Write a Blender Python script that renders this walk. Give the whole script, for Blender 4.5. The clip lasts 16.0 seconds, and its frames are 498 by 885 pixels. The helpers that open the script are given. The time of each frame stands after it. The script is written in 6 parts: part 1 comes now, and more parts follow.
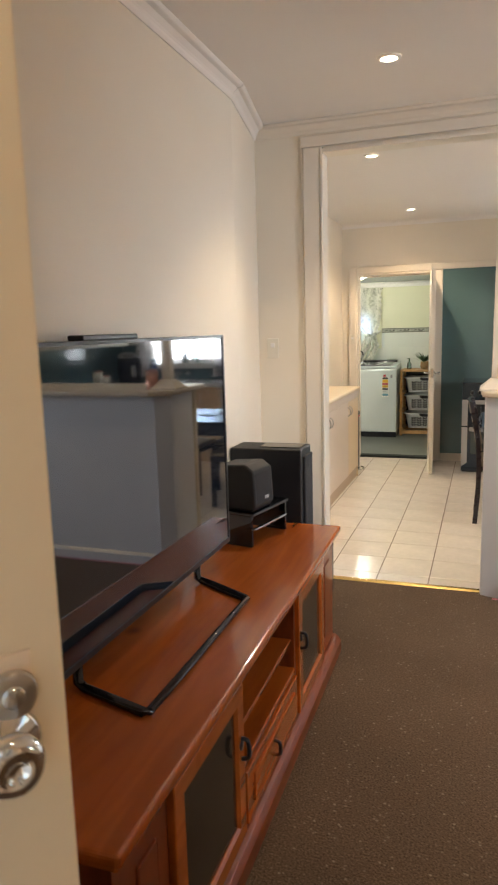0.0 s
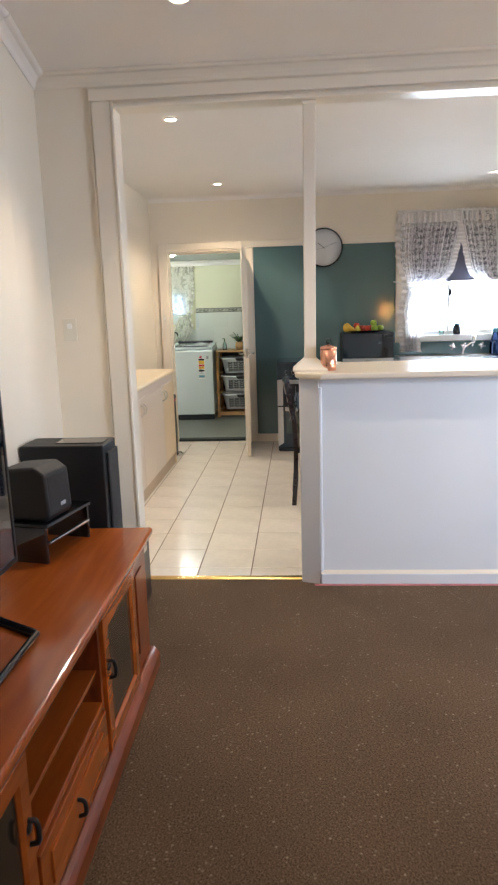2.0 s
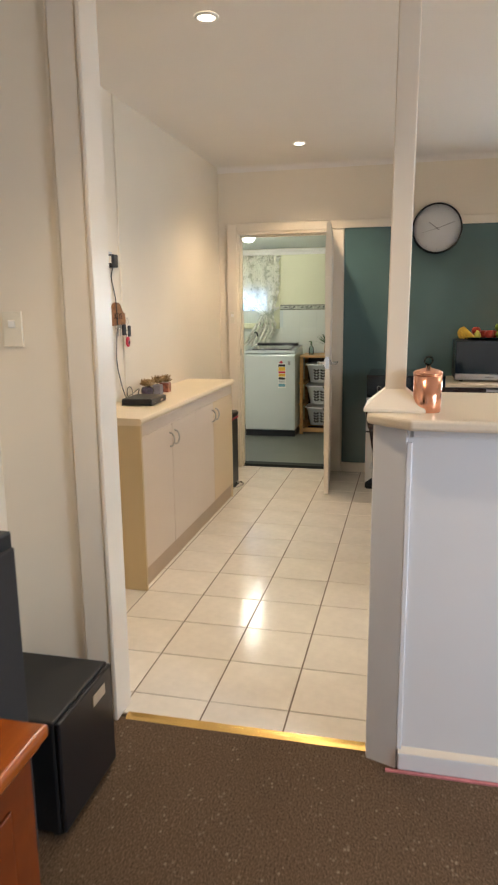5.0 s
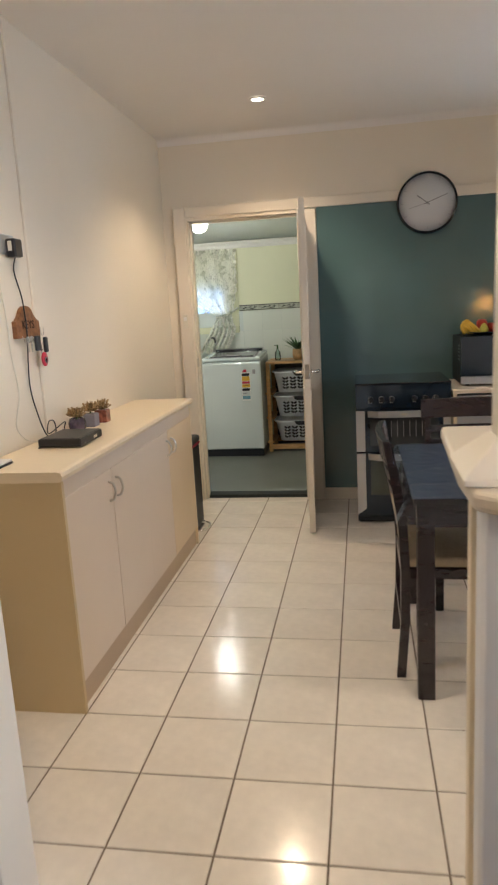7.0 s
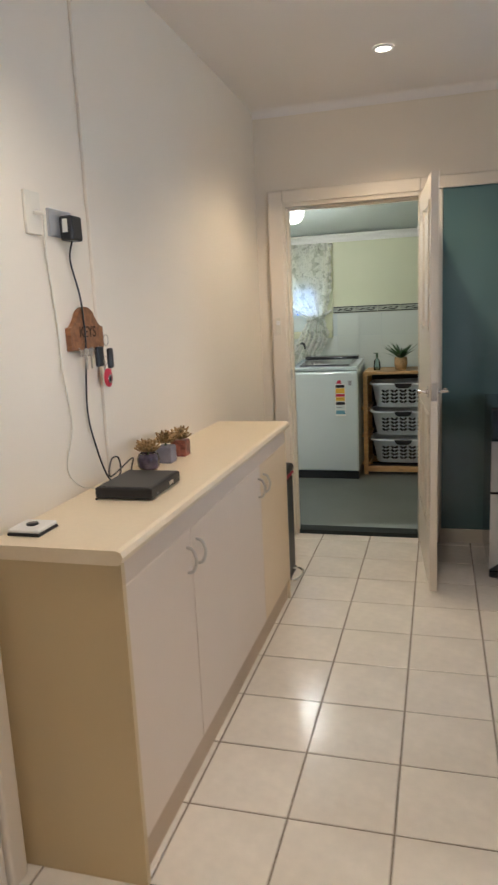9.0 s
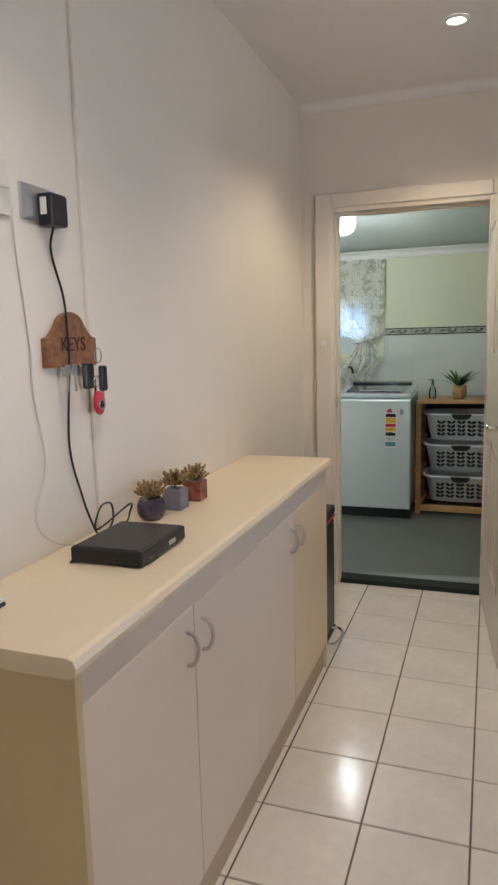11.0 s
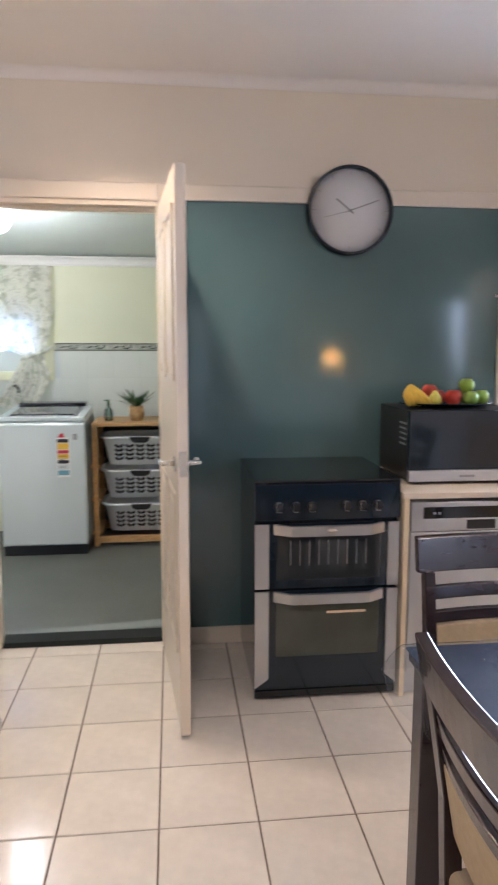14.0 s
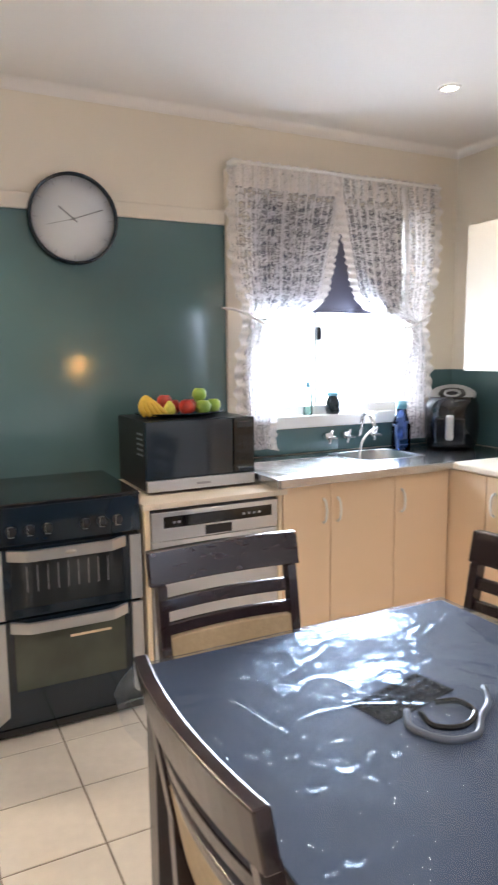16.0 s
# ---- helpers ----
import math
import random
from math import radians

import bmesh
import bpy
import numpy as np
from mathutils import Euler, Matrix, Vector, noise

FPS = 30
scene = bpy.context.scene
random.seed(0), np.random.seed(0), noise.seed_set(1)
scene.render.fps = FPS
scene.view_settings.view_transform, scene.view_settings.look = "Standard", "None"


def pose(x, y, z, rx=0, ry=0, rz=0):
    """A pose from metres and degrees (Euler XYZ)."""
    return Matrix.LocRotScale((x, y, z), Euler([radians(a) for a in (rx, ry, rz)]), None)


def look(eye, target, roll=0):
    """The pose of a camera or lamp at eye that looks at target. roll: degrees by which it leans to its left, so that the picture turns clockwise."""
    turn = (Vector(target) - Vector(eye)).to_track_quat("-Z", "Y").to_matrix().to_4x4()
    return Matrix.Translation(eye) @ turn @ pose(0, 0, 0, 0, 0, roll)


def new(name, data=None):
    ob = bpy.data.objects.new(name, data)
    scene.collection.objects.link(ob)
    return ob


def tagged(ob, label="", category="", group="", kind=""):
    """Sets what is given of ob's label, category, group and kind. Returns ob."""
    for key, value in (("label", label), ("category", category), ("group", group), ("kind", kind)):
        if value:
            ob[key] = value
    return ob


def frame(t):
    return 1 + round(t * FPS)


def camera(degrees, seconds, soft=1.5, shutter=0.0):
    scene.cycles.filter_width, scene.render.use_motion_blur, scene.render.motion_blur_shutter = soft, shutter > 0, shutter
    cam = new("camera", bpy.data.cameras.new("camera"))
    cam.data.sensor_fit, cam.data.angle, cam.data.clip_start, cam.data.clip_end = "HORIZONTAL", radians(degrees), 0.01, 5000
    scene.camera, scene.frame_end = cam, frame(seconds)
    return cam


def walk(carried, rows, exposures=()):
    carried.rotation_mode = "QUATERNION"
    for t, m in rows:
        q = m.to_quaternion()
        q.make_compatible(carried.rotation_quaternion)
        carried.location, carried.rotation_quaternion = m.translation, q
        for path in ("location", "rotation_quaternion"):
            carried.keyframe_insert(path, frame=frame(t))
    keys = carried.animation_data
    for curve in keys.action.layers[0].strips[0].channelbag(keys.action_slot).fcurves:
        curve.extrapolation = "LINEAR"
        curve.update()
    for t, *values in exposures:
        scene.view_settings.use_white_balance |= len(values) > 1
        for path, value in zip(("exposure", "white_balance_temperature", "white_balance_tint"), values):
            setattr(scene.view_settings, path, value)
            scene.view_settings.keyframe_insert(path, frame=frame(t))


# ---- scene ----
cam = camera(40.3, 16.0, soft=2.2, shutter=0.5)
METRES, EYE, TILT, LEAN, TURN = 4.8, 1.35, 0.0, 0.0, 18.6
PATH = [
    (0, (0.082, -0.175, 1.479), (-0.571, 1.687, 1.152), -1.6),
    (0.3, (0.126, -0.183, 1.472), (-0.504, 1.687, 1.147), -1.8),
    (0.5, (0.119, -0.166, 1.476), (-0.407, 1.735, 1.145), -1.8),
    (1, (0.16, -0.146, 1.468), (-0.203, 1.787, 1.107), -2.2),
    (1.5, (0.125, -0.01, 1.463), (-0.108, 1.944, 1.104), -1.0),
    (2, (0.083, 0.159, 1.463), (-0.066, 2.114, 1.068), -1.8),
    (2.5, (0.138, 0.385, 1.457), (-0.09, 2.326, 1.032), -1.5),
    (3, (0.19, 0.613, 1.465), (-0.176, 2.539, 1.068), -1.0),
    (3.5, (0.174, 0.869, 1.471), (0.007, 2.834, 1.139), -1.6),
    (4, (0.179, 1.146, 1.448), (-0.124, 3.09, 1.092), -0.8),
    (4.5, (0.214, 1.394, 1.458), (-0.257, 3.299, 1.073), -0.7),
    (4.7, (0.201, 1.479, 1.45), (-0.255, 3.386, 1.055), -0.5),
    (6.8, (-0.03, 2.519, 1.405), (-0.418, 4.444, 1.028), -2.9),
    (7, (-0.088, 2.607, 1.402), (-0.42, 4.541, 1.017), -3.2),
    (7.5, (-0.126, 2.816, 1.411), (-0.597, 4.733, 1.089), -3.1),
    (8, (-0.164, 3.019, 1.42), (-0.771, 4.888, 1.047), -1.7),
    (8.5, (-0.27, 3.2, 1.418), (-0.798, 5.093, 1.045), -1.8),
    (9, (-0.391, 3.341, 1.421), (-0.927, 5.231, 1.049), -2.7),
    (9.2, (-0.423, 3.395, 1.417), (-1.043, 5.262, 1.054), -3.1),
    (11.3, (-0.485, 3.903, 1.392), (-1.169, 5.762, 1.115), -0.7),
    (11.5, (-0.471, 3.949, 1.396), (-1.191, 5.797, 1.133), 0.2),
    (12, (-0.468, 4.043, 1.402), (-0.997, 5.947, 1.096), -0.2),
    (12.5, (-0.459, 4.105, 1.411), (-0.74, 6.06, 1.094), 0.5),
    (13, (-0.411, 4.193, 1.418), (-0.615, 6.164, 1.144), 0.8),
    (13.5, (-0.385, 4.252, 1.426), (-0.478, 6.226, 1.119), 1.7),
    (13.6, (-0.376, 4.258, 1.439), (-0.426, 6.233, 1.13), 1.6),
    (14, (-0.443, 4.343, 1.418), (-0.22, 6.311, 1.14), 0.1),
    (14.4, (-0.489, 4.388, 1.414), (-0.055, 6.319, 1.126), -1.6),
    (14.5, (-0.48, 4.378, 1.419), (0.023, 6.287, 1.101), -1.9),
    (15, (-0.44, 4.372, 1.435), (0.235, 6.225, 1.099), -0.3),
    (15.5, (-0.377, 4.358, 1.44), (0.379, 6.188, 1.159), -1.1),
    (16, (-0.342, 4.356, 1.439), (0.55, 6.126, 1.177), -0.6),
]
EXPOSURES = [(0, 0.32, 6750, 8), (1.5, 0.32, 6050, 7), (3.5, 0.20, 6300, 7), (4.5, 0.14, 6650, 7), (7.5, -0.16, 6250, 9), (9, -0.22, 5950, 8), (11.5, -0.34, 5700, 10), (12.5, -0.24, 5800, 12), (13.5, 0.06, 5800, 14), (14.5, 0.60, 5650, 19), (15.5, 0.70, 5850, 10), (16, 0.64, 5950, 10)]
walk(cam, [(t, look(eye, target, roll)) for t, eye, target, roll in PATH], EXPOSURES)

# ---------- world, sun, lamps ----------
SUN_EL, SUN_AZ = 40.0, -97.0
world = bpy.data.worlds.new("sky")
scene.world = world
world.use_nodes = True
_nt = world.node_tree
_sky = _nt.nodes.new("ShaderNodeTexSky")
_sky.sky_type = "NISHITA"
_sky.sun_disc = False
_sky.sun_elevation = radians(SUN_EL)
_sky.sun_rotation = radians(SUN_AZ)
_bg = _nt.nodes["Background"]
_nt.links.new(_sky.outputs[0], _bg.inputs[0])
_bg.inputs[1].default_value = 0.15


def lamp(name, kind, m, energy, color, **kw):
    d = bpy.data.lights.new(name, kind)
    d.energy, d.color = energy, color
    for k, v in kw.items():
        if k == "size":
            d.size = v
        elif k == "size_y":
            d.shape, d.size_y = "RECTANGLE", v
        elif k == "spread":
            d.spread = radians(v)
        elif k == "spot":
            d.spot_size, d.spot_blend = radians(v), 0.6
        elif k == "soft":
            d.shadow_soft_size = v
        elif k == "angle":
            d.angle = radians(v)
    ob = new(name, d)
    ob.matrix_world = m
    return ob


_az, _el = radians(SUN_AZ), radians(SUN_EL)
lamp("sun", "SUN", look((20 * math.sin(_az), 20 * math.cos(_az), 20 * math.tan(_el)), (0, 0, 0)), 3.0, (1, 0.95, 0.88), angle=0.6)
WARM = (1.0, 0.84, 0.68)
# (1.87, 4.57), (2.2, 2.90), (0.30, 0.15): unseen lights, added to fill the rooms
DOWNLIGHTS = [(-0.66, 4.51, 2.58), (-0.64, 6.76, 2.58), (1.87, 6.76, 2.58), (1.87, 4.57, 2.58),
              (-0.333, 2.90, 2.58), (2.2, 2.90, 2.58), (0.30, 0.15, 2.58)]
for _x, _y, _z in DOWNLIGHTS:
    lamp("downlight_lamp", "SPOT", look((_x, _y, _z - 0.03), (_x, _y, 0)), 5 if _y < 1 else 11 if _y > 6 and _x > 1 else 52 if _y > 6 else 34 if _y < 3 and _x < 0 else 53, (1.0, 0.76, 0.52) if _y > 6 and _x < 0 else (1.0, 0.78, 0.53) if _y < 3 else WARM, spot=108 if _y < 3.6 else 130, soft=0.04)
lamp("kitchen_window_light", "AREA", look((1.7, 7.66, 1.4), (-0.6, 5.0, 1.1)), 39, (0.80, 0.89, 1.0), size=0.95, size_y=0.6)
# unseen fill lamp in the added side window, spread narrowed towards the bar
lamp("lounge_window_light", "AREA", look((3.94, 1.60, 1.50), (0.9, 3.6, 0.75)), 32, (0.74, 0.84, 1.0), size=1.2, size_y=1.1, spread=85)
lamp("front_door_light", "AREA", look((0.35, -1.15, 1.6), (-0.4, 2.5, 1.0)), 2, (0.85, 0.92, 1.0), size=0.8, size_y=1.6)
lamp("laundry_window_light", "AREA", look((-1.85, 9.72, 1.5), (-1.6, 8.2, 1.0)), 8, (0.85, 0.92, 1.0), size=0.7, size_y=0.5)


# ---------- materials ----------
def material(name, color, rough=0.5, metal=0.0, vary=0.0, vscale=3.0, fine=0.0, fscale=60.0, bump=0.0, bscale=80.0,
             coat=0.0, random_value=0.0, emit=None, trans=0.0, ior=1.45, stretch=None, rvary=0.0):
    m = bpy.data.materials.new(name)
    m.use_nodes = True
    nt = m.node_tree
    b = nt.nodes["Principled BSDF"]
    b.inputs["Roughness"].default_value = rough
    b.inputs["Metallic"].default_value = metal
    b.inputs["Coat Weight"].default_value = coat
    b.inputs["Coat Roughness"].default_value = 0.08
    b.inputs["Transmission Weight"].default_value = trans
    b.inputs["IOR"].default_value = ior
    b.inputs["Base Color"].default_value = (*color, 1)
    if emit:
        b.inputs["Emission Color"].default_value = (*color, 1)
        b.inputs["Emission Strength"].default_value = emit
    tc = nt.nodes.new("ShaderNodeTexCoord")
    mp = nt.nodes.new("ShaderNodeMapping")
    nt.links.new(tc.outputs["Object"], mp.inputs[0])
    if stretch:
        mp.inputs["Scale"].default_value = stretch
    src = None

    def noise_node(scale, detail):
        n = nt.nodes.new("ShaderNodeTexNoise")
        n.inputs["Scale"].default_value = scale
        n.inputs["Detail"].default_value = detail
        nt.links.new(mp.outputs[0], n.inputs[0])
        return n

    def scaled(sock, amount):
        r = nt.nodes.new("ShaderNodeMapRange")
        r.inputs["From Min"].default_value, r.inputs["From Max"].default_value = 0.3, 0.7
        r.inputs["To Min"].default_value, r.inputs["To Max"].default_value = 1 - amount, 1 + amount
        nt.links.new(sock, r.inputs[0])
        return r.outputs[0]

    factors = []
    if vary:
        factors.append(scaled(noise_node(vscale, 3).outputs[0], vary))
    if fine:
        factors.append(scaled(noise_node(fscale, 5).outputs[0], fine))
    if random_value:
        oi = nt.nodes.new("ShaderNodeObjectInfo")
        r = nt.nodes.new("ShaderNodeMapRange")
        r.inputs["To Min"].default_value, r.inputs["To Max"].default_value = 1 - random_value, 1 + random_value
        nt.links.new(oi.outputs["Random"], r.inputs[0])
        factors.append(r.outputs[0])
    if factors:
        src = factors[0]
        for f in factors[1:]:
            mu = nt.nodes.new("ShaderNodeMath")
            mu.operation = "MULTIPLY"
            nt.links.new(src, mu.inputs[0])
            nt.links.new(f, mu.inputs[1])
            src = mu.outputs[0]
        vm = nt.nodes.new("ShaderNodeVectorMath")
        vm.operation = "SCALE"
        vm.inputs[0].default_value = color
        nt.links.new(src, vm.inputs["Scale"])
        nt.links.new(vm.outputs[0], b.inputs["Base Color"])
    if rvary:
        n = noise_node(vscale * 2.3, 4)
        r = nt.nodes.new("ShaderNodeMapRange")
        r.inputs["From Min"].default_value, r.inputs["From Max"].default_value = 0.3, 0.7
        r.inputs["To Min"].default_value, r.inputs["To Max"].default_value = max(0.02, rough - rvary), rough + rvary
        nt.links.new(n.outputs[0], r.inputs[0])
        nt.links.new(r.outputs[0], b.inputs["Roughness"])
    if bump:
        n = noise_node(bscale, 4)
        bp = nt.nodes.new("ShaderNodeBump")
        bp.inputs["Strength"].default_value = bump
        bp.inputs["Distance"].default_value = 0.004
        nt.links.new(n.outputs[0], bp.inputs["Height"])
        nt.links.new(bp.outputs[0], b.inputs["Normal"])
    return m


def node(nt, kind, **inputs):
    n = nt.nodes.new(kind)
    for k, v in inputs.items():
        n.inputs[k.replace("_", " ")].default_value = v
    return n


def wood(name, dark, light, rough=0.3, coat=0.3, scale=6.0, stretch=(8, 1, 8), knots=0.0):
    m = material(name, light, rough, coat=coat, stretch=stretch)
    nt = m.node_tree
    b = nt.nodes["Principled BSDF"]
    mp = [n for n in nt.nodes if n.type == "MAPPING"][0]
    n1 = node(nt, "ShaderNodeTexNoise", Scale=scale, Detail=6.0, Distortion=0.6)
    nt.links.new(mp.outputs[0], n1.inputs[0])
    cr = nt.nodes.new("ShaderNodeValToRGB")
    cr.color_ramp.elements[0].position, cr.color_ramp.elements[1].position = 0.32, 0.68
    cr.color_ramp.elements[0].color, cr.color_ramp.elements[1].color = (*dark, 1), (*light, 1)
    nt.links.new(n1.outputs[0], cr.inputs[0])
    out = cr.outputs[0]
    if knots:
        tc = [n for n in nt.nodes if n.type == "TEX_COORD"][0]
        v = node(nt, "ShaderNodeTexVoronoi", Scale=2.6)
        nt.links.new(tc.outputs["Object"], v.inputs[0])
        r = nt.nodes.new("ShaderNodeMapRange")
        r.inputs["From Min"].default_value, r.inputs["From Max"].default_value = 0.02, 0.09
        r.inputs["To Min"].default_value, r.inputs["To Max"].default_value = knots, 0.0
        nt.links.new(v.outputs[0], r.inputs[0])
        mx = nt.nodes.new("ShaderNodeMixRGB")
        mx.inputs[2].default_value = (*[c * 0.35 for c in dark], 1)
        nt.links.new(r.outputs[0], mx.inputs[0])
        nt.links.new(out, mx.inputs[1])
        out = mx.outputs[0]
    nt.links.new(out, b.inputs["Base Color"])
    bp = node(nt, "ShaderNodeBump", Strength=0.12, Distance=0.002)
    nt.links.new(n1.outputs[0], bp.inputs["Height"])
    nt.links.new(bp.outputs[0], b.inputs["Normal"])
    return m


def carpet_material():
    m = material("carpet_brown", (0.12, 0.085, 0.06), 0.97)
    nt = m.node_tree
    b = nt.nodes["Principled BSDF"]
    b.inputs["Specular IOR Level"].default_value = 0.15
    tc = [n for n in nt.nodes if n.type == "TEX_COORD"][0]
    n1 = node(nt, "ShaderNodeTexNoise", Scale=160.0, Detail=3.0)
    n2 = node(nt, "ShaderNodeTexNoise", Scale=1.6, Detail=3.0)
    v = node(nt, "ShaderNodeTexVoronoi", Scale=44.0)
    n3 = node(nt, "ShaderNodeTexNoise", Scale=14.0, Detail=3.0)
    for n in (n1, n2, v, n3):
        nt.links.new(tc.outputs["Object"], n.inputs[0])
    cr = nt.nodes.new("ShaderNodeValToRGB")
    cr.color_ramp.elements[0].position, cr.color_ramp.elements[1].position = 0.35, 0.7
    cr.color_ramp.elements[0].color = (0.074, 0.048, 0.030, 1)
    cr.color_ramp.elements[1].color = (0.195, 0.134, 0.090, 1)
    nt.links.new(n1.outputs[0], cr.inputs[0])
    r = nt.nodes.new("ShaderNodeMapRange")
    r.inputs["From Min"].default_value, r.inputs["From Max"].default_value = 0.24, 0.08
    r.inputs["To Min"].default_value, r.inputs["To Max"].default_value = 0.0, 0.75
    nt.links.new(v.outputs[0], r.inputs[0])
    mx = nt.nodes.new("ShaderNodeMixRGB")
    mx.inputs[2].default_value = (0.36, 0.30, 0.22, 1)
    r5 = nt.nodes.new("ShaderNodeMapRange")
    r5.inputs["From Min"].default_value, r5.inputs["From Max"].default_value = 0.42, 0.62
    nt.links.new(n3.outputs[0], r5.inputs[0])
    mm = node(nt, "ShaderNodeMath")
    mm.operation = "MULTIPLY"
    nt.links.new(r.outputs[0], mm.inputs[0])
    nt.links.new(r5.outputs[0], mm.inputs[1])
    nt.links.new(mm.outputs[0], mx.inputs[0])
    nt.links.new(cr.outputs[0], mx.inputs[1])
    r2 = nt.nodes.new("ShaderNodeMapRange")
    r2.inputs["From Min"].default_value, r2.inputs["From Max"].default_value = 0.3, 0.7
    r2.inputs["To Min"].default_value, r2.inputs["To Max"].default_value = 0.85, 1.12
    nt.links.new(n2.outputs[0], r2.inputs[0])
    vm = nt.nodes.new("ShaderNodeVectorMath")
    vm.operation = "SCALE"
    nt.links.new(mx.outputs[0], vm.inputs[0])
    nt.links.new(r2.outputs[0], vm.inputs["Scale"])
    nt.links.new(vm.outputs[0], b.inputs["Base Color"])
    bp = node(nt, "ShaderNodeBump", Strength=0.6, Distance=0.005)
    nt.links.new(n1.outputs[0], bp.inputs["Height"])
    nt.links.new(bp.outputs[0], b.inputs["Normal"])
    return m


def lace_material(name, color, scale, low, high, clear, leaf=None):
    """A net with holes: opaque threads where the pattern is dense."""
    m = bpy.data.materials.new(name)
    m.use_nodes = True
    nt = m.node_tree
    b = nt.nodes["Principled BSDF"]
    b.inputs["Base Color"].default_value = (*color, 1)
    b.inputs["Roughness"].default_value = 0.9
    tc = nt.nodes.new("ShaderNodeTexCoord")
    n = node(nt, "ShaderNodeTexNoise", Scale=scale, Detail=2.5, Distortion=1.4)
    w = node(nt, "ShaderNodeTexWave", Scale=scale * 0.55, Distortion=9.0)
    w.inputs["Detail Scale"].default_value = 2.0
    for q in (n, w):
        nt.links.new(tc.outputs["Object"], q.inputs[0])
    add = node(nt, "ShaderNodeMath")
    add.operation = "MULTIPLY_ADD"
    add.inputs[1].default_value = 0.35
    nt.links.new(w.outputs[1], add.inputs[0])
    nt.links.new(n.outputs[0], add.inputs[2])
    r = nt.nodes.new("ShaderNodeMapRange")
    r.inputs["From Min"].default_value, r.inputs["From Max"].default_value = low, high
    r.inputs["To Min"].default_value, r.inputs["To Max"].default_value = clear, 0.97
    nt.links.new(add.outputs[0], r.inputs[0])
    tr = nt.nodes.new("ShaderNodeBsdfTransparent")
    tl = nt.nodes.new("ShaderNodeBsdfTranslucent")
    tl.inputs[0].default_value = (*color, 1)
    cloth = nt.nodes.new("ShaderNodeMixShader")
    cloth.inputs[0].default_value = 0.45
    nt.links.new(b.outputs[0], cloth.inputs[1])
    nt.links.new(tl.outputs[0], cloth.inputs[2])
    if leaf:
        v = node(nt, "ShaderNodeTexNoise", Scale=16.0, Detail=2.0)
        nt.links.new(tc.outputs["Object"], v.inputs[0])
        r3 = nt.nodes.new("ShaderNodeMapRange")
        r3.inputs["From Min"].default_value, r3.inputs["From Max"].default_value = 0.55, 0.62
        nt.links.new(v.outputs[0], r3.inputs[0])
        mc = nt.nodes.new("ShaderNodeMixRGB")
        mc.inputs[1].default_value, mc.inputs[2].default_value = (*color, 1), (*leaf, 1)
        nt.links.new(r3.outputs[0], mc.inputs[0])
        nt.links.new(mc.outputs[0], b.inputs["Base Color"])
        nt.links.new(mc.outputs[0], tl.inputs[0])
    mix = nt.nodes.new("ShaderNodeMixShader")
    nt.links.new(r.outputs[0], mix.inputs[0])
    nt.links.new(tr.outputs[0], mix.inputs[1])
    nt.links.new(cloth.outputs[0], mix.inputs[2])
    nt.links.new(mix.outputs[0], nt.nodes["Material Output"].inputs[0])
    return m


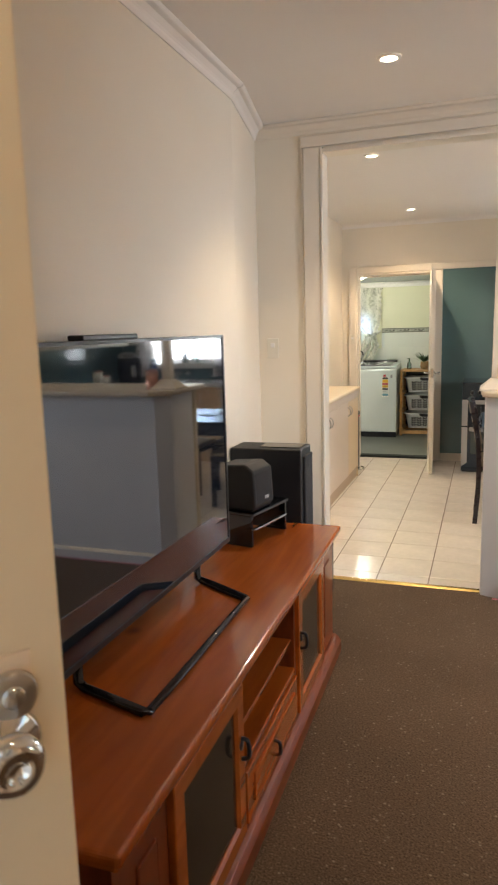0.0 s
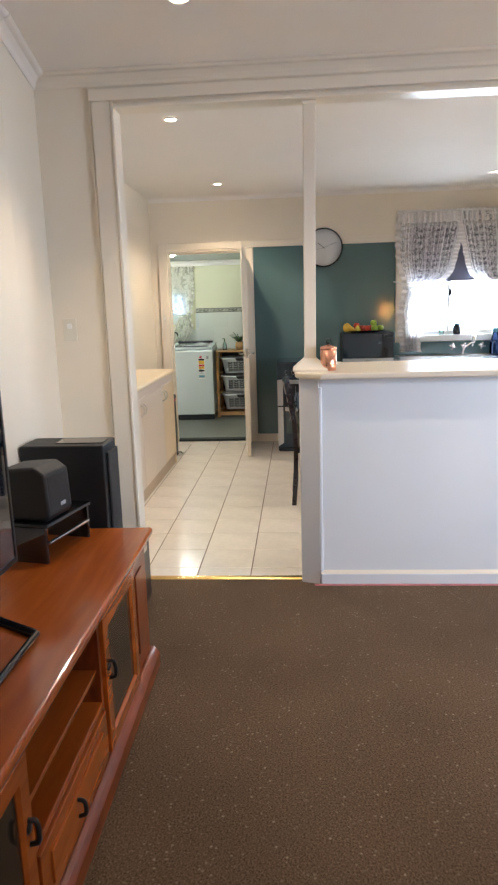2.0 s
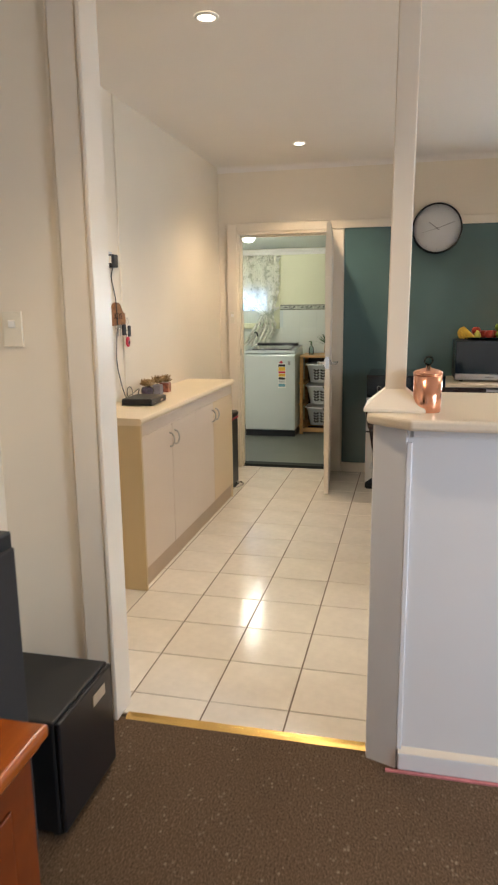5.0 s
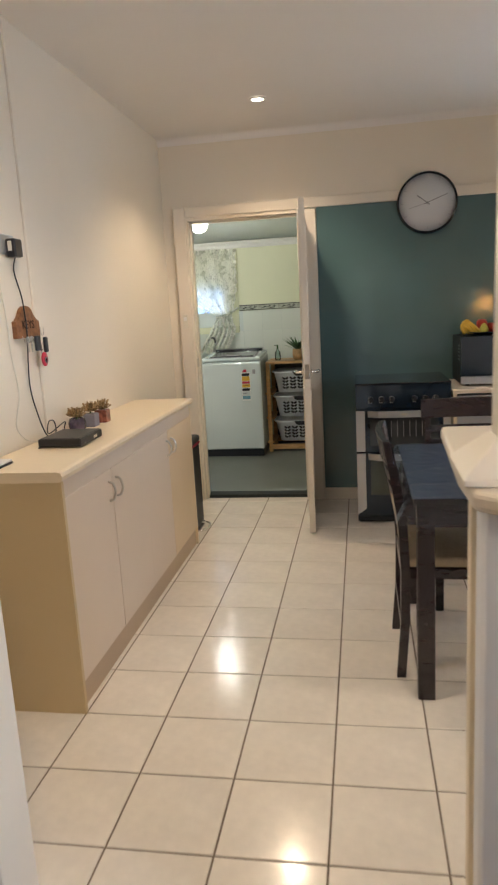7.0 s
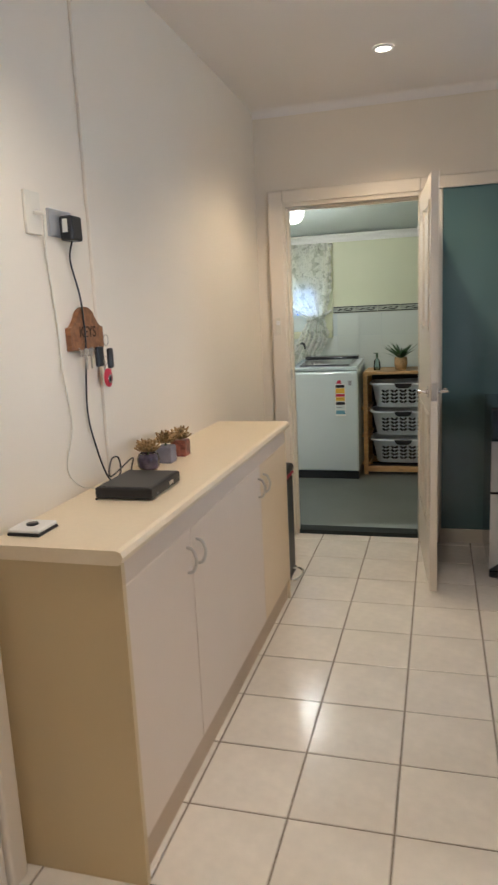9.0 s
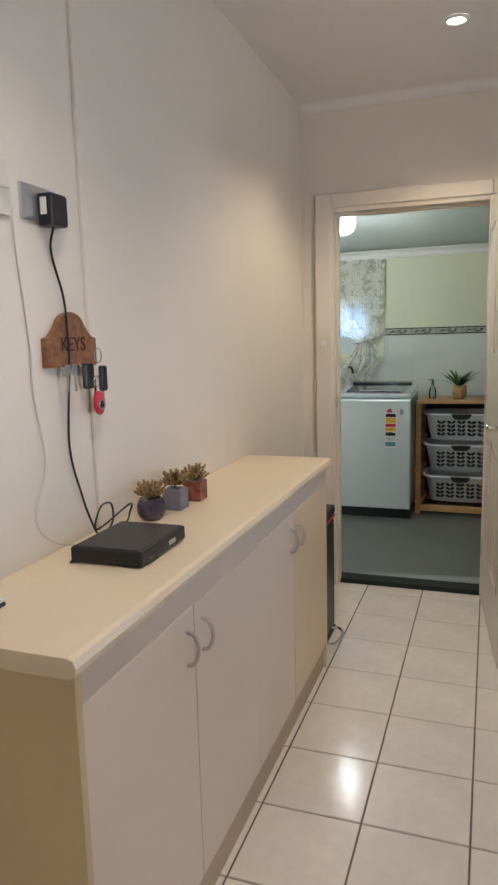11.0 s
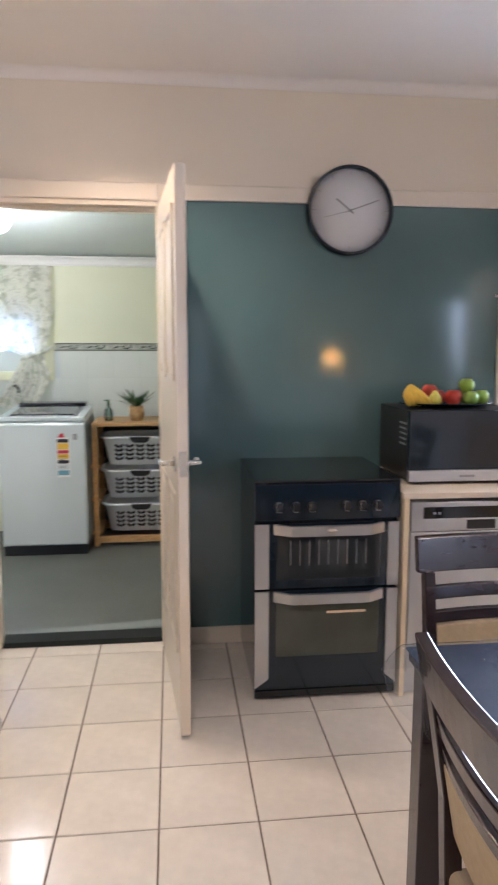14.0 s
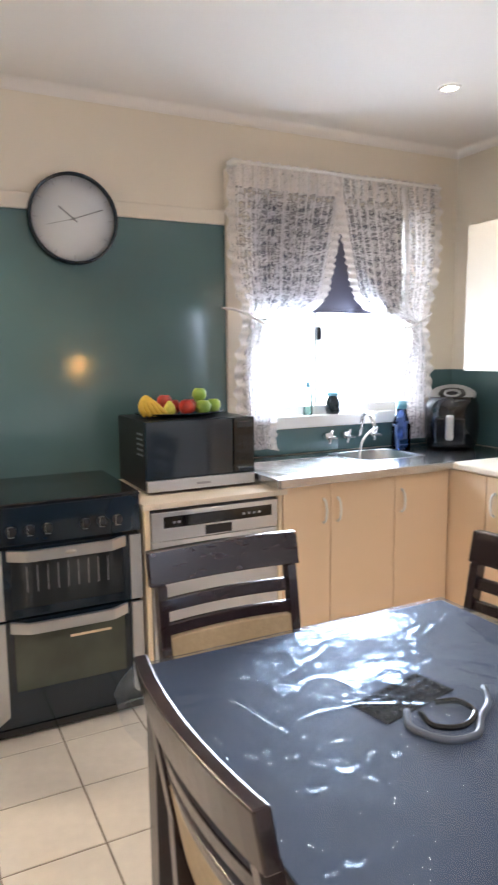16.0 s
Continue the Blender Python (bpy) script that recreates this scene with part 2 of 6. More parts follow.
def curtain_lace(name, color):
    """Bands of open flowers in a fine net, laid out along the cloth, which is denser where the gathers double it."""
    m = bpy.data.materials.new(name)
    m.use_nodes = True
    nt = m.node_tree
    b = nt.nodes["Principled BSDF"]
    b.inputs["Base Color"].default_value, b.inputs["Roughness"].default_value = (*color, 1), 0.9
    tc = nt.nodes.new("ShaderNodeTexCoord")

    def mapped(sx, sy):
        mp = nt.nodes.new("ShaderNodeMapping")
        mp.inputs["Scale"].default_value = (sx, sy, 1)
        nt.links.new(tc.outputs["UV"], mp.inputs[0])
        return mp.outputs[0]

    def ranged(sock, a, z, lo, hi):
        q = nt.nodes.new("ShaderNodeMapRange")
        for key, value in (("From Min", a), ("From Max", z), ("To Min", lo), ("To Max", hi)):
            q.inputs[key].default_value = value
        nt.links.new(sock, q.inputs[0])
        return q.outputs[0]

    def sum_of(p, q, kind="ADD"):
        a = node(nt, "ShaderNodeMath")
        a.operation = kind
        nt.links.new(p, a.inputs[0])
        nt.links.new(q, a.inputs[1])
        return a.outputs[0]

    flowers = node(nt, "ShaderNodeTexNoise", Scale=1.0, Detail=2.0, Distortion=1.8)
    nt.links.new(mapped(22, 52), flowers.inputs[0])
    bands = node(nt, "ShaderNodeTexWave", Scale=1.0, Distortion=2.0)
    bands.bands_direction = "Y"
    nt.links.new(mapped(2, 7.5), bands.inputs[0])
    folds = node(nt, "ShaderNodeTexNoise", Scale=1.0, Detail=2.0)
    nt.links.new(mapped(34, 0.2), folds.inputs[0])
    net_ = sum_of(ranged(flowers.outputs[0], 0.44, 0.56, 0.24, 0.80), ranged(bands.outputs[1], 0.0, 1.0, -0.06, 0.14))
    thick = sum_of(net_, ranged(folds.outputs[0], 0.50, 0.60, 0.0, 0.60))
    alpha = ranged(thick, 0.0, 1.0, 0.0, 0.96)
    tr = nt.nodes.new("ShaderNodeBsdfTransparent")
    tl = nt.nodes.new("ShaderNodeBsdfTranslucent")
    tl.inputs[0].default_value = (*color, 1)
    cloth, mix = nt.nodes.new("ShaderNodeMixShader"), nt.nodes.new("ShaderNodeMixShader")
    cloth.inputs[0].default_value = 0.5
    for p, q in ((b.outputs[0], cloth.inputs[1]), (tl.outputs[0], cloth.inputs[2]), (alpha, mix.inputs[0]), (tr.outputs[0], mix.inputs[1]), (cloth.outputs[0], mix.inputs[2]), (mix.outputs[0], nt.nodes["Material Output"].inputs[0])):
        nt.links.new(p, q)
    return m


def film_material():
    """Clear plastic film, creased."""
    m = bpy.data.materials.new("clear_plastic_film")
    m.use_nodes = True
    nt = m.node_tree
    nt.nodes.remove(nt.nodes["Principled BSDF"])
    g = nt.nodes.new("ShaderNodeBsdfGlossy")
    g.inputs["Roughness"].default_value = 0.13
    tr = nt.nodes.new("ShaderNodeBsdfTransparent")
    tr.inputs[0].default_value = (0.93, 0.94, 0.96, 1)
    # bluish cast of the reflected daylight is put into the gloss colour
    g.inputs[0].default_value = (0.60, 0.76, 1.0, 1)
    face = node(nt, "ShaderNodeLayerWeight", Blend=0.5)
    steep = node(nt, "ShaderNodeMath")
    steep.operation = "POWER"
    steep.inputs[1].default_value = 4.6
    nt.links.new(face.outputs["Facing"], steep.inputs[0])
    fr = node(nt, "ShaderNodeMath")
    fr.operation = "MULTIPLY_ADD"
    fr.inputs[1].default_value, fr.inputs[2].default_value = 0.80, 0.016
    nt.links.new(steep.outputs[0], fr.inputs[0])
    # flat bluish haze mixed in for the milky sheen
    df = nt.nodes.new("ShaderNodeBsdfDiffuse")
    df.inputs[0].default_value = (0.62, 0.70, 0.85, 1)
    milk = nt.nodes.new("ShaderNodeMixShader")
    milk.inputs[0].default_value = 0.022
    mix = nt.nodes.new("ShaderNodeMixShader")
    tc = nt.nodes.new("ShaderNodeTexCoord")
    n = node(nt, "ShaderNodeTexNoise", Scale=6.5, Detail=5.0, Distortion=2.2)
    nt.links.new(tc.outputs["Object"], n.inputs[0])
    bp = node(nt, "ShaderNodeBump", Strength=0.42, Distance=0.012)
    nt.links.new(n.outputs[0], bp.inputs["Height"])
    nt.links.new(bp.outputs[0], g.inputs["Normal"])
    nt.links.new(bp.outputs[0], face.inputs["Normal"])
    nt.links.new(tr.outputs[0], milk.inputs[1])
    nt.links.new(df.outputs[0], milk.inputs[2])
    nt.links.new(fr.outputs[0], mix.inputs[0])
    nt.links.new(milk.outputs[0], mix.inputs[1])
    nt.links.new(g.outputs[0], mix.inputs[2])
    nt.links.new(mix.outputs[0], nt.nodes["Material Output"].inputs[0])
    return m


def glass_material(name, tint=(0.95, 0.97, 0.97), ior=1.3):
    m = bpy.data.materials.new(name)
    m.use_nodes = True
    nt = m.node_tree
    nt.nodes.remove(nt.nodes["Principled BSDF"])
    g = nt.nodes.new("ShaderNodeBsdfGlossy")
    g.inputs["Roughness"].default_value = 0.02
    tr = nt.nodes.new("ShaderNodeBsdfTransparent")
    tr.inputs[0].default_value = (*tint, 1)
    fr = node(nt, "ShaderNodeFresnel", IOR=ior)
    mix = nt.nodes.new("ShaderNodeMixShader")
    nt.links.new(fr.outputs[0], mix.inputs[0])
    nt.links.new(tr.outputs[0], mix.inputs[1])
    nt.links.new(g.outputs[0], mix.inputs[2])
    nt.links.new(mix.outputs[0], nt.nodes["Material Output"].inputs[0])
    return m


CREAM = material("cream_wall_paint", (0.78, 0.71, 0.60), 0.55, vary=0.02, vscale=1.5, bump=0.06, bscale=140)
CEIL = material("ceiling_paint", (0.82, 0.78, 0.74), 0.7, vary=0.02, vscale=1.0, bump=0.05, bscale=90)
TRIM = material("cream_gloss_trim", (0.77, 0.70, 0.60), 0.28, vary=0.02, bump=0.02, bscale=25)
WHITE = material("white_gloss_paint", (0.80, 0.79, 0.77), 0.3, vary=0.02, bump=0.04, bscale=30)
BARFACE = material("white_bar_panel", (0.74, 0.75, 0.78), 0.5, vary=0.02, vscale=2, bump=0.05, bscale=60)
TEAL = material("teal_gloss_panel", (0.088, 0.162, 0.172), 0.11, vary=0.05, vscale=2, coat=0.35, bump=0.02, bscale=3)
CARPET = carpet_material()
TILE = material("ceramic_floor_tile", (0.80, 0.745, 0.67), 0.17, vary=0.06, vscale=5, fine=0.03, fscale=30, random_value=0.03, coat=0.0, bump=0.05, bscale=7, rvary=0.05)
GROUT = material("tile_grout", (0.20, 0.16, 0.12), 0.9, vary=0.2, vscale=6)
VINYL = material("grey_green_vinyl", (0.135, 0.145, 0.13), 0.45, vary=0.08, vscale=3, fine=0.05, bump=0.1)
BLACKSTRIP = material("black_threshold", (0.010, 0.014, 0.014), 0.8, vary=0.1, fine=0.1)
BRASS = material("brass_strip", (0.75, 0.52, 0.20), 0.25, 1.0, vary=0.1, vscale=8)
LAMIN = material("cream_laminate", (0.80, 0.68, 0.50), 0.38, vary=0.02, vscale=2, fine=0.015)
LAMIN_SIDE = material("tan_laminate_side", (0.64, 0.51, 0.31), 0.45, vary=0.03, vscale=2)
DOORLAM = material("beige_cupboard_door", (0.76, 0.66, 0.57), 0.42, vary=0.02, vscale=2)
KITLAM = material("apricot_cupboard_door", (0.78, 0.60, 0.42), 0.4, vary=0.02, vscale=2)
BENCHTOP = material("pale_benchtop", (0.74, 0.66, 0.55), 0.3, vary=0.03, fine=0.03, fscale=200)
STEEL = material("stainless_steel", (0.62, 0.62, 0.63), 0.24, 1.0, vary=0.04, stretch=(1, 12, 12), fine=0.03)
CHROME = material("chrome", (0.80, 0.80, 0.80), 0.08, 1.0, vary=0.02)
NICKEL = material("brushed_nickel", (0.60, 0.57, 0.53), 0.3, 1.0, vary=0.04)
COPPER = material("rosy_copper", (0.80, 0.42, 0.30), 0.22, 1.0, vary=0.10, vscale=14, bump=0.06, bscale=60, stretch=(1, 1, 0.05))
PINE = wood("orange_lacquered_pine", (0.30, 0.066, 0.010), (0.43, 0.105, 0.015), 0.24, 0.5, 2.0, (9, 1.0, 9), knots=0.8)
PINE_RED = wood("red_stained_pine", (0.13, 0.024, 0.007), (0.25, 0.052, 0.010), 0.3, 0.4, 3.0, (9, 1.5, 2.5))
RACKWOOD = wood("pale_pine", (0.42, 0.23, 0.09), (0.62, 0.38, 0.17), 0.5, 0.1, 4.0, (2, 9, 9))
DARKWOOD = wood("espresso_wood", (0.015, 0.008, 0.010), (0.026, 0.014, 0.016), 0.24, 0.35, 5.0, (3, 3, 12))
KEYWOOD = wood("carved_brown_wood", (0.16, 0.065, 0.025), (0.30, 0.13, 0.05), 0.5, 0.1, 6.0, (2, 9, 9))
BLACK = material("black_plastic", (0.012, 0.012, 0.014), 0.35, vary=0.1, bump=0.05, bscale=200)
BLACKGLOSS = material("black_gloss", (0.006, 0.006, 0.008), 0.06, coat=0.5, vary=0.05)
TVGLASS = material("tv_screen", (0.010, 0.014, 0.022), 0.035, ior=2.0)
SPKGRAIN = material("black_vinyl_speaker", (0.010, 0.011, 0.013), 0.5, vary=0.15, vscale=8, bump=0.2, bscale=260)
CLOTHGRILL = material("speaker_cloth", (0.03, 0.03, 0.032), 0.9, bump=0.6, bscale=500, vary=0.05)
SMOKED = material("smoked_door_glass", (0.030, 0.024, 0.016), 0.05, coat=0.3, vary=0.15, vscale=4)
NAVY = material("navy_black_enamel", (0.008, 0.017, 0.030), 0.12, coat=0.5, vary=0.05)
OVENGLASS = material("oven_glass", (0.022, 0.027, 0.032), 0.05, coat=0.6, vary=0.15, vscale=5)
SILVER = material("silver_appliance", (0.55, 0.56, 0.58), 0.32, 0.8, vary=0.03)
APPWHITE = material("white_enamel", (0.62, 0.68, 0.68), 0.25, vary=0.02, coat=0.2)
SEATCLOTH = material("cream_suede_cushion", (0.40, 0.32, 0.21), 0.9, vary=0.08, vscale=5, fine=0.06, bump=0.3, bscale=120)
TABLECLOTH = material("navy_table_cover", (0.020, 0.034, 0.075), 0.5, vary=0.12, vscale=5, bump=0.1, bscale=20)
PLASTIC = film_material()
PANE = glass_material("window_glass", (0.97, 0.98, 0.98))
CLEARGLASS = glass_material("clear_glass", (0.75, 0.88, 0.85), 1.5)
BLUEGLASS = glass_material("blue_glass", (0.40, 0.55, 0.88), 1.5)
LACE = curtain_lace("white_lace", (0.86, 0.84, 0.85))
# dark blue tint added to dim the backdrop's glare in the laundry window
TINTPANE = glass_material("dim_bathroom_glass", (0.30, 0.40, 0.55))
# lighter copy of OVENGLASS; the room's reflection is put into its colour
OVENGLASS_PALE = material("grey_green_oven_glass", (0.060, 0.070, 0.055), 0.10, coat=0.4, vary=0.2, vscale=5)
CORDGREY = material("milky_cord", (0.07, 0.085, 0.12), 0.3, coat=0.3)
# yellower than DOORLAM, for the last low cupboard door only
DOOR_YELLOW = material("yellowed_cupboard_door", (0.78, 0.64, 0.46), 0.42, vary=0.02, vscale=2)
KICKTAN = material("tan_kickboard", (0.56, 0.44, 0.32), 0.5, vary=0.04, vscale=3)
BOWLSTEEL = material("satin_bowl_steel", (0.50, 0.51, 0.53), 0.30, 1.0, vary=0.05)
LACE_EDGE = lace_material("dense_lace_ruffle", (0.88, 0.84, 0.82), 60.0, 0.35, 0.6, 0.62)
NET = lace_material("sage_print_net", (0.84, 0.84, 0.78), 30.0, 0.35, 0.62, 0.56, leaf=(0.60, 0.61, 0.54))
BLIND = material("charcoal_blind", (0.09, 0.09, 0.13), 0.9, vary=0.05)
LIMEWALL = material("pale_lime_wall", (0.70, 0.71, 0.53), 0.55, vary=0.02)
WALLTILE = material("white_wall_tile", (0.68, 0.72, 0.68), 0.18, vary=0.02, random_value=0.015)
BORDERTILE = material("grey_border_tile", (0.40, 0.42, 0.36), 0.3, vary=0.2, vscale=30, fine=0.1, fscale=90)
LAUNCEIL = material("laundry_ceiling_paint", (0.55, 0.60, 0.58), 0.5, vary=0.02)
BULB = material("lit_downlight", (1.0, 0.86, 0.66), 0.4, emit=14.0)
GLOBE = material("lit_white_globe", (1.0, 0.98, 0.92), 0.4, emit=3.5)
CLOCKFACE = material("white_clock_face", (0.72, 0.73, 0.75), 0.35, vary=0.02)
GREYLINE = material("grey_print", (0.30, 0.30, 0.32), 0.6)
BASKET = material("white_basket_plastic", (0.90, 0.92, 0.93), 0.4, vary=0.02)
WICKER = material("wicker_pot", (0.45, 0.28, 0.13), 0.75, vary=0.25, vscale=60, bump=0.6, bscale=90)
LEAF = material("green_leaf", (0.045, 0.11, 0.035), 0.45, vary=0.3, vscale=20)
SUCC = material("succulent_leaf", (0.30, 0.19, 0.08), 0.5, vary=0.4, vscale=60)
ROSE = material("rosy_leaf_tip", (0.35, 0.10, 0.06), 0.5, vary=0.3, vscale=60)
POTDARK = material("glazed_dark_pot", (0.05, 0.035, 0.06), 0.15, vary=0.6, vscale=40, coat=0.4)
POTGREY = material("grey_pot", (0.20, 0.19, 0.22), 0.6, vary=0.1, vscale=30)
POTRUST = material("rust_pot", (0.26, 0.09, 0.06), 0.35, vary=0.6, vscale=50)
BANANA = material("ripe_banana", (0.62, 0.42, 0.05), 0.5, vary=0.15, vscale=30)
APPLE = material("red_apple", (0.50, 0.05, 0.03), 0.3, vary=0.35, vscale=25, coat=0.3)
GREENAPPLE = material("green_apple", (0.28, 0.45, 0.06), 0.3, vary=0.15, vscale=25, coat=0.3)
RED = material("red_plastic", (0.55, 0.03, 0.06), 0.4)
YELLOW = material("yellow_print", (0.75, 0.45, 0.05), 0.5)
BLUEPRINT = material("blue_print", (0.15, 0.35, 0.45), 0.5)
OFFWHITE = material("offwhite_plastic", (0.72, 0.68, 0.58), 0.4, vary=0.02)
PINK = material("pink_tape", (0.60, 0.22, 0.25), 0.7, vary=0.2, vscale=20)
SKYGLOW = material("bright_distance", (0.93, 0.96, 1.0), 1.0, emit=10.5)
GROUND = material("pale_paving", (0.45, 0.43, 0.40), 0.9, vary=0.1)


# ---------- mesh helpers ----------
def add(bm, other):
    """Joins other into bm."""
    me = bpy.data.meshes.new("tmp")
    other.to_mesh(me)
    other.free()
    bm.from_mesh(me)
    bpy.data.meshes.remove(me)
    return bm


def block(x0, x1, y0, y1, z0, z1, bev=0.0, seg=2, bm=None):
    b = bmesh.new()
    bmesh.ops.create_cube(b, size=1)
    for v in b.verts:
        v.co = ((x0 + x1) / 2 + v.co.x * (x1 - x0), (y0 + y1) / 2 + v.co.y * (y1 - y0), (z0 + z1) / 2 + v.co.z * (z1 - z0))
    if bev:
        bmesh.ops.bevel(b, geom=b.edges[:], offset=bev, segments=seg, affect="EDGES", profile=0.5)
    return add(bm, b) if bm else b


def prism(points, axis, a, b_, bev=0.0, bm=None, seg=2):
    """A polygon in the two other axes, pushed along axis from a to b_."""
    b = bmesh.new()

    def place(p, q):
        return {"x": (q, p[0], p[1]), "y": (p[0], q, p[1]), "z": (p[0], p[1], q)}[axis]
    lo = [b.verts.new(place(p, a)) for p in points]
    hi = [b.verts.new(place(p, b_)) for p in points]
    n = len(points)
    b.faces.new(lo)
    b.faces.new(hi)
    for i in range(n):
        b.faces.new((lo[i], lo[(i + 1) % n], hi[(i + 1) % n], hi[i]))
    bmesh.ops.recalc_face_normals(b, faces=b.faces[:])
    if bev:
        bmesh.ops.bevel(b, geom=b.edges[:], offset=bev, segments=seg, affect="EDGES", profile=0.5)
    return add(bm, b) if bm else b


def lathe(profile, n=24, m=None, bm=None):
    """Turns (radius, height) points round z."""
    b = bmesh.new()
    rings = []
    for r, z in profile:
        if r < 1e-5:
            rings.append([b.verts.new((0, 0, z))])
        else:
            rings.append([b.verts.new((r * math.cos(2 * math.pi * i / n), r * math.sin(2 * math.pi * i / n), z)) for i in range(n)])
    for p, q in zip(rings, rings[1:]):
        for i in range(n):
            j = (i + 1) % n
            if len(p) == 1 and len(q) == 1:
                continue
            if len(p) == 1:
                b.faces.new((p[0], q[i], q[j]))
            elif len(q) == 1:
                b.faces.new((p[i], q[0], p[j]))
            else:
                b.faces.new((p[i], q[i], q[j], p[j]))
    bmesh.ops.recalc_face_normals(b, faces=b.faces[:])
    for f in b.faces:
        f.smooth = True
    if m:
        b.transform(m)
    return add(bm, b) if bm else b


def tube(points, r, n=8, bm=None, flat=1.0):
    """A round bar along points."""
    b = bmesh.new()
    pts = [Vector(p) for p in points]
    rings = []
    side = None
    for i, p in enumerate(pts):
        d = (pts[min(i + 1, len(pts) - 1)] - pts[max(i - 1, 0)]).normalized()
        if side is None:
            side = d.orthogonal().normalized()
        else:
            side = (side - d * side.dot(d)).normalized()
        up = d.cross(side)
        rings.append([b.verts.new(p + r * (math.cos(2 * math.pi * k / n) * side + flat * math.sin(2 * math.pi * k / n) * up)) for k in range(n)])
    for p, q in zip(rings, rings[1:]):
        for k in range(n):
            b.faces.new((p[k], p[(k + 1) % n], q[(k + 1) % n], q[k])).smooth = True
    b.faces.new(rings[0])
    b.faces.new(rings[-1])
    bmesh.ops.recalc_face_normals(b, faces=b.faces[:])
    return add(bm, b) if bm else b


def arc(points, steps=8):
    """A smooth line (Catmull-Rom) through points."""
    p = [Vector(q) for q in points]
    p = [2 * p[0] - p[1]] + p + [2 * p[-1] - p[-2]]
    out = []
    for i in range(1, len(p) - 2):
        for s in range(steps):
            t = s / steps
            out.append(0.5 * ((2 * p[i]) + (p[i + 1] - p[i - 1]) * t + (2 * p[i - 1] - 5 * p[i] + 4 * p[i + 1] - p[i + 2]) * t * t + (3 * p[i] - p[i - 1] - 3 * p[i + 1] + p[i + 2]) * t ** 3))
    out.append(p[-2])
    return out


def sheet(fn, nu, nv):
    """A grid surface, fn(u, v) with u, v from 0 to 1."""
    b = bmesh.new()
    g = [[b.verts.new(fn(i / nu, j / nv)) for j in range(nv + 1)] for i in range(nu + 1)]
    uv = b.loops.layers.uv.new("uv")
    for i in range(nu):
        for j in range(nv):
            f = b.faces.new((g[i][j], g[i + 1][j], g[i + 1][j + 1], g[i][j + 1]))
            f.smooth = True
            for corner, (p, q) in zip(f.loops, ((i, j), (i + 1, j), (i + 1, j + 1), (i, j + 1))):
                corner[uv].uv = (p / nu, q / nv)
    bmesh.ops.recalc_face_normals(b, faces=b.faces[:])
    return b


def ball(r, m, seg=14, bm=None):
    b = bmesh.new()
    bmesh.ops.create_uvsphere(b, u_segments=seg, v_segments=seg - 4, radius=r)
    for f in b.faces:
        f.smooth = True
    b.transform(m)
    return add(bm, b) if bm else b


def part(name, bm, mt, parent=None, label="", kind=""):
    me = bpy.data.meshes.new(name)
    bm.to_mesh(me)
    bm.free()
    me.materials.append(mt)
    ob = new(name, me)
    ob.parent = parent
    return tagged(ob, label, kind=kind)


def thing(name, x, y, z, label, category, rz=0.0, group=""):
    ob = new(name)
    ob.empty_display_size = 0.1
    ob.matrix_world = pose(x, y, z, 0, 0, rz)
    return tagged(ob, label, category, group)


def fixed(name, bm, mt, label="", parent=None):
    return part(name, bm, mt, parent, label, "structure")


def T(x, y, z):
    return Matrix.Translation((x, y, z))


def facing(x, y, z, axis):
    """A pose whose local z looks along axis."""
    return Matrix.Translation((x, y, z)) @ Vector(axis).to_track_quat("Z", "Y").to_matrix().to_4x4()

# ---------- large structure ----------
CH = 2.58
fixed("ground", block(-60, 60, -60, 60, -0.75, -0.55), GROUND, "pale paved ground outside the house")
tagged(fixed("backdrop", block(-30, 30, 24, 24.1, -0.55, 16), SKYGLOW, "bright hazy distance beyond the windows"))
fixed("floor_lounge", block(-1.5, 4.0, -0.6, 3.64, -0.12, 0.0), CARPET, "flecked brown carpet of the lounge")
fixed("wall_lounge_west", prism([(-1.3, -0.5), (-1.05, -0.5), (-1.05, 2.93), (-1.175, 3.64), (-1.3, 3.64)], "z", 0, CH), CREAM, "smooth cream plaster wall behind the television")
fixed("wall_lounge_south", block(1.14, 4.0, -0.5, -0.39, 0, CH), CREAM, "cream plaster wall beside the front window")
fixed("wall_lounge_by_door", block(0.14, 0.30, -0.5, -0.39, 0, CH), CREAM, "narrow cream wall between front door and window")
fixed("wall_lounge_under_window", block(0.30, 1.14, -0.5, -0.39, 0, 1.14), CREAM, "cream wall below the front window")
fixed("wall_lounge_over_window", block(0.30, 1.14, -0.5, -0.39, 2.12, CH), CREAM, "cream wall above the front window")
fixed("wall_lounge_south_west", block(-1.3, -0.76, -0.5, -0.39, 0, CH), CREAM, "short cream wall beside the front door")
fixed("wall_lounge_over_door", block(-0.76, 0.14, -0.5, -0.39, 2.06, CH), CREAM, "cream wall above the front door")
fixed("porch_roof", block(-1.3, 1.6, -1.5, -0.5, 2.5, CH), WHITE, "white porch roof")
fixed("porch_floor", block(-1.3, 1.6, -1.5, -0.5, -0.12, -0.01), GROUND, "plain porch floor")
# unseen east wall, split round the added side window
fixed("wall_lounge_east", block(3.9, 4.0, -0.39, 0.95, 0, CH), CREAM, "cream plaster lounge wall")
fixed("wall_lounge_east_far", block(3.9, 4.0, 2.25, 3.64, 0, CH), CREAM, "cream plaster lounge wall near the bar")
fixed("wall_lounge_east_below", block(3.9, 4.0, 0.95, 2.25, 0, 0.92), CREAM, "cream wall below the added side window")
fixed("wall_lounge_east_above", block(3.9, 4.0, 0.95, 2.25, 2.08, CH), CREAM, "cream wall above the added side window")
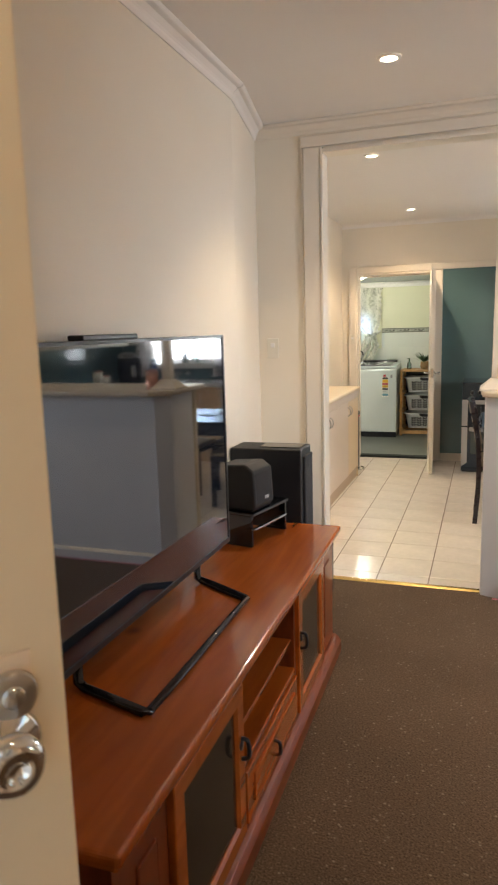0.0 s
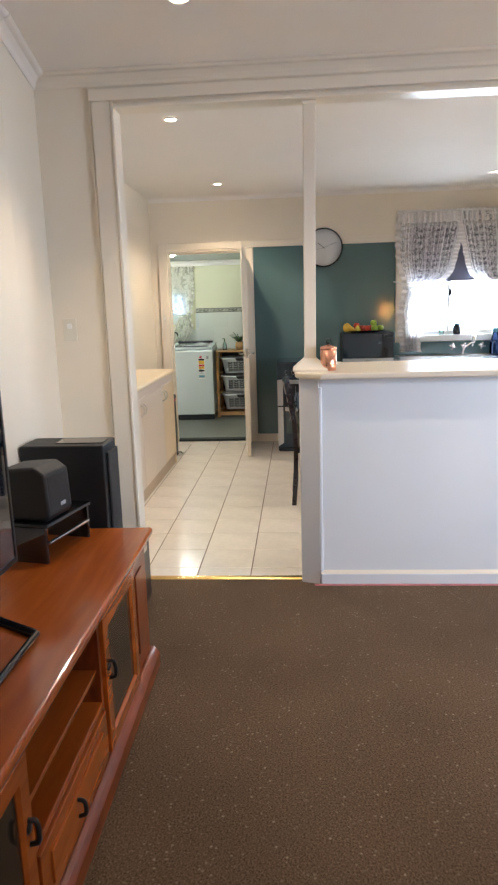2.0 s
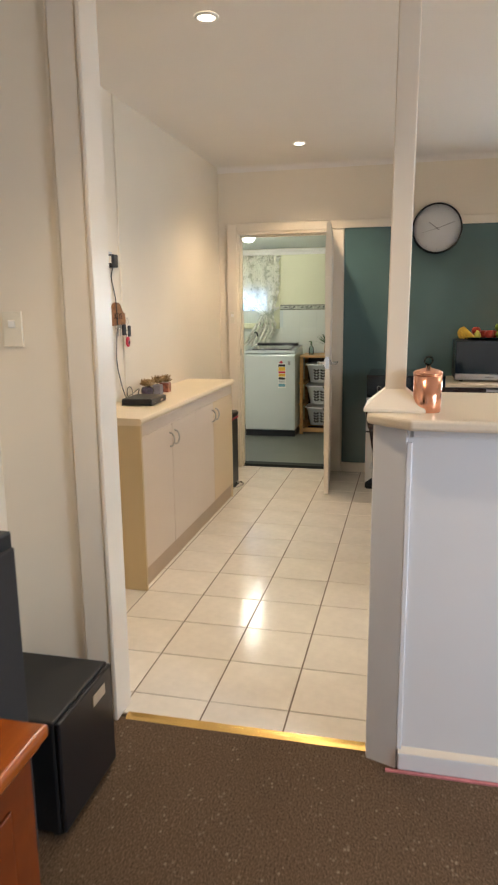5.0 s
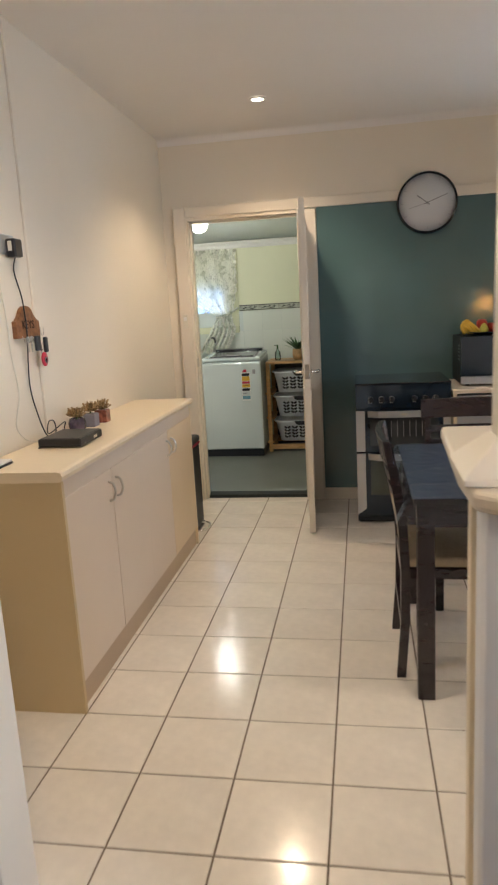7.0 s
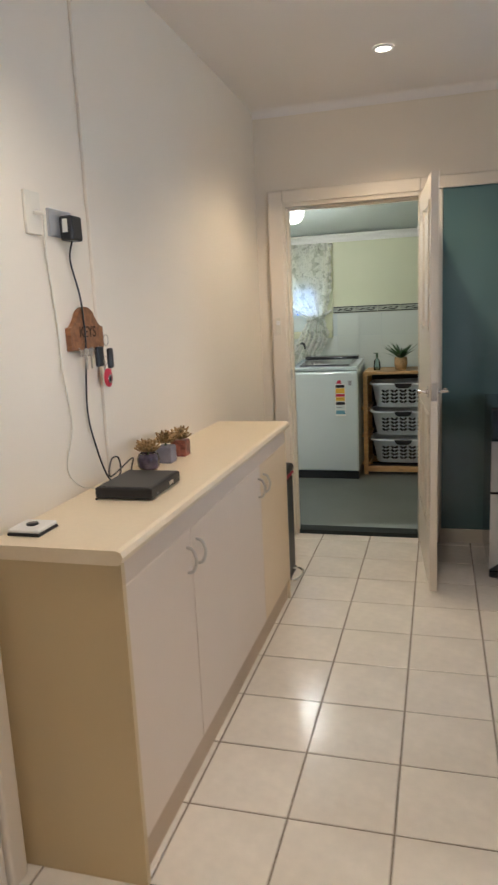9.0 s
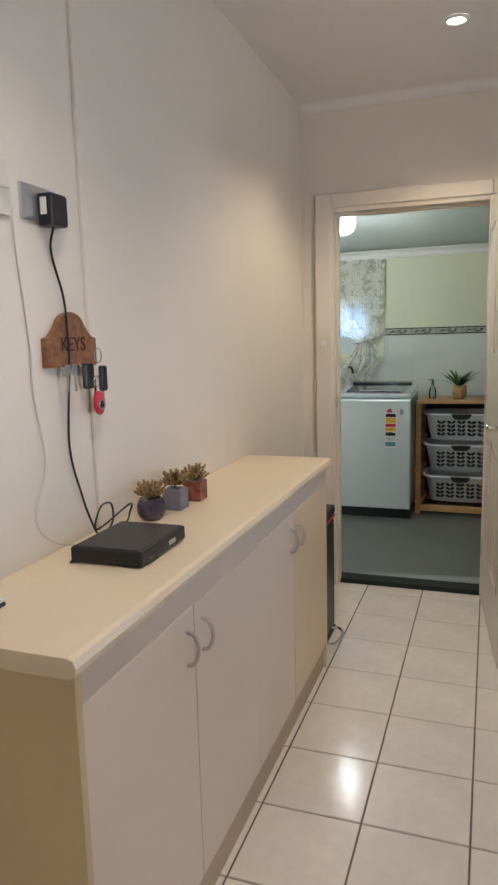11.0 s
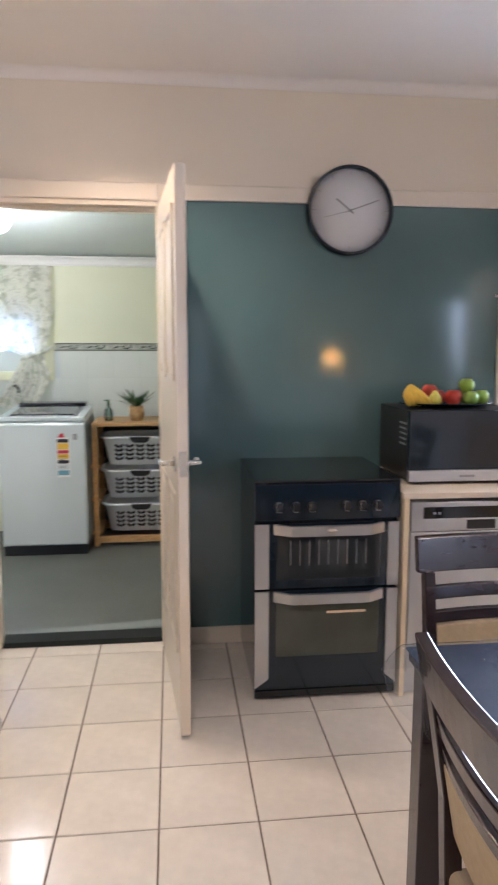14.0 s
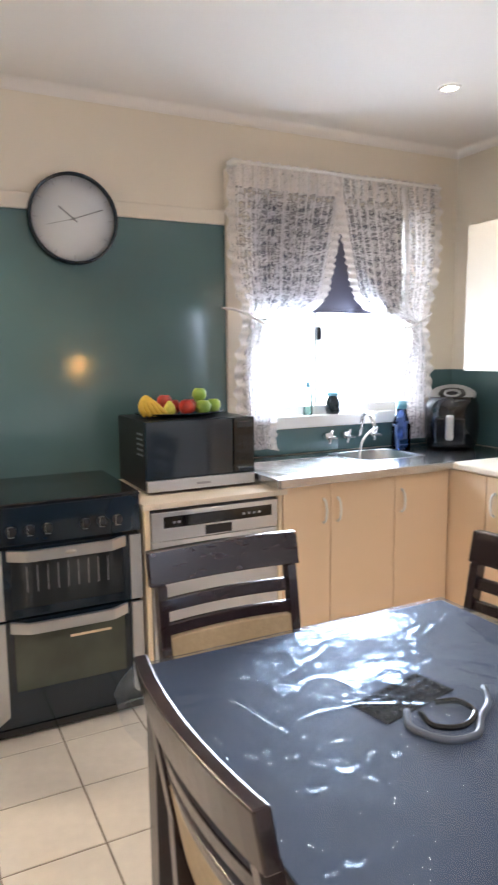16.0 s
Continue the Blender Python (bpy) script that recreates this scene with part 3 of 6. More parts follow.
fixed("ceiling_lounge", block(-1.3, 4.0, -0.5, 3.64, CH, CH + 0.1), CEIL, "smooth off-white lounge ceiling")
fixed("wall_divider_west", block(-1.55, -0.797, 3.64, 3.72, 0, CH), CREAM, "cream wall between lounge and kitchen")
fixed("wall_divider_header", block(-0.797, 2.6, 3.64, 3.72, 2.431, CH), CREAM, "cream header over the wide opening")
fixed("wall_divider_east", block(2.6, 4.0, 3.64, 3.76, 0, CH), CREAM, "cream wall beyond the breakfast bar")
fixed("wall_kitchen_west", block(-1.55, -1.45, 4.62, 7.57, 0, CH), CREAM, "smooth cream kitchen wall above the low cupboards")
fixed("wall_kitchen_west_end", block(-2.3, -2.2, 3.76, 4.7, 0, CH), CREAM, "cream wall of the side passage")
fixed("wall_passage_north", block(-2.2, -1.55, 4.62, 4.70, 0, CH), CREAM, "cream passage wall")
fixed("wall_passage_south", block(-2.2, -1.55, 3.66, 3.76, 0, CH), CREAM, "cream passage wall by the lounge")
fixed("wall_kitchen_east", block(2.6, 2.7, 3.76, 7.57, 0, CH), CREAM, "cream kitchen wall with the overhead cupboards")
fixed("ceiling_kitchen", block(-2.3, 2.7, 3.64, 7.47, CH, CH + 0.1), CEIL, "smooth off-white kitchen ceiling")
WX0, WX1, WZ0, WZ1 = 1.24, 2.29, 1.10, 2.22
fixed("wall_north_left", block(-1.55, -1.29, 7.47, 7.57, 0, CH), CREAM, "cream wall beside the laundry door")
fixed("wall_north_over_door", block(-1.29, -0.487, 7.47, 7.57, 2.06, CH), CREAM, "cream wall above the laundry door")
fixed("wall_north", block(-0.487, WX0, 7.47, 7.57, 0, CH), CREAM, "cream wall carrying the teal panel")
fixed("wall_north_below_window", block(WX0, WX1, 7.47, 7.57, 0, WZ0), CREAM, "cream wall below the kitchen window")
fixed("wall_north_above_window", block(WX0, WX1, 7.47, 7.57, WZ1, CH), CREAM, "cream wall above the kitchen window")
fixed("wall_north_right", block(WX1, 2.7, 7.47, 7.57, 0, CH), CREAM, "cream wall in the window corner")
# laundry
fixed("floor_laundry", block(-2.4, 0.6, 7.57, 9.75, -0.12, 0.0), VINYL, "smooth grey-green vinyl laundry floor")
fixed("wall_laundry_west", block(-2.4, -2.3, 7.57, 9.75, 0, CH), LIMEWALL, "pale lime laundry wall")
fixed("wall_laundry_east", block(0.5, 0.6, 7.57, 9.75, 0, CH), LIMEWALL, "pale lime laundry wall")
LX0, LX1, LZ0, LZ1 = -2.15, -1.45, 1.235, 1.66
fixed("wall_laundry_below", block(-2.3, 0.5, 9.65, 9.75, 0, LZ0), LIMEWALL, "laundry wall below the window, tiled")
fixed("wall_laundry_above", block(-2.3, 0.5, 9.65, 9.75, LZ1, 2.4), LIMEWALL, "pale lime laundry wall above the window")
fixed("wall_laundry_right", block(LX1, 0.5, 9.65, 9.75, LZ0, LZ1), LIMEWALL, "pale lime painted laundry wall")
fixed("wall_laundry_left", block(-2.3, LX0, 9.65, 9.75, LZ0, LZ1), LIMEWALL, "pale lime painted laundry wall")
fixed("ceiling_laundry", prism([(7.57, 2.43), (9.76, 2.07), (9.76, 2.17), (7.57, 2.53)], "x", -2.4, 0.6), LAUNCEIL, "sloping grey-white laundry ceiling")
fixed("threshold_laundry", prism([(7.50, 0.002), (7.515, 0.022), (7.62, 0.022), (7.66, 0.002)], "x", -1.285, -0.487), BLACKSTRIP, "black rubber threshold at the laundry door")
fixed("threshold_brass", prism([(3.628, 0.001), (3.638, 0.009), (3.662, 0.009), (3.672, 0.001)], "x", -0.76, 0.10), BRASS, "polished brass strip between carpet and tiles")


def cornice(name, p0, p1, nx, ny, low, out, top, label, mt=None):
    """A stepped cornice along the wall from p0 to p1; (nx, ny) points into the room."""
    prof = [(0, low), (0.006, low), (0.012, low + 0.012), (out * 0.22, low + 0.02), (out * 0.30, low + (top - low) * 0.45),
            (out * 0.55, low + (top - low) * 0.70), (out * 0.80, top - 0.016), (out * 0.88, top - 0.014), (out, top - 0.006), (out, top - 0.001), (0, top - 0.001)]
    if "kitchen" in name:
        prof = [(0, low)] + [(0.004 + (out - 0.004) * (1 - math.cos(math.pi / 16 * i)), low + (top - 0.001 - low) * math.sin(math.pi / 16 * i)) for i in range(9)] + [(0, top - 0.001)]
    b = bmesh.new()
    a = [b.verts.new((p0[0] + nx * o, p0[1] + ny * o, z)) for o, z in prof]
    c = [b.verts.new((p1[0] + nx * o, p1[1] + ny * o, z)) for o, z in prof]
    n = len(prof)
    b.faces.new(a)
    b.faces.new(c)
    for i in range(n):
        b.faces.new((a[i], a[(i + 1) % n], c[(i + 1) % n], c[i]))
    bmesh.ops.recalc_face_normals(b, faces=b.faces[:])
    return fixed(name, b, mt or TRIM, label)


cornice("cornice_lounge_west", (-1.05, -0.39), (-1.05, 2.93), 1, 0, 2.518, 0.062, CH, "stepped cream cornice over the television wall", CEIL)
cornice("cornice_lounge_corner", (-1.05, 2.93), (-1.175, 3.64), 0.985, 0.17, 2.518, 0.062, CH, "stepped cream cornice in the corner", CEIL)
cornice("cornice_lounge_north", (-1.175, 3.64), (3.9, 3.64), 0, -1, 2.518, 0.062, CH, "stepped cream cornice over the opening", TRIM)
cornice("cornice_kitchen_north", (-1.45, 7.47), (2.6, 7.47), 0, -1, 2.535, 0.045, CH, "thin cream cornice of the kitchen", CEIL)
cornice("cornice_kitchen_east", (2.6, 3.76), (2.6, 7.47), -1, 0, 2.535, 0.045, CH, "thin cream cornice of the kitchen", CEIL)
cornice("cornice_laundry", (-2.3, 9.65), (0.5, 9.65), 0, -1, 2.015, 0.05, 2.082, "white cornice over the laundry window", WHITE)

# opening between lounge and kitchen
fixed("architrave_opening_left", block(-0.893, -0.797, 3.618, 3.642, 0, 2.447, 0.006), TRIM, "wide cream painted architrave")
fixed("architrave_opening_bead", block(-0.905, -0.894, 3.624, 3.642, 0, 2.447, 0.004), TRIM, "thin painted bead along the architrave")
fixed("architrave_opening_head", block(-0.905, 2.6, 3.618, 3.642, 2.448, 2.506, 0.005), TRIM, "cream painted head board")
fixed("jamb_opening_left", block(-0.797, -0.782, 3.612, 3.735, 0, 2.445, 0.004), TRIM, "glossy cream door lining")
fixed("jamb_opening_head", block(-0.782, 2.6, 3.612, 3.735, 2.412, 2.431, 0.003), TRIM, "glossy cream soffit board")
fixed("architrave_kitchen_side", block(-0.895, -0.797, 3.72, 3.742, 0, 2.445, 0.005), TRIM, "cream architrave on the kitchen side")
# passage opening beside the low cupboards
fixed("architrave_passage", block(-1.552, -1.425, 4.60, 4.665, 0, 2.1, 0.008), TRIM, "cream gloss architrave at the cupboard end")
fixed("bead_passage", block(-1.556, -1.440, 4.576, 4.599, 0, 2.1, 0.007), TRIM, "moulded cream bead of the architrave")
# tan strip set where the architrave has a brownish groove
fixed("stop_passage", block(-1.562, -1.462, 4.545, 4.575, 0, 2.1, 0.004), KICKTAN, "tan strip in place of the architrave groove")
fixed("cover_strip", block(-1.45, -1.438, 5.335, 5.365, 0.9, CH, 0.003), CREAM, "painted strip over the wall joint")

# breakfast bar, built in
bar = thing("breakfast_bar", 1.3, 3.8, 0, "white panelled breakfast bar with a pale bench top", "breakfast bar")


def local(bm, ob):
    bm.transform(ob.matrix_world.inverted())
    return bm


part("body", local(prism([(0.09, 3.606), (0.187, 3.571), (2.6, 3.571), (2.6, 4.08), (0.15, 4.08)], "z", 0, 1.095, 0.004), bar), BARFACE, bar)
part("corner_board", local(prism([(0.084, 3.62), (0.088, 3.598), (0.180, 3.564), (0.184, 3.573), (0.10, 3.606), (0.10, 3.62)], "z", 0, 1.093), bar), BARFACE, bar, "white corner board")
part("edge_strip", local(block(0.181, 0.197, 3.563, 3.574, 0.065, 1.05, 0.003), bar), BARFACE, bar)
part("top_rail", local(block(0.198, 2.6, 3.565, 3.573, 1.065, 1.095, 0.002), bar), BARFACE, bar)
part("skirting", local(block(0.186, 2.6, 3.553, 3.570, 0.004, 0.062, 0.005), bar), BARFACE, bar, "narrow white skirting")
part("skirting_cap", local(prism([(3.553, 0.063), (3.570, 0.063), (3.570, 0.078)], "x", 0.186, 2.6, 0.0), bar), TRIM, bar, "cream bead along the skirting")
part("tape_line", local(block(0.15, 2.6, 3.541, 3.552, 0.001, 0.006), bar), PINK, bar, "faded pink carpet edge tape")
part("bench_top", local(prism([(0.062, 3.72), (0.066, 3.588), (0.188, 3.482), (2.6, 3.470), (2.6, 4.12), (0.08, 4.12)], "z", 1.096, 1.128, 0.010, seg=3), bar), BENCHTOP, bar, "pale speckled bench top")
part("back_trim", local(block(0.135, 0.152, 4.05, 4.095, 0, 1.09, 0.004), bar), LAMIN, bar)
post = thing("post", 0.147, 3.69, 1.128, "slim square cream post on a flared base, bar top to header", "post")
part("shaft", block(-0.03, 0.03, -0.03, 0.03, 0.055, 1.284, 0.004), TRIM, post)
post.matrix_world = post.matrix_world @ pose(-0.004, 0, 0, 0, 0.45, 0)
b = bmesh.new()
bmesh.ops.create_cube(b, size=1)
for v in b.verts:
    w = 0.086 if v.co.z < 0 else 0.032
    v.co = (w * (1 if v.co.x > 0 else -1), w * (1 if v.co.y > 0 else -1), 0.012 if v.co.z < 0 else 0.062)
part("flared_base", b, TRIM, post, "flared cream post base")
part("base_plate", block(-0.088, 0.088, -0.088, 0.088, 0, 0.012, 0.003), TRIM, post)
part("capital", block(-0.034, 0.034, -0.034, 0.034, 1.270, 1.286, 0.002), TRIM, post)

# laundry doorway
fixed("jamb_laundry_left", block(-1.29, -1.27, 7.45, 7.60, 0, 2.06, 0.003), TRIM, "cream door lining")
fixed("jamb_laundry_right", block(-0.505, -0.487, 7.45, 7.60, 0, 2.06, 0.003), TRIM, "cream door lining")
fixed("jamb_laundry_head", block(-1.27, -0.505, 7.45, 7.60, 2.028, 2.06, 0.003), TRIM, "cream door lining head")
fixed("stop_laundry_left", block(-1.27, -1.258, 7.50, 7.54, 0, 2.04), TRIM, "door stop")
fixed("stop_laundry_head", block(-1.258, -0.505, 7.50, 7.54, 2.012, 2.027), TRIM, "door stop")
fixed("architrave_laundry_left", block(-1.372, -1.284, 7.438, 7.470, 0, 2.124, 0.007), TRIM, "moulded cream architrave")
fixed("architrave_laundry_right", block(-0.490, -0.372, 7.438, 7.470, 0, 2.05, 0.007), TRIM, "moulded cream architrave")
fixed("architrave_laundry_head", block(-1.284, -0.490, 7.438, 7.470, 2.05, 2.124, 0.007), TRIM, "moulded cream architrave head")
fixed("trim_panel_top", block(-0.490, 1.10, 7.445, 7.470, 2.056, 2.124, 0.006), TRIM, "cream rail above the teal panel")
fixed("teal_panel", block(-0.37, 1.10, 7.459, 7.470, 0.085, 2.056, 0.001), TEAL, "glossy dark teal wall panel")
fixed("baseboard_north", block(-0.372, 0.5, 7.452, 7.470, 0, 0.085, 0.004), TRIM, "cream baseboard below the teal panel")
fixed("baseboard_lounge_north", block(-1.17, -0.9, 3.624, 3.640, 0, 0.09, 0.004), TRIM, "cream baseboard")
fixed("splashback_window", block(1.10, 2.6, 7.460, 7.470, 0.9, 1.035, 0.001), TEAL, "glossy teal splashback under the window")
fixed("splashback_corner", block(2.376, 2.6, 7.458, 7.468, 1.036, 1.33, 0.001), TEAL, "glossy teal splashback in the corner")
fixed("splashback_east", block(2.588, 2.60, 5.0, 7.458, 0.9, 1.33, 0.001), TEAL, "glossy teal splashback on the cupboard wall")

# kitchen window
win = tagged(new("window_kitchen"), "white framed window with a cream architrave above the sink", "window", kind="structure")
win.matrix_world = pose(1.72, 7.5, WZ0)
for x0, x1, z0, z1 in ((WX0, WX0 + 0.04, WZ0, WZ1), (WX1 - 0.03, WX1, WZ0, WZ1), (WX0 + 0.04, WX1 - 0.03, WZ0, WZ0 + 0.05), (WX0 + 0.04, WX1 - 0.03, WZ1 - 0.05, WZ1), (1.640, 1.665, WZ0 + 0.05, WZ1 - 0.05)):
    part("window_frame", local(block(x0, x1, 7.50, 7.545, z0, z1, 0.003), win), WHITE, win, "white window frame")
for x0, x1 in ((WX0 + 0.04, 1.640), (1.665, WX1 - 0.03)):
    p = part("pane", local(block(x0, x1, 7.52, 7.524, WZ0 + 0.05, WZ1 - 0.05), win), PANE, win, "clear window pane")
    p.visible_shadow = False
part("window_sill", local(block(WX0 - 0.09, WX1 + 0.03, 7.425, 7.50, WZ0 - 0.06, WZ0 + 0.004, 0.006), win), WHITE, win, "white window sill")
part("sash_pull", local(block(2.085, 2.091, 7.488, 7.50, 1.17, 1.47, 0.001), win), BLACK, win, "thin dark sash pull")
part("latch", local(lathe([(0, 0), (0.016, 0.004), (0.019, 0.035), (0.014, 0.07), (0, 0.078)], 14, T(1.662, 7.482, 1.50)), win), BLACK, win, "small dark window latch")
for x0, x1, z0, z1 in ((1.103, WX0, WZ0 + 0.005, 2.32), (WX1, 2.375, WZ0 + 0.005, 2.32), (WX0, WX1, WZ1, 2.32)):
    part("architrave", local(block(x0, x1, 7.448, 7.470, z0, z1, 0.005), win), TRIM, win, "cream window architrave")

# lounge windows; the side one is unseen, added as an opening for its lamp
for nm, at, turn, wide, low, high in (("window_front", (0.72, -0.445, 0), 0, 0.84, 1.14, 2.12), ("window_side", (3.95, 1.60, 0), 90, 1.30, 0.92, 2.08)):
    w_ = tagged(new(nm), "white framed two-pane lounge window, out of view", "window", kind="structure")
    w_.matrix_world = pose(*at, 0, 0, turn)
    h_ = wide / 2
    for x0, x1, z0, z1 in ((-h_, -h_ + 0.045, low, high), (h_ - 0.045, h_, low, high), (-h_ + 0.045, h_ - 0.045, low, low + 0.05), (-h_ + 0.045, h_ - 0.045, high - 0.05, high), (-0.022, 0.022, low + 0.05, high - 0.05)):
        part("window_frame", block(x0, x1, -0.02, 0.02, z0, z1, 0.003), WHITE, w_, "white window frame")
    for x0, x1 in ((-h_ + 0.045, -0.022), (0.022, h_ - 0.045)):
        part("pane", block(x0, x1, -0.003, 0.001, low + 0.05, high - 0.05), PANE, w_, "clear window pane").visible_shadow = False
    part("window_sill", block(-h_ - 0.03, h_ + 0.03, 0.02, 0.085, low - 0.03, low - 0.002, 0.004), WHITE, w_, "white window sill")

# laundry window
lwin = tagged(new("window_laundry"), "white framed laundry window with a cream surround", "window", kind="structure")
lwin.matrix_world = pose(-1.8, 9.7, LZ0)
for x0, x1, z0, z1 in ((LX0, LX0 + 0.04, LZ0, LZ1), (LX1 - 0.04, LX1, LZ0, LZ1), (LX0 + 0.04, LX1 - 0.04, LZ0, LZ0 + 0.04), (LX0 + 0.04, LX1 - 0.04, LZ1 - 0.04, LZ1), (-1.70, -1.67, LZ0 + 0.04, LZ1 - 0.04)):
    part("window_frame", local(block(x0, x1, 9.68, 9.72, z0, z1, 0.003), lwin), WHITE, lwin, "white window frame")
# pane tint holds back the backdrop's glow
p = part("pane", local(block(LX0 + 0.04, LX1 - 0.04, 9.70, 9.704, LZ0 + 0.04, LZ1 - 0.04), lwin), TINTPANE, lwin)
p.visible_shadow = False
part("surround", local(block(LX1, -1.325, 9.632, 9.650, LZ0 - 0.06, 1.99, 0.004), lwin), LIMEWALL, lwin, "pale painted window surround")
part("window_sill", local(block(LX0 - 0.05, -1.325, 9.60, 9.66, LZ0 - 0.065, LZ0, 0.005), lwin), LIMEWALL, lwin, "pale painted window sill")

# ---------- doors ----------
def lever(parent, x, y, z, side, reach):
    """A chrome lever on a square rose; side is the way it looks along x."""
    part("door_handle", add(add(block(min(x, x + side * 0.008), max(x, x + side * 0.008), y - 0.026, y + 0.026, z - 0.026, z + 0.026, 0.002),
                            tube([(x, y, z), (x + side * 0.05, y, z)], 0.009)),
                            tube(arc([(x + side * 0.048, y, z), (x + side * 0.052, y + reach * 0.4, z + 0.004), (x + side * 0.046, y + reach, z - 0.004)], 5), 0.008)), CHROME, parent, "chrome lever handle")


def panelled_leaf(parent, x0, x1, y0, y1, z0, z1, mt, panels):
    part("leaf", block(x0, x1, y0, y1, z0, z1, 0.002), mt, parent)
    for (ya, yb, za, zb) in panels:
        for s, x in ((-1, x0), (1, x1)):
            o = lambda d: x + s * d
            b = bmesh.new()
            for q in ((ya, yb, za, za + 0.022), (ya, yb, zb - 0.022, zb), (ya, ya + 0.022, za, zb), (yb - 0.022, yb, za, zb)):
                block(min(o(0), o(0.006)), max(o(0), o(0.006)), *q, 0.0025, bm=b)
            block(min(o(0), o(0.005)), max(o(0), o(0.005)), ya + 0.045, yb - 0.045, za + 0.045, zb - 0.045, 0.0045, bm=b)
            part("moulded_panel", b, mt, parent, "raised moulded panel")


ld = thing("laundry_door", -0.497, 7.425, 0.0, "cream panelled door standing wide open into the kitchen", "door", 5.2)
panelled_leaf(ld, -0.0, 0.036, -0.77, -0.01, 0.012, 2.012, TRIM,
              [(-0.70, -0.43, 1.30, 1.90), (-0.35, -0.08, 1.30, 1.90), (-0.70, -0.43, 0.30, 0.90), (-0.35, -0.08, 0.30, 0.90)])
lever(ld, 0.0, -0.70, 1.01, -1, 0.10)
lever(ld, 0.036, -0.70, 1.01, 1, 0.10)
part("latch_plate", block(0.004, 0.032, -0.7725, -0.768, 0.972, 1.062, 0.001), CHROME, ld, "steel latch plate")
for z in (0.25, 1.0, 1.8):
    part("hinge", block(-0.006, 0.0, -0.012, 0.018, z, z + 0.09, 0.001), NICKEL, ld)
tagged(fixed("strike_plate", block(-1.2705, -1.262, 7.452, 7.480, 1.01, 1.07, 0.001), NICKEL), "dark metal strike plate")

fd = thing("front_door", -0.738, -0.36, 0.0, "cream front door standing open beside the television unit", "door", -34)
part("leaf", block(-0.038, 0.0, 0.0, 0.82, 0.012, 2.04, 0.002), material("cream_door_paint", (0.80, 0.64, 0.43), 0.4, vary=0.02, bump=0.05, bscale=40), fd)
M = facing(0.0, 0.757, 1.122, (1, 0, 0))
part("knob", lathe([(0.0, 0.0), (0.036, 0.0), (0.037, 0.004), (0.033, 0.009), (0.016, 0.011), (0.013, 0.018), (0.020, 0.023), (0.027, 0.030), (0.028, 0.038), (0.023, 0.046), (0.010, 0.049), (0.009, 0.046), (0.0, 0.046)], 32, M), CHROME, fd, "chrome ball knob with a key slot")
part("deadbolt", lathe([(0.0, 0.0), (0.023, 0.0), (0.023, 0.003), (0.0215, 0.0062), (0.0205, 0.0066), (0.0105, 0.0070), (0.0100, 0.0070), (0.0094, 0.0100), (0.0088, 0.0104), (0.0, 0.0104)], 32, facing(0.003, 0.770, 1.168, (1, 0, 0))), NICKEL, fd, "brushed nickel deadbolt")
part("backplate", block(0.0, 0.003, 0.735, 0.790, 1.128, 1.205, 0.0014), KITLAM, fd, "tan metal backplate")
part("bolt_end", block(-0.026, -0.012, 0.818, 0.8225, 1.03, 1.09, 0.001), STEEL, fd)

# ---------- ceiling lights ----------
# fittings for all lamps, the three added unseen ones included
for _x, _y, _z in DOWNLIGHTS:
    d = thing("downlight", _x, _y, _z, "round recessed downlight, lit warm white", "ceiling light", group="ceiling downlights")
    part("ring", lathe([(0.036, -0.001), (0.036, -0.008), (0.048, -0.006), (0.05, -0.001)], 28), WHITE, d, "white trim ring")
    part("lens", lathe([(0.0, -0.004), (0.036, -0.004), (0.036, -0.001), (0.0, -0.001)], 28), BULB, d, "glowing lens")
g = thing("globe_light", -1.43, 8.5, 2.275, "round white globe ceiling light, lit", "ceiling light")
part("base", lathe([(0, 0.0), (0.045, 0.0), (0.045, -0.05), (0.035, -0.065), (0, -0.065)], 24), WHITE, g)
part("globe", ball(0.08, T(0, 0, -0.135), 20), GLOBE, g, "glowing opal globe")
lamp("globe_lamp", "POINT", pose(-1.43, 8.5, 1.94), 19, (1.0, 0.97, 0.86), soft=0.08)

# ---------- lounge ----------
con = thing("tv_unit", -0.75, 1.72, 0.0, "low orange pine television unit with smoked glass doors against the wall", "tv cabinet")
CX0, CX1, CY0, CY1 = -1.02, -0.52, 0.74, 2.70      # body
lc = lambda bm: local(bm, con)
part("top_board", lc(block(CX0 - 0.02, CX1 + 0.035, CY0 - 0.035, CY1 + 0.035, 0.572, 0.602, 0.010, 3)), PINE, con, "orange lacquered top with an eased edge")
part("top_moulding", lc(block(CX0, CX1 + 0.020, CY0 - 0.020, CY1 + 0.020, 0.552, 0.572, 0.006)), PINE, con)
part("plinth", lc(prism([(CX0, 0.0), (CX1 + 0.035, 0.0), (CX1 + 0.035, 0.055), (CX1 + 0.022, 0.075), (CX1 + 0.010, 0.085), (CX0, 0.085)], "y", CY0 - 0.03, CY1 + 0.03, 0.003)), PINE_RED, con, "moulded plinth")
for y in (CY0 + 0.01, 1.42, 2.02, CY1 - 0.01):
    part("upright", lc(block(CX0, CX1, y - 0.011, y + 0.011, 0.085, 0.552)), PINE_RED, con)
part("back_board", lc(block(CX0, CX0 + 0.008, CY0 + 0.02, CY1 - 0.02, 0.085, 0.552)), PINE_RED, con)
part("bottom_board", lc(block(CX0 + 0.008, CX1 - 0.02, CY0 + 0.02, CY1 - 0.02, 0.085, 0.10)), PINE_RED, con)
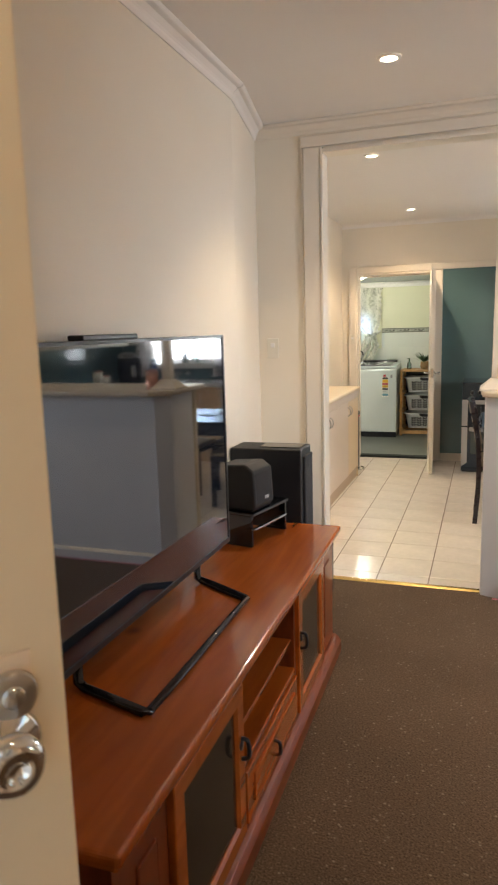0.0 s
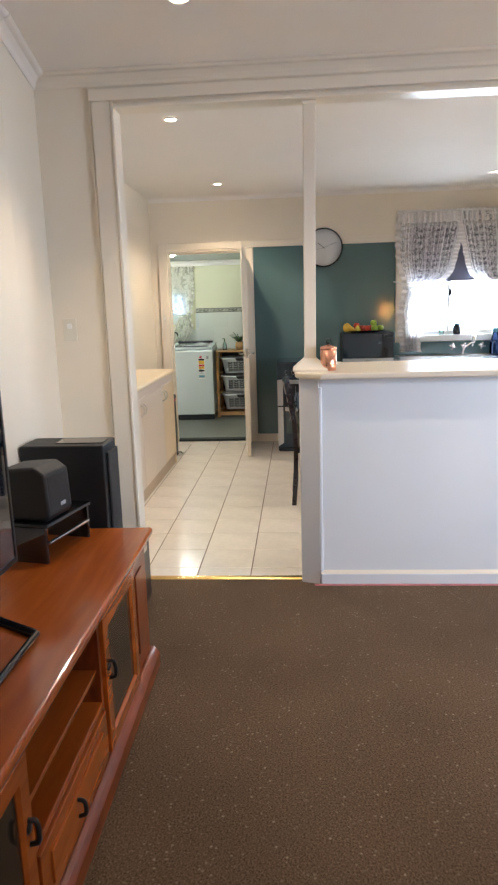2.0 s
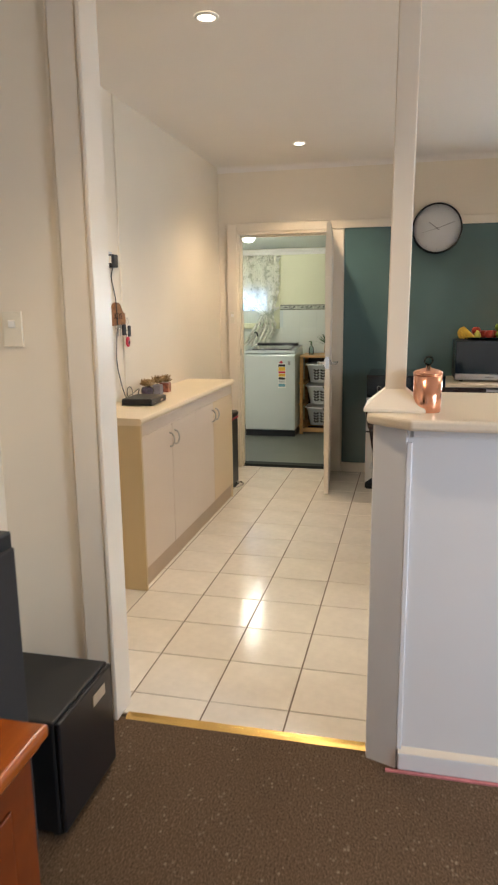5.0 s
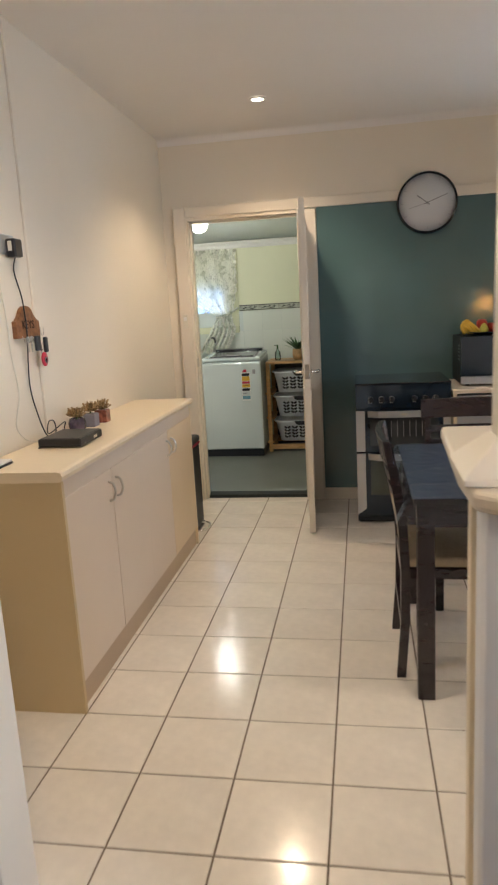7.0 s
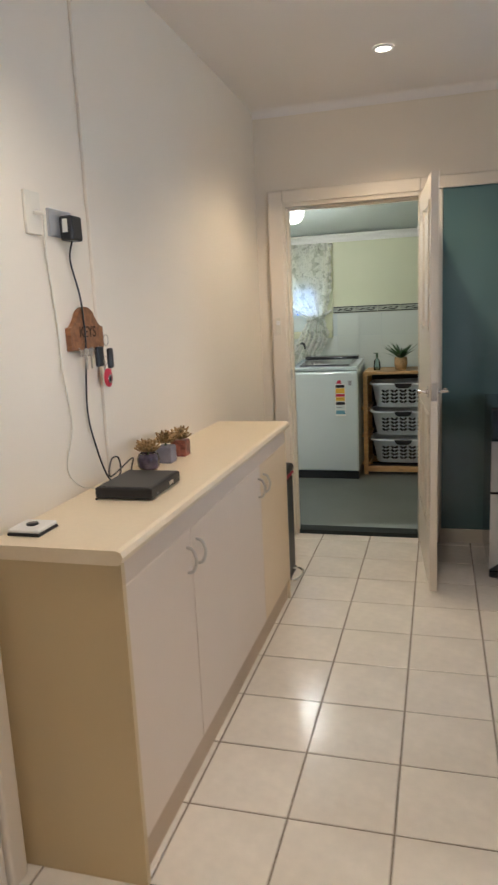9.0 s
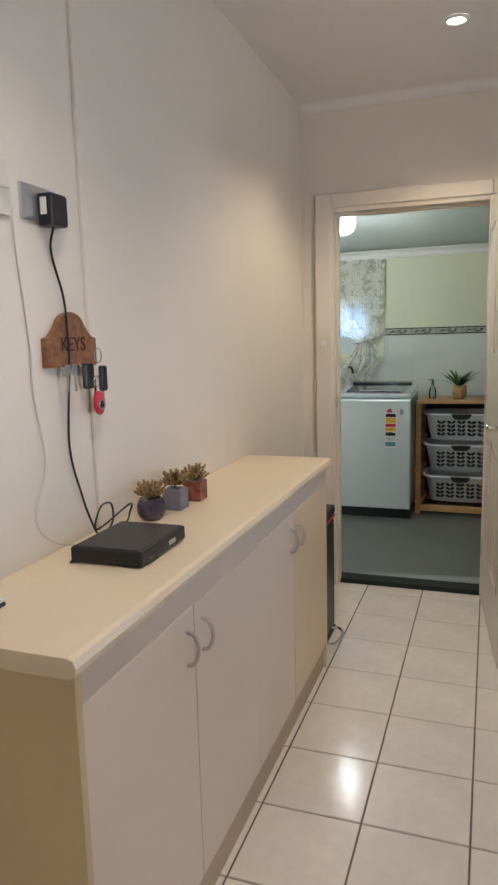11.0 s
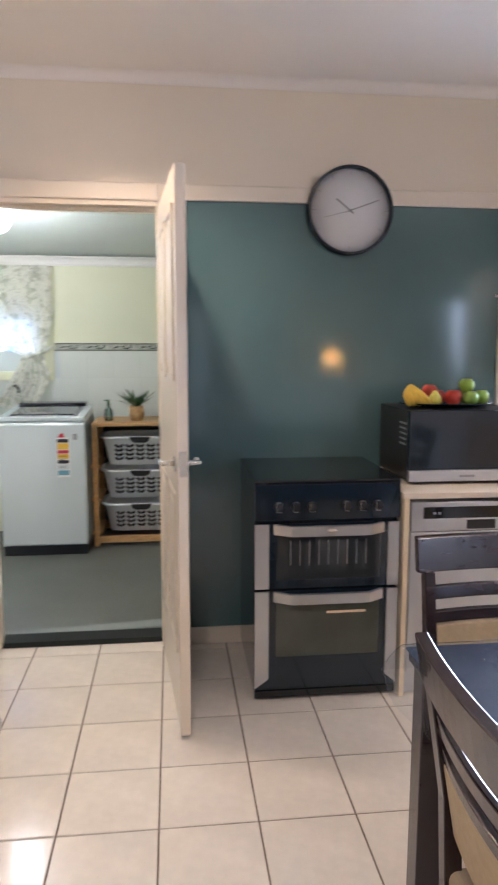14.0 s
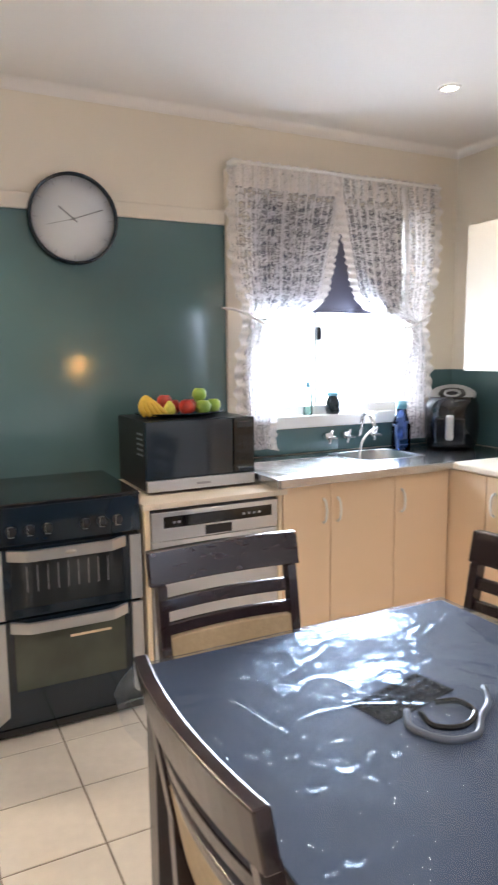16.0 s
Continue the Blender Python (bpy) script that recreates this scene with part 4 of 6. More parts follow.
part("end_panel", lc(add(block(CX0, CX1, CY0 - 0.008, CY0 - 0.001, 0.085, 0.552), block(CX0 + 0.09, CX1 - 0.09, CY0 - 0.016, CY0 - 0.007, 0.17, 0.47, 0.007))), PINE_RED, con, "fielded side panel")
part("end_panel", lc(add(block(CX0, CX1, CY1 + 0.001, CY1 + 0.008, 0.085, 0.552), block(CX0 + 0.09, CX1 - 0.09, CY1 + 0.007, CY1 + 0.016, 0.17, 0.47, 0.007))), PINE_RED, con, "fielded side panel")


def wood_panel(y0, y1):
    b = block(CX1 - 0.018, CX1, y0, y1, 0.09, 0.548, 0.002)
    block(CX1 - 0.001, CX1 + 0.006, y0 + 0.055, y1 - 0.055, 0.16, 0.48, 0.0055, bm=b)
    part("fielded_panel", lc(b), PINE_RED, con, "fielded front panel")


def glass_door(y0, y1, hy):
    x0, x1, z0, z1, w = CX1 - 0.004, CX1 + 0.016, 0.092, 0.546, 0.055
    b = bmesh.new()
    rings = []
    for x, i in ((x0, w), (x0, 0), (x1 - 0.003, 0), (x1, 0.003), (x1, w - 0.008), (x1 - 0.008, w)):
        rings.append([b.verts.new(p) for p in ((x, y0 + i, z0 + i), (x, y1 - i, z0 + i), (x, y1 - i, z1 - i), (x, y0 + i, z1 - i))])
    for p, q in zip(rings, rings[1:] + rings[:1]):
        for k in range(4):
            b.faces.new((p[k], p[(k + 1) % 4], q[(k + 1) % 4], q[k]))
    bmesh.ops.recalc_face_normals(b, faces=b.faces[:])
    d = part("door", lc(b), PINE, con, "pine framed glass door")
    part("glass", lc(block(x0 + 0.006, x0 + 0.010, y0 + w - 0.004, y1 - w + 0.004, z0 + w - 0.004, z1 - w + 0.004)), SMOKED, d, "smoked glass")
    part("handle", lc(tube(arc([(x1, hy, 0.395), (x1 + 0.018, hy, 0.39), (x1 + 0.020, hy, 0.345), (x1, hy, 0.335)], 5), 0.006)), BLACK, d, "dark drop handle")
    part("handle_plate", lc(lathe([(0, 0), (0.014, 0), (0.012, 0.003), (0, 0.004)], 14, facing(x1, hy, 0.375, (1, 0, 0)))), BLACK, d)


wood_panel(CY0 + 0.02, 0.955)
glass_door(0.965, 1.41, 1.385)
glass_door(2.03, 2.45, 2.055)
wood_panel(2.46, CY1 - 0.02)
part("shelf", lc(block(CX0 + 0.01, CX1 - 0.01, 1.431, 2.009, 0.372, 0.388, 0.002)), PINE, con, "open bay shelf")
part("bay_floor", lc(block(CX0 + 0.01, CX1 + 0.004, 1.431, 2.009, 0.262, 0.282, 0.004)), PINE, con)
dr = part("drawer", lc(add(block(CX1 - 0.01, CX1 + 0.012, 1.436, 2.004, 0.095, 0.256, 0.003), block(CX1 + 0.011, CX1 + 0.019, 1.49, 1.95, 0.13, 0.222, 0.0065))), PINE, con, "fielded drawer front")
for y in (1.68,):
    part("drawer_handle", lc(tube(arc([(CX1 + 0.018, y, 0.205), (CX1 + 0.036, y, 0.20), (CX1 + 0.038, y, 0.165), (CX1 + 0.02, y, 0.155)], 5), 0.006)), BLACK, dr, "dark drop handle")
dvd = thing("set_top_box", -0.76, 1.7, 0.388, "slim black recorder on the open shelf of the television unit", "media player")
part("case", block(-0.14, 0.13, -0.18, 0.18, 0, 0.045, 0.004), BLACK, dvd)
part("display", block(0.1295, 0.132, -0.05, 0.05, 0.014, 0.030), BLACKGLOSS, dvd)

tv = thing("television", -0.84, 1.46, 0.602, "large flat black television on a looped metal stand", "television")
part("housing", block(-0.035, 0.010, -0.695, 0.70, 0.083, 0.862, 0.006), BLACK, tv)
part("screen", block(0.010, 0.0125, -0.683, 0.688, 0.100, 0.852), TVGLASS, tv, "glossy dark screen")
for z0, z1, y0, y1 in ((0.852, 0.862, -0.695, 0.70), (0.083, 0.100, -0.695, 0.70), (0.1, 0.852, -0.695, -0.683), (0.1, 0.852, 0.688, 0.70)):
    part("bezel", block(0.010, 0.0155, y0, y1, z0, z1, 0.001), BLACK, tv)
part("stand", tube([(-0.02, -0.29, 0.09), (-0.02, -0.29, 0.02), (0.00, -0.295, 0.009), (0.195, -0.352, 0.009), (0.205, -0.345, 0.009), (0.205, 0.345, 0.009), (0.195, 0.352, 0.009), (0.0, 0.46, 0.009), (-0.02, 0.46, 0.02), (-0.02, 0.46, 0.09)], 0.0135, 10, flat=0.75), BLACKGLOSS, tv, "looped black metal stand")
part("top_sensor", block(-0.03, 0.016, -0.22, 0.05, 0.862, 0.876, 0.003), BLACK, tv, "slim black bar on the top edge")

spk = thing("centre_speaker", -0.85, 2.52, 0.602, "small black centre speaker on a glass-topped stand", "speaker")
R = pose(0, 0, 0, 0, 0, -12) @ Matrix.Diagonal((1, 1, 1.13, 1))
b = block(-0.10, 0.10, -0.17, 0.13, 0.115, 0.126, 0.002)
for y0, y1 in ((-0.17, -0.155), (0.115, 0.13)):
    block(-0.09, 0.09, y0, y1, 0, 0.115, 0.002, bm=b)
b.transform(R)
part("stand", b, BLACKGLOSS, spk, "black stand with open sides")
b = block(0.086, 0.10, -0.155, 0.115, 0.06, 0.068, 0.002)
b.transform(R)
part("stand_rail", b, STEEL, spk)
b = prism([(-0.09, 0.127), (0.085, 0.127), (0.10, 0.15), (0.092, 0.275), (0.05, 0.300), (-0.09, 0.288)], "y", -0.15, 0.005, 0.010, seg=3)
b.transform(R)
part("cabinet", b, SPKGRAIN, spk)
b = prism([(0.101, 0.152), (0.094, 0.268), (0.087, 0.268), (0.094, 0.152)], "y", -0.135, -0.008, 0.003)
b.transform(R)
part("grille", b, CLOTHGRILL, spk, "black cloth grille")
b = block(0.100, 0.104, -0.08, -0.045, 0.165, 0.178, 0.001)
b.transform(R)
part("badge", b, STEEL, spk)

con.matrix_world = pose(-0.763, 1.72, 0, 0, 0, 0.9)

tower = thing("tower_speaker", -0.88, 2.865, 0.0, "tall black floor speaker in the corner behind the pine unit", "speaker")
part("cabinet", block(-0.165, 0.18, -0.105, 0.078, 0.02, 0.935, 0.006), SPKGRAIN, tower)
part("grille", block(0.180, 0.192, -0.07, 0.068, 0.10, 0.90, 0.005), CLOTHGRILL, tower, "black cloth grille")
part("top_plate", block(-0.03, 0.165, -0.06, 0.04, 0.935, 0.939, 0.001), BLACKGLOSS, tower, "shiny patch of film on the top")
part("foot", block(-0.165, 0.17, -0.07, 0.07, 0, 0.02), BLACK, tower)
sub = thing("subwoofer", -0.86, 3.21, 0.0, "black box subwoofer on the carpet by the opening", "speaker")
part("cabinet", block(-0.16, 0.155, -0.145, 0.19, 0.018, 0.358, 0.008), SPKGRAIN, sub)
part("front_frame", block(0.155, 0.170, -0.142, 0.187, 0.022, 0.354, 0.006), BLACK, sub)
part("badge", block(0.170, 0.173, 0.05, 0.13, 0.285, 0.32, 0.002), NICKEL, sub, "small silver badge")
for x in (-0.13, 0.13):
    for y in (-0.11, 0.16):
        part("foot", lathe([(0, 0), (0.018, 0), (0.018, 0.018), (0, 0.018)], 12, T(x, y, 0)), BLACK, sub)


def switch_plate(x, y, z, axis, label, cat, wide=0.07, high=0.115):
    ob = new("switch_plate")
    ob.matrix_world = facing(x, y, z, axis)
    tagged(ob, label, cat)
    part("plate", block(-wide / 2, wide / 2, -high / 2, high / 2, 0, 0.008, 0.002), OFFWHITE, ob)
    part("rocker", block(-0.012, 0.012, 0.005, 0.03, 0.008, 0.013, 0.002), WHITE, ob, "white rocker")
    return ob


switch_plate(-1.09, 3.640, 1.37, (0, -1, 0), "cream light switch on the wall by the opening", "light switch")
switch_plate(-1.33, 7.438, 1.34, (0, -1, 0), "cream light switch beside the laundry door", "light switch", 0.035, 0.10)
can = thing("canister", 0.235, 3.645, 1.128, "rosy copper canister with a glass-knobbed lid on the bar", "canister")
part("pot", lathe([(0, 0), (0.037, 0), (0.039, 0.004), (0.041, 0.108), (0.038, 0.108), (0, 0.104)], 36), COPPER, can)
part("lid", lathe([(0, 0.109), (0.042, 0.109), (0.042, 0.116), (0.033, 0.122), (0.008, 0.128), (0.006, 0.134), (0, 0.134)], 36), COPPER, can, "copper lid")
part("knob", ball(0.014, T(0, 0, 0.148), 14), CLEARGLASS, can, "clear glass knob")

cn = thing("front_curtains", 0.72, -0.345, 1.08, "gathered printed net curtains at the front window", "curtains")
for x0, x1 in ((-0.46, -0.10), (0.02, 0.46)):
    part("curtain", sheet(lambda u, v: Vector((x0 + (x1 - x0) * u * (1 - 0.25 * v), 0.012 * math.sin(38 * u) + 0.005 * math.sin(90 * u), 1.10 * (1 - v))), 80, 8), NET, cn, "gathered net panel")
part("rod", tube([(-0.50, 0, 1.11), (0.50, 0, 1.11)], 0.008), WHITE, cn)
# unseen lamp, placed along the warm glint mirrored in the teal panel
fl = thing("floor_lamp", 1.83, 1.00, 0.0, "slim black floor lamp with a small lit amber shade", "floor lamp")
part("base", lathe([(0, 0), (0.13, 0), (0.13, 0.015), (0.02, 0.03), (0, 0.03)], 28), BLACK, fl)
part("pole", tube([(0, 0, 0.03), (0, 0, 1.236)], 0.008), BLACK, fl)
part("shade_ring", lathe([(0, 1.232), (0.055, 1.232), (0.055, 1.237), (0, 1.237)], 24), BLACK, fl)
part("shade", lathe([(0.052, 1.235), (0.054, 1.235), (0.044, 1.315), (0.042, 1.315)], 28), material("lit_amber_shade", (1.0, 0.50, 0.13), 0.6, emit=130.0), fl, "glowing amber shade")

# ---------- kitchen: low cupboard on the west side ----------
cab = thing("low_cupboard", -1.28, 5.6, 0.0, "long cream laminate low cupboard with bow handles along the wall", "cupboard")
lb = lambda bm: local(bm, cab)
part("bench_top", lb(prism([(-1.449, 0.866), (-1.098, 0.866), (-1.088, 0.872), (-1.084, 0.885), (-1.089, 0.898), (-1.10, 0.902), (-1.449, 0.902)], "y", 4.68, 6.52, 0.0)), LAMIN, cab, "cream laminate top with a rounded edge")
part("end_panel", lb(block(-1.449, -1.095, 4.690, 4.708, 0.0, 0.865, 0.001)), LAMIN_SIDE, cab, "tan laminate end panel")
part("end_panel", lb(block(-1.449, -1.105, 6.488, 6.506, 0.0, 0.865, 0.001)), LAMIN, cab, "cream laminate end panel")
part("carcass", lb(block(-1.449, -1.125, 4.709, 6.487, 0.08, 0.865)), LAMIN, cab)
part("kickboard", lb(block(-1.449, -1.118, 4.709, 6.487, 0.0, 0.105, 0.001)), KICKTAN, cab, "tan kickboard")
part("apron", lb(block(-1.124, -1.1055, 4.709, 6.487, 0.80, 0.865, 0.001)), DOORLAM, cab)
for i, (y0, y1, hy) in enumerate(((4.712, 5.168, 5.128), (5.172, 5.6055, 5.212), (5.6058, 6.000, 5.965), (6.004, 6.486, 6.05))):
    d = part("door", lb(block(-1.122, -1.104, y0, y1, 0.108, 0.7988, 0.0005 if i in (1, 2) else 0.002)), DOOR_YELLOW if i == 3 else DOORLAM, cab, "flat beige laminate door")
    part("handle", lb(tube(arc([(-1.105, hy, 0.752), (-1.086, hy, 0.744), (-1.076, hy, 0.712), (-1.086, hy, 0.680), (-1.105, hy, 0.672)], 6), 0.0052, 8)), NICKEL, d, "brushed bow handle")

bx_ = thing("router_box", -1.275, 5.20, 0.902, "flat black router box on the cream cupboard top", "router")
part("case", block(-0.09, 0.09, -0.115, 0.115, 0.004, 0.038, 0.006, 3), BLACK, bx_)
part("top_plate", block(-0.082, 0.082, -0.107, 0.107, 0.038, 0.0395, 0.0005), BLACK, bx_)
for y in (-0.075, -0.068):
    part("status_light", block(0.0895, 0.0908, y, y + 0.004, 0.012, 0.016), GREYLINE, bx_)
part("badge", block(0.0895, 0.091, 0.02, 0.055, 0.014, 0.026), STEEL, bx_, "silver badge")
gad = thing("small_gadget", -1.385, 4.79, 0.902, "small white square gadget with a black dial on the cupboard", "gadget")
part("base", block(-0.046, 0.046, -0.046, 0.046, 0, 0.008, 0.003), BLACK, gad, "thin black base")
part("case", block(-0.044, 0.044, -0.044, 0.044, 0.008, 0.018, 0.004, 3), WHITE, gad)
part("dial", lathe([(0, 0.018), (0.016, 0.018), (0.015, 0.022), (0, 0.022)], 20), BLACK, gad, "black dial")


def leaf_blade(bm, base, tip, width, thick=0.002):
    """A pointed leaf from base to tip."""
    a, c = Vector(base), Vector(tip)
    d = (c - a)
    side = d.cross(Vector((0, 0, 1)))
    side = (side if side.length > 1e-5 else Vector((1, 0, 0))).normalized() * width
    up = side.cross(d).normalized() * thick * 3
    mid = a + d * 0.55 + up
    vs = [bm.verts.new(p) for p in (a - side * 0.5, a + side * 0.5, mid + side, mid - side, c, mid + up * 0.6)]
    bm.faces.new((vs[0], vs[1], vs[2], vs[5]))
    bm.faces.new((vs[0], vs[5], vs[3]))
    bm.faces.new((vs[5], vs[2], vs[4]))
    bm.faces.new((vs[3], vs[5], vs[4]))


def succulent(name, x, y, label, potmat, square, tall):
    t = thing(name, x + 0.012, y, 0.902, label, "plant pot", group="succulents on the cupboard")
    small = Matrix.Diagonal((0.92, 0.92, 0.80, 1))
    if square:
        part("pot", add(block(-0.032, 0.032, -0.032, 0.032, 0.0, 0.075, 0.004), block(-0.027, 0.027, -0.027, 0.027, 0.07, 0.077)), potmat, t).data.transform(small)
    else:
        part("pot", lathe([(0, 0), (0.030, 0), (0.042, 0.02), (0.044, 0.05), (0.036, 0.075), (0.031, 0.075), (0.030, 0.06), (0, 0.06)], 24), potmat, t).data.transform(small)
    b = bmesh.new()
    rnd = random.Random(int(y * 100))
    z = 0.070 + tall
    for ring, (n, r, h) in enumerate(((11, 0.050, 0.020), (10, 0.044, 0.034), (8, 0.034, 0.046), (6, 0.018, 0.054))):
        for i in range(n):
            a = 2 * math.pi * (i + 0.5 * ring) / n + rnd.uniform(-0.2, 0.2)
            k = rnd.uniform(0.75, 1.15)
            p0, p2 = Vector((0.004 * math.cos(a), 0.004 * math.sin(a), z)), Vector((r * k * math.cos(a), r * k * math.sin(a), z + h * k))
            p1 = (p0 + p2) / 2 + Vector((0.12 * r * math.cos(a), 0.12 * r * math.sin(a), -0.003))
            leaf_blade(b, p0, p2, 0.0085, 0.0035)
            tube([p0, p1, p1.lerp(p2, 0.6), p2], 0.0042, 5, b, flat=0.6)
    part("leaves", b, SUCC, t, "fleshy bronze-green rosette").data.transform(small)
    if tall:
        part("stem", tube([(0, 0, 0.06), (0, 0, 0.075 + tall)], 0.004), LEAF, t).data.transform(small)


succulent("succulent", -1.375, 5.475, "bronze succulent in a dark glazed round pot on the cupboard", POTDARK, False, 0.012)
succulent("succulent", -1.36, 5.60, "small succulent in a plain grey pot on the cupboard", POTGREY, True, 0.02)
succulent("succulent", -1.35, 5.72, "succulent in a rust-coloured patterned square pot on the cupboard", POTRUST, True, 0.012)

so = thing("power_socket", -1.45, 5.165, 1.70, "brushed grey wall socket with a black plug-in adaptor", "power socket")
part("plate", block(0, 0.010, -0.06, 0.06, -0.038, 0.038, 0.002), SILVER, so, "brushed grey plate")
part("adaptor", block(0.010, 0.050, -0.010, 0.052, -0.048, 0.022, 0.007, 3), BLACK, so, "black plug-in adaptor")
part("label", block(0.02, 0.036, -0.0112, -0.0098, -0.025, 0.012), OFFWHITE, so)
ph = thing("phone_plate", -1.45, 5.03, 1.715, "cream phone wall plate with a small plug", "wall plate")
part("plate", block(0, 0.009, -0.036, 0.036, -0.056, 0.056, 0.002), OFFWHITE, ph)
part("plug", tube([(0.008, 0, 0), (0.022, 0.005, 0), (0.03, 0.012, -0.004)], 0.006), OFFWHITE, ph)
cb = thing("black_cable", -1.44, 5.2, 0.902, "thin black cable hanging from the adaptor to the router", "cable")
part("cord", local(add(tube(arc([(-1.42, 5.185, 1.655), (-1.435, 5.19, 1.60), (-1.432, 5.222, 1.50), (-1.4265, 5.222, 1.42), (-1.4265, 5.222, 1.35), (-1.437, 5.215, 1.15), (-1.435, 5.25, 1.02), (-1.42, 5.27, 0.935), (-1.38, 5.24, 0.912)], 8), 0.0028, 6),
                     tube(arc([(-1.38, 5.24, 0.912), (-1.40, 5.33, 0.93), (-1.42, 5.36, 0.97), (-1.415, 5.30, 0.975), (-1.39, 5.24, 0.935), (-1.40, 5.42, 0.955), (-1.41, 5.44, 0.93), (-1.39, 5.36, 0.908), (-1.37, 5.13, 0.906), (-1.36, 5.08, 0.906)], 8), 0.0028, 6)), cb), BLACK, cb)
cw = thing("white_cable", -1.44, 5.1, 0.902, "thin white cable hanging down from the phone plate", "cable")
part("cord", local(tube(arc([(-1.42, 5.045, 1.71), (-1.441, 5.075, 1.60), (-1.441, 5.098, 1.40), (-1.441, 5.10, 1.28), (-1.441, 5.125, 1.12), (-1.441, 5.075, 1.0), (-1.43, 5.12, 0.935), (-1.41, 5.19, 0.91)], 8), 0.0024, 6), cw), OFFWHITE, cw)

kh = thing("key_holder", -1.45, 5.25, 1.336, "carved wooden key holder with a bunch of keys on its hooks", "key holder")
out = [(-0.103, 0.0), (0.103, 0.0), (0.103, 0.068), (0.085, 0.072), (0.068, 0.085)] + [(0.058 * math.cos(a), 0.085 + 0.045 * math.sin(a)) for a in [math.pi * i / 10 for i in range(1, 10)]] + [(-0.068, 0.085), (-0.085, 0.072), (-0.103, 0.068)]
part("board", prism(out, "x", 0.0, 0.018, 0.003), KEYWOOD, kh)
txt = bpy.data.curves.new("keys_text", "FONT")
txt.body, txt.size, txt.extrude, txt.align_x = "KEYS", 0.047, 0.0010, "CENTER"
to = bpy.data.objects.new("lettering_source", txt)
scene.collection.objects.link(to)
me = bpy.data.meshes.new_from_object(to)
bpy.data.objects.remove(to)
me.transform(Matrix(((0, 0, 1, 0.0185), (1, 0, 0, 0), (0, 1, 0, 0.038), (0, 0, 0, 1))))
me.materials.append(material("burnt_lettering", (0.05, 0.02, 0.01), 0.8))
lt = new("lettering", me)
lt.parent = kh
for y in (-0.06, -0.02, 0.02, 0.06):
    part("hook", tube(arc([(0.01, y, 0.012), (0.022, y, 0.0), (0.026, y, -0.018), (0.034, y, -0.010)], 5), 0.0022, 6), CHROME, kh)
ks = thing("keys", -1.418, 5.315, 1.275, "bunch of black car keys with a red fob on a hook", "keys")
part("ring", tube([(0.012 + 0.0, 0.016 * math.cos(a), 0.085 + 0.018 * math.sin(a)) for a in [2 * math.pi * i / 14 for i in range(15)]], 0.0014, 5), CHROME, ks)
part("key_head", block(0.0, 0.014, -0.060, -0.020, 0.005, 0.068, 0.0065, 3), BLACK, ks, "black key head")
part("key_head", block(0.012, 0.025, -0.006, 0.022, -0.004, 0.060, 0.006, 3), BLACK, ks, "black key head")
part("key_blade", block(0.005, 0.008, -0.016, -0.008, -0.030, 0.030, 0.001), STEEL, ks)
part("key_blade", block(0.010, 0.0125, 0.014, 0.021, -0.040, 0.000, 0.001), STEEL, ks)
part("split_ring", tube([(0.014, -0.016 + 0.012 * math.cos(a), 0.022 + 0.014 * math.sin(a)) for a in [2 * math.pi * i / 12 for i in range(13)]], 0.0013, 5), CHROME, ks)
part("fob", lathe([(0, 0), (0.019, 0), (0.022, 0.004), (0.022, 0.010), (0.018, 0.013), (0, 0.013)], 24, facing(0.010, -0.012, -0.032, (1, 0, 0)) @ Matrix.Diagonal((0.95, 1.35, 1, 1))), RED, ks, "red oval fob")
part("fob_ring", lathe([(0.010, 0), (0.0145, 0), (0.0135, 0.0025), (0.010, 0.0025)], 20, facing(0.0228, -0.012, -0.036, (1, 0, 0))), STEEL, ks, "silver ring on the fob")
part("fob_dot", lathe([(0, 0), (0.0095, 0), (0.008, 0.002), (0, 0.002)], 18, facing(0.0226, -0.012, -0.036, (1, 0, 0))), NAVY, ks, "dark blue centre")
for y in (-0.135, -0.105):
    part("spare_key", block(0.012, 0.0145, y - 0.011, y + 0.011, 0.045, 0.068, 0.001), STEEL, ks, "flat steel key")
    part("key_blade", block(0.012, 0.0140, y - 0.004, y + 0.004, 0.005, 0.045), STEEL, ks)

bn = thing("pedal_bin", -1.24, 6.76, 0.0, "slim black pedal bin with a chrome pedal beside the cupboard", "bin")
part("bucket", block(-0.19, 0.085, -0.13, 0.13, 0.02, 0.56, 0.02, 3), BLACK, bn)
part("lid", block(-0.195, 0.090, -0.135, 0.135, 0.568, 0.615, 0.018, 3), BLACK, bn)
part("bag_rim", block(-0.193, 0.088, -0.133, 0.133, 0.555, 0.568, 0.004), RED, bn, "strip of red bin liner")
part("base", block(-0.195, 0.088, -0.135, 0.135, 0.0, 0.022, 0.006), BLACK, bn)
part("pedal", tube(arc([(0.07, -0.10, 0.03), (0.12, -0.11, 0.028), (0.145, -0.05, 0.028), (0.145, 0.02, 0.028), (0.12, 0.07, 0.028), (0.07, 0.06, 0.03)], 5), 0.007, 8), CHROME, bn, "chrome pedal loop")

# ---------- kitchen: north side ----------
ck = thing("wall_clock", 0.362, 7.444, 2.026, "round white wall clock with a thin dark rim", "clock")
F = facing(0, 0, 0, (0, -1, 0))
part("face", lathe([(0, 0.006), (0.182, 0.006), (0.182, 0.010), (0, 0.010)], 64, F), CLOCKFACE, ck)
part("rim", lathe([(0.182, 0.0), (0.182, 0.030), (0.186, 0.034), (0.193, 0.032), (0.196, 0.0)], 64, F), NAVY, ck, "thin dark rim")
b = bmesh.new()
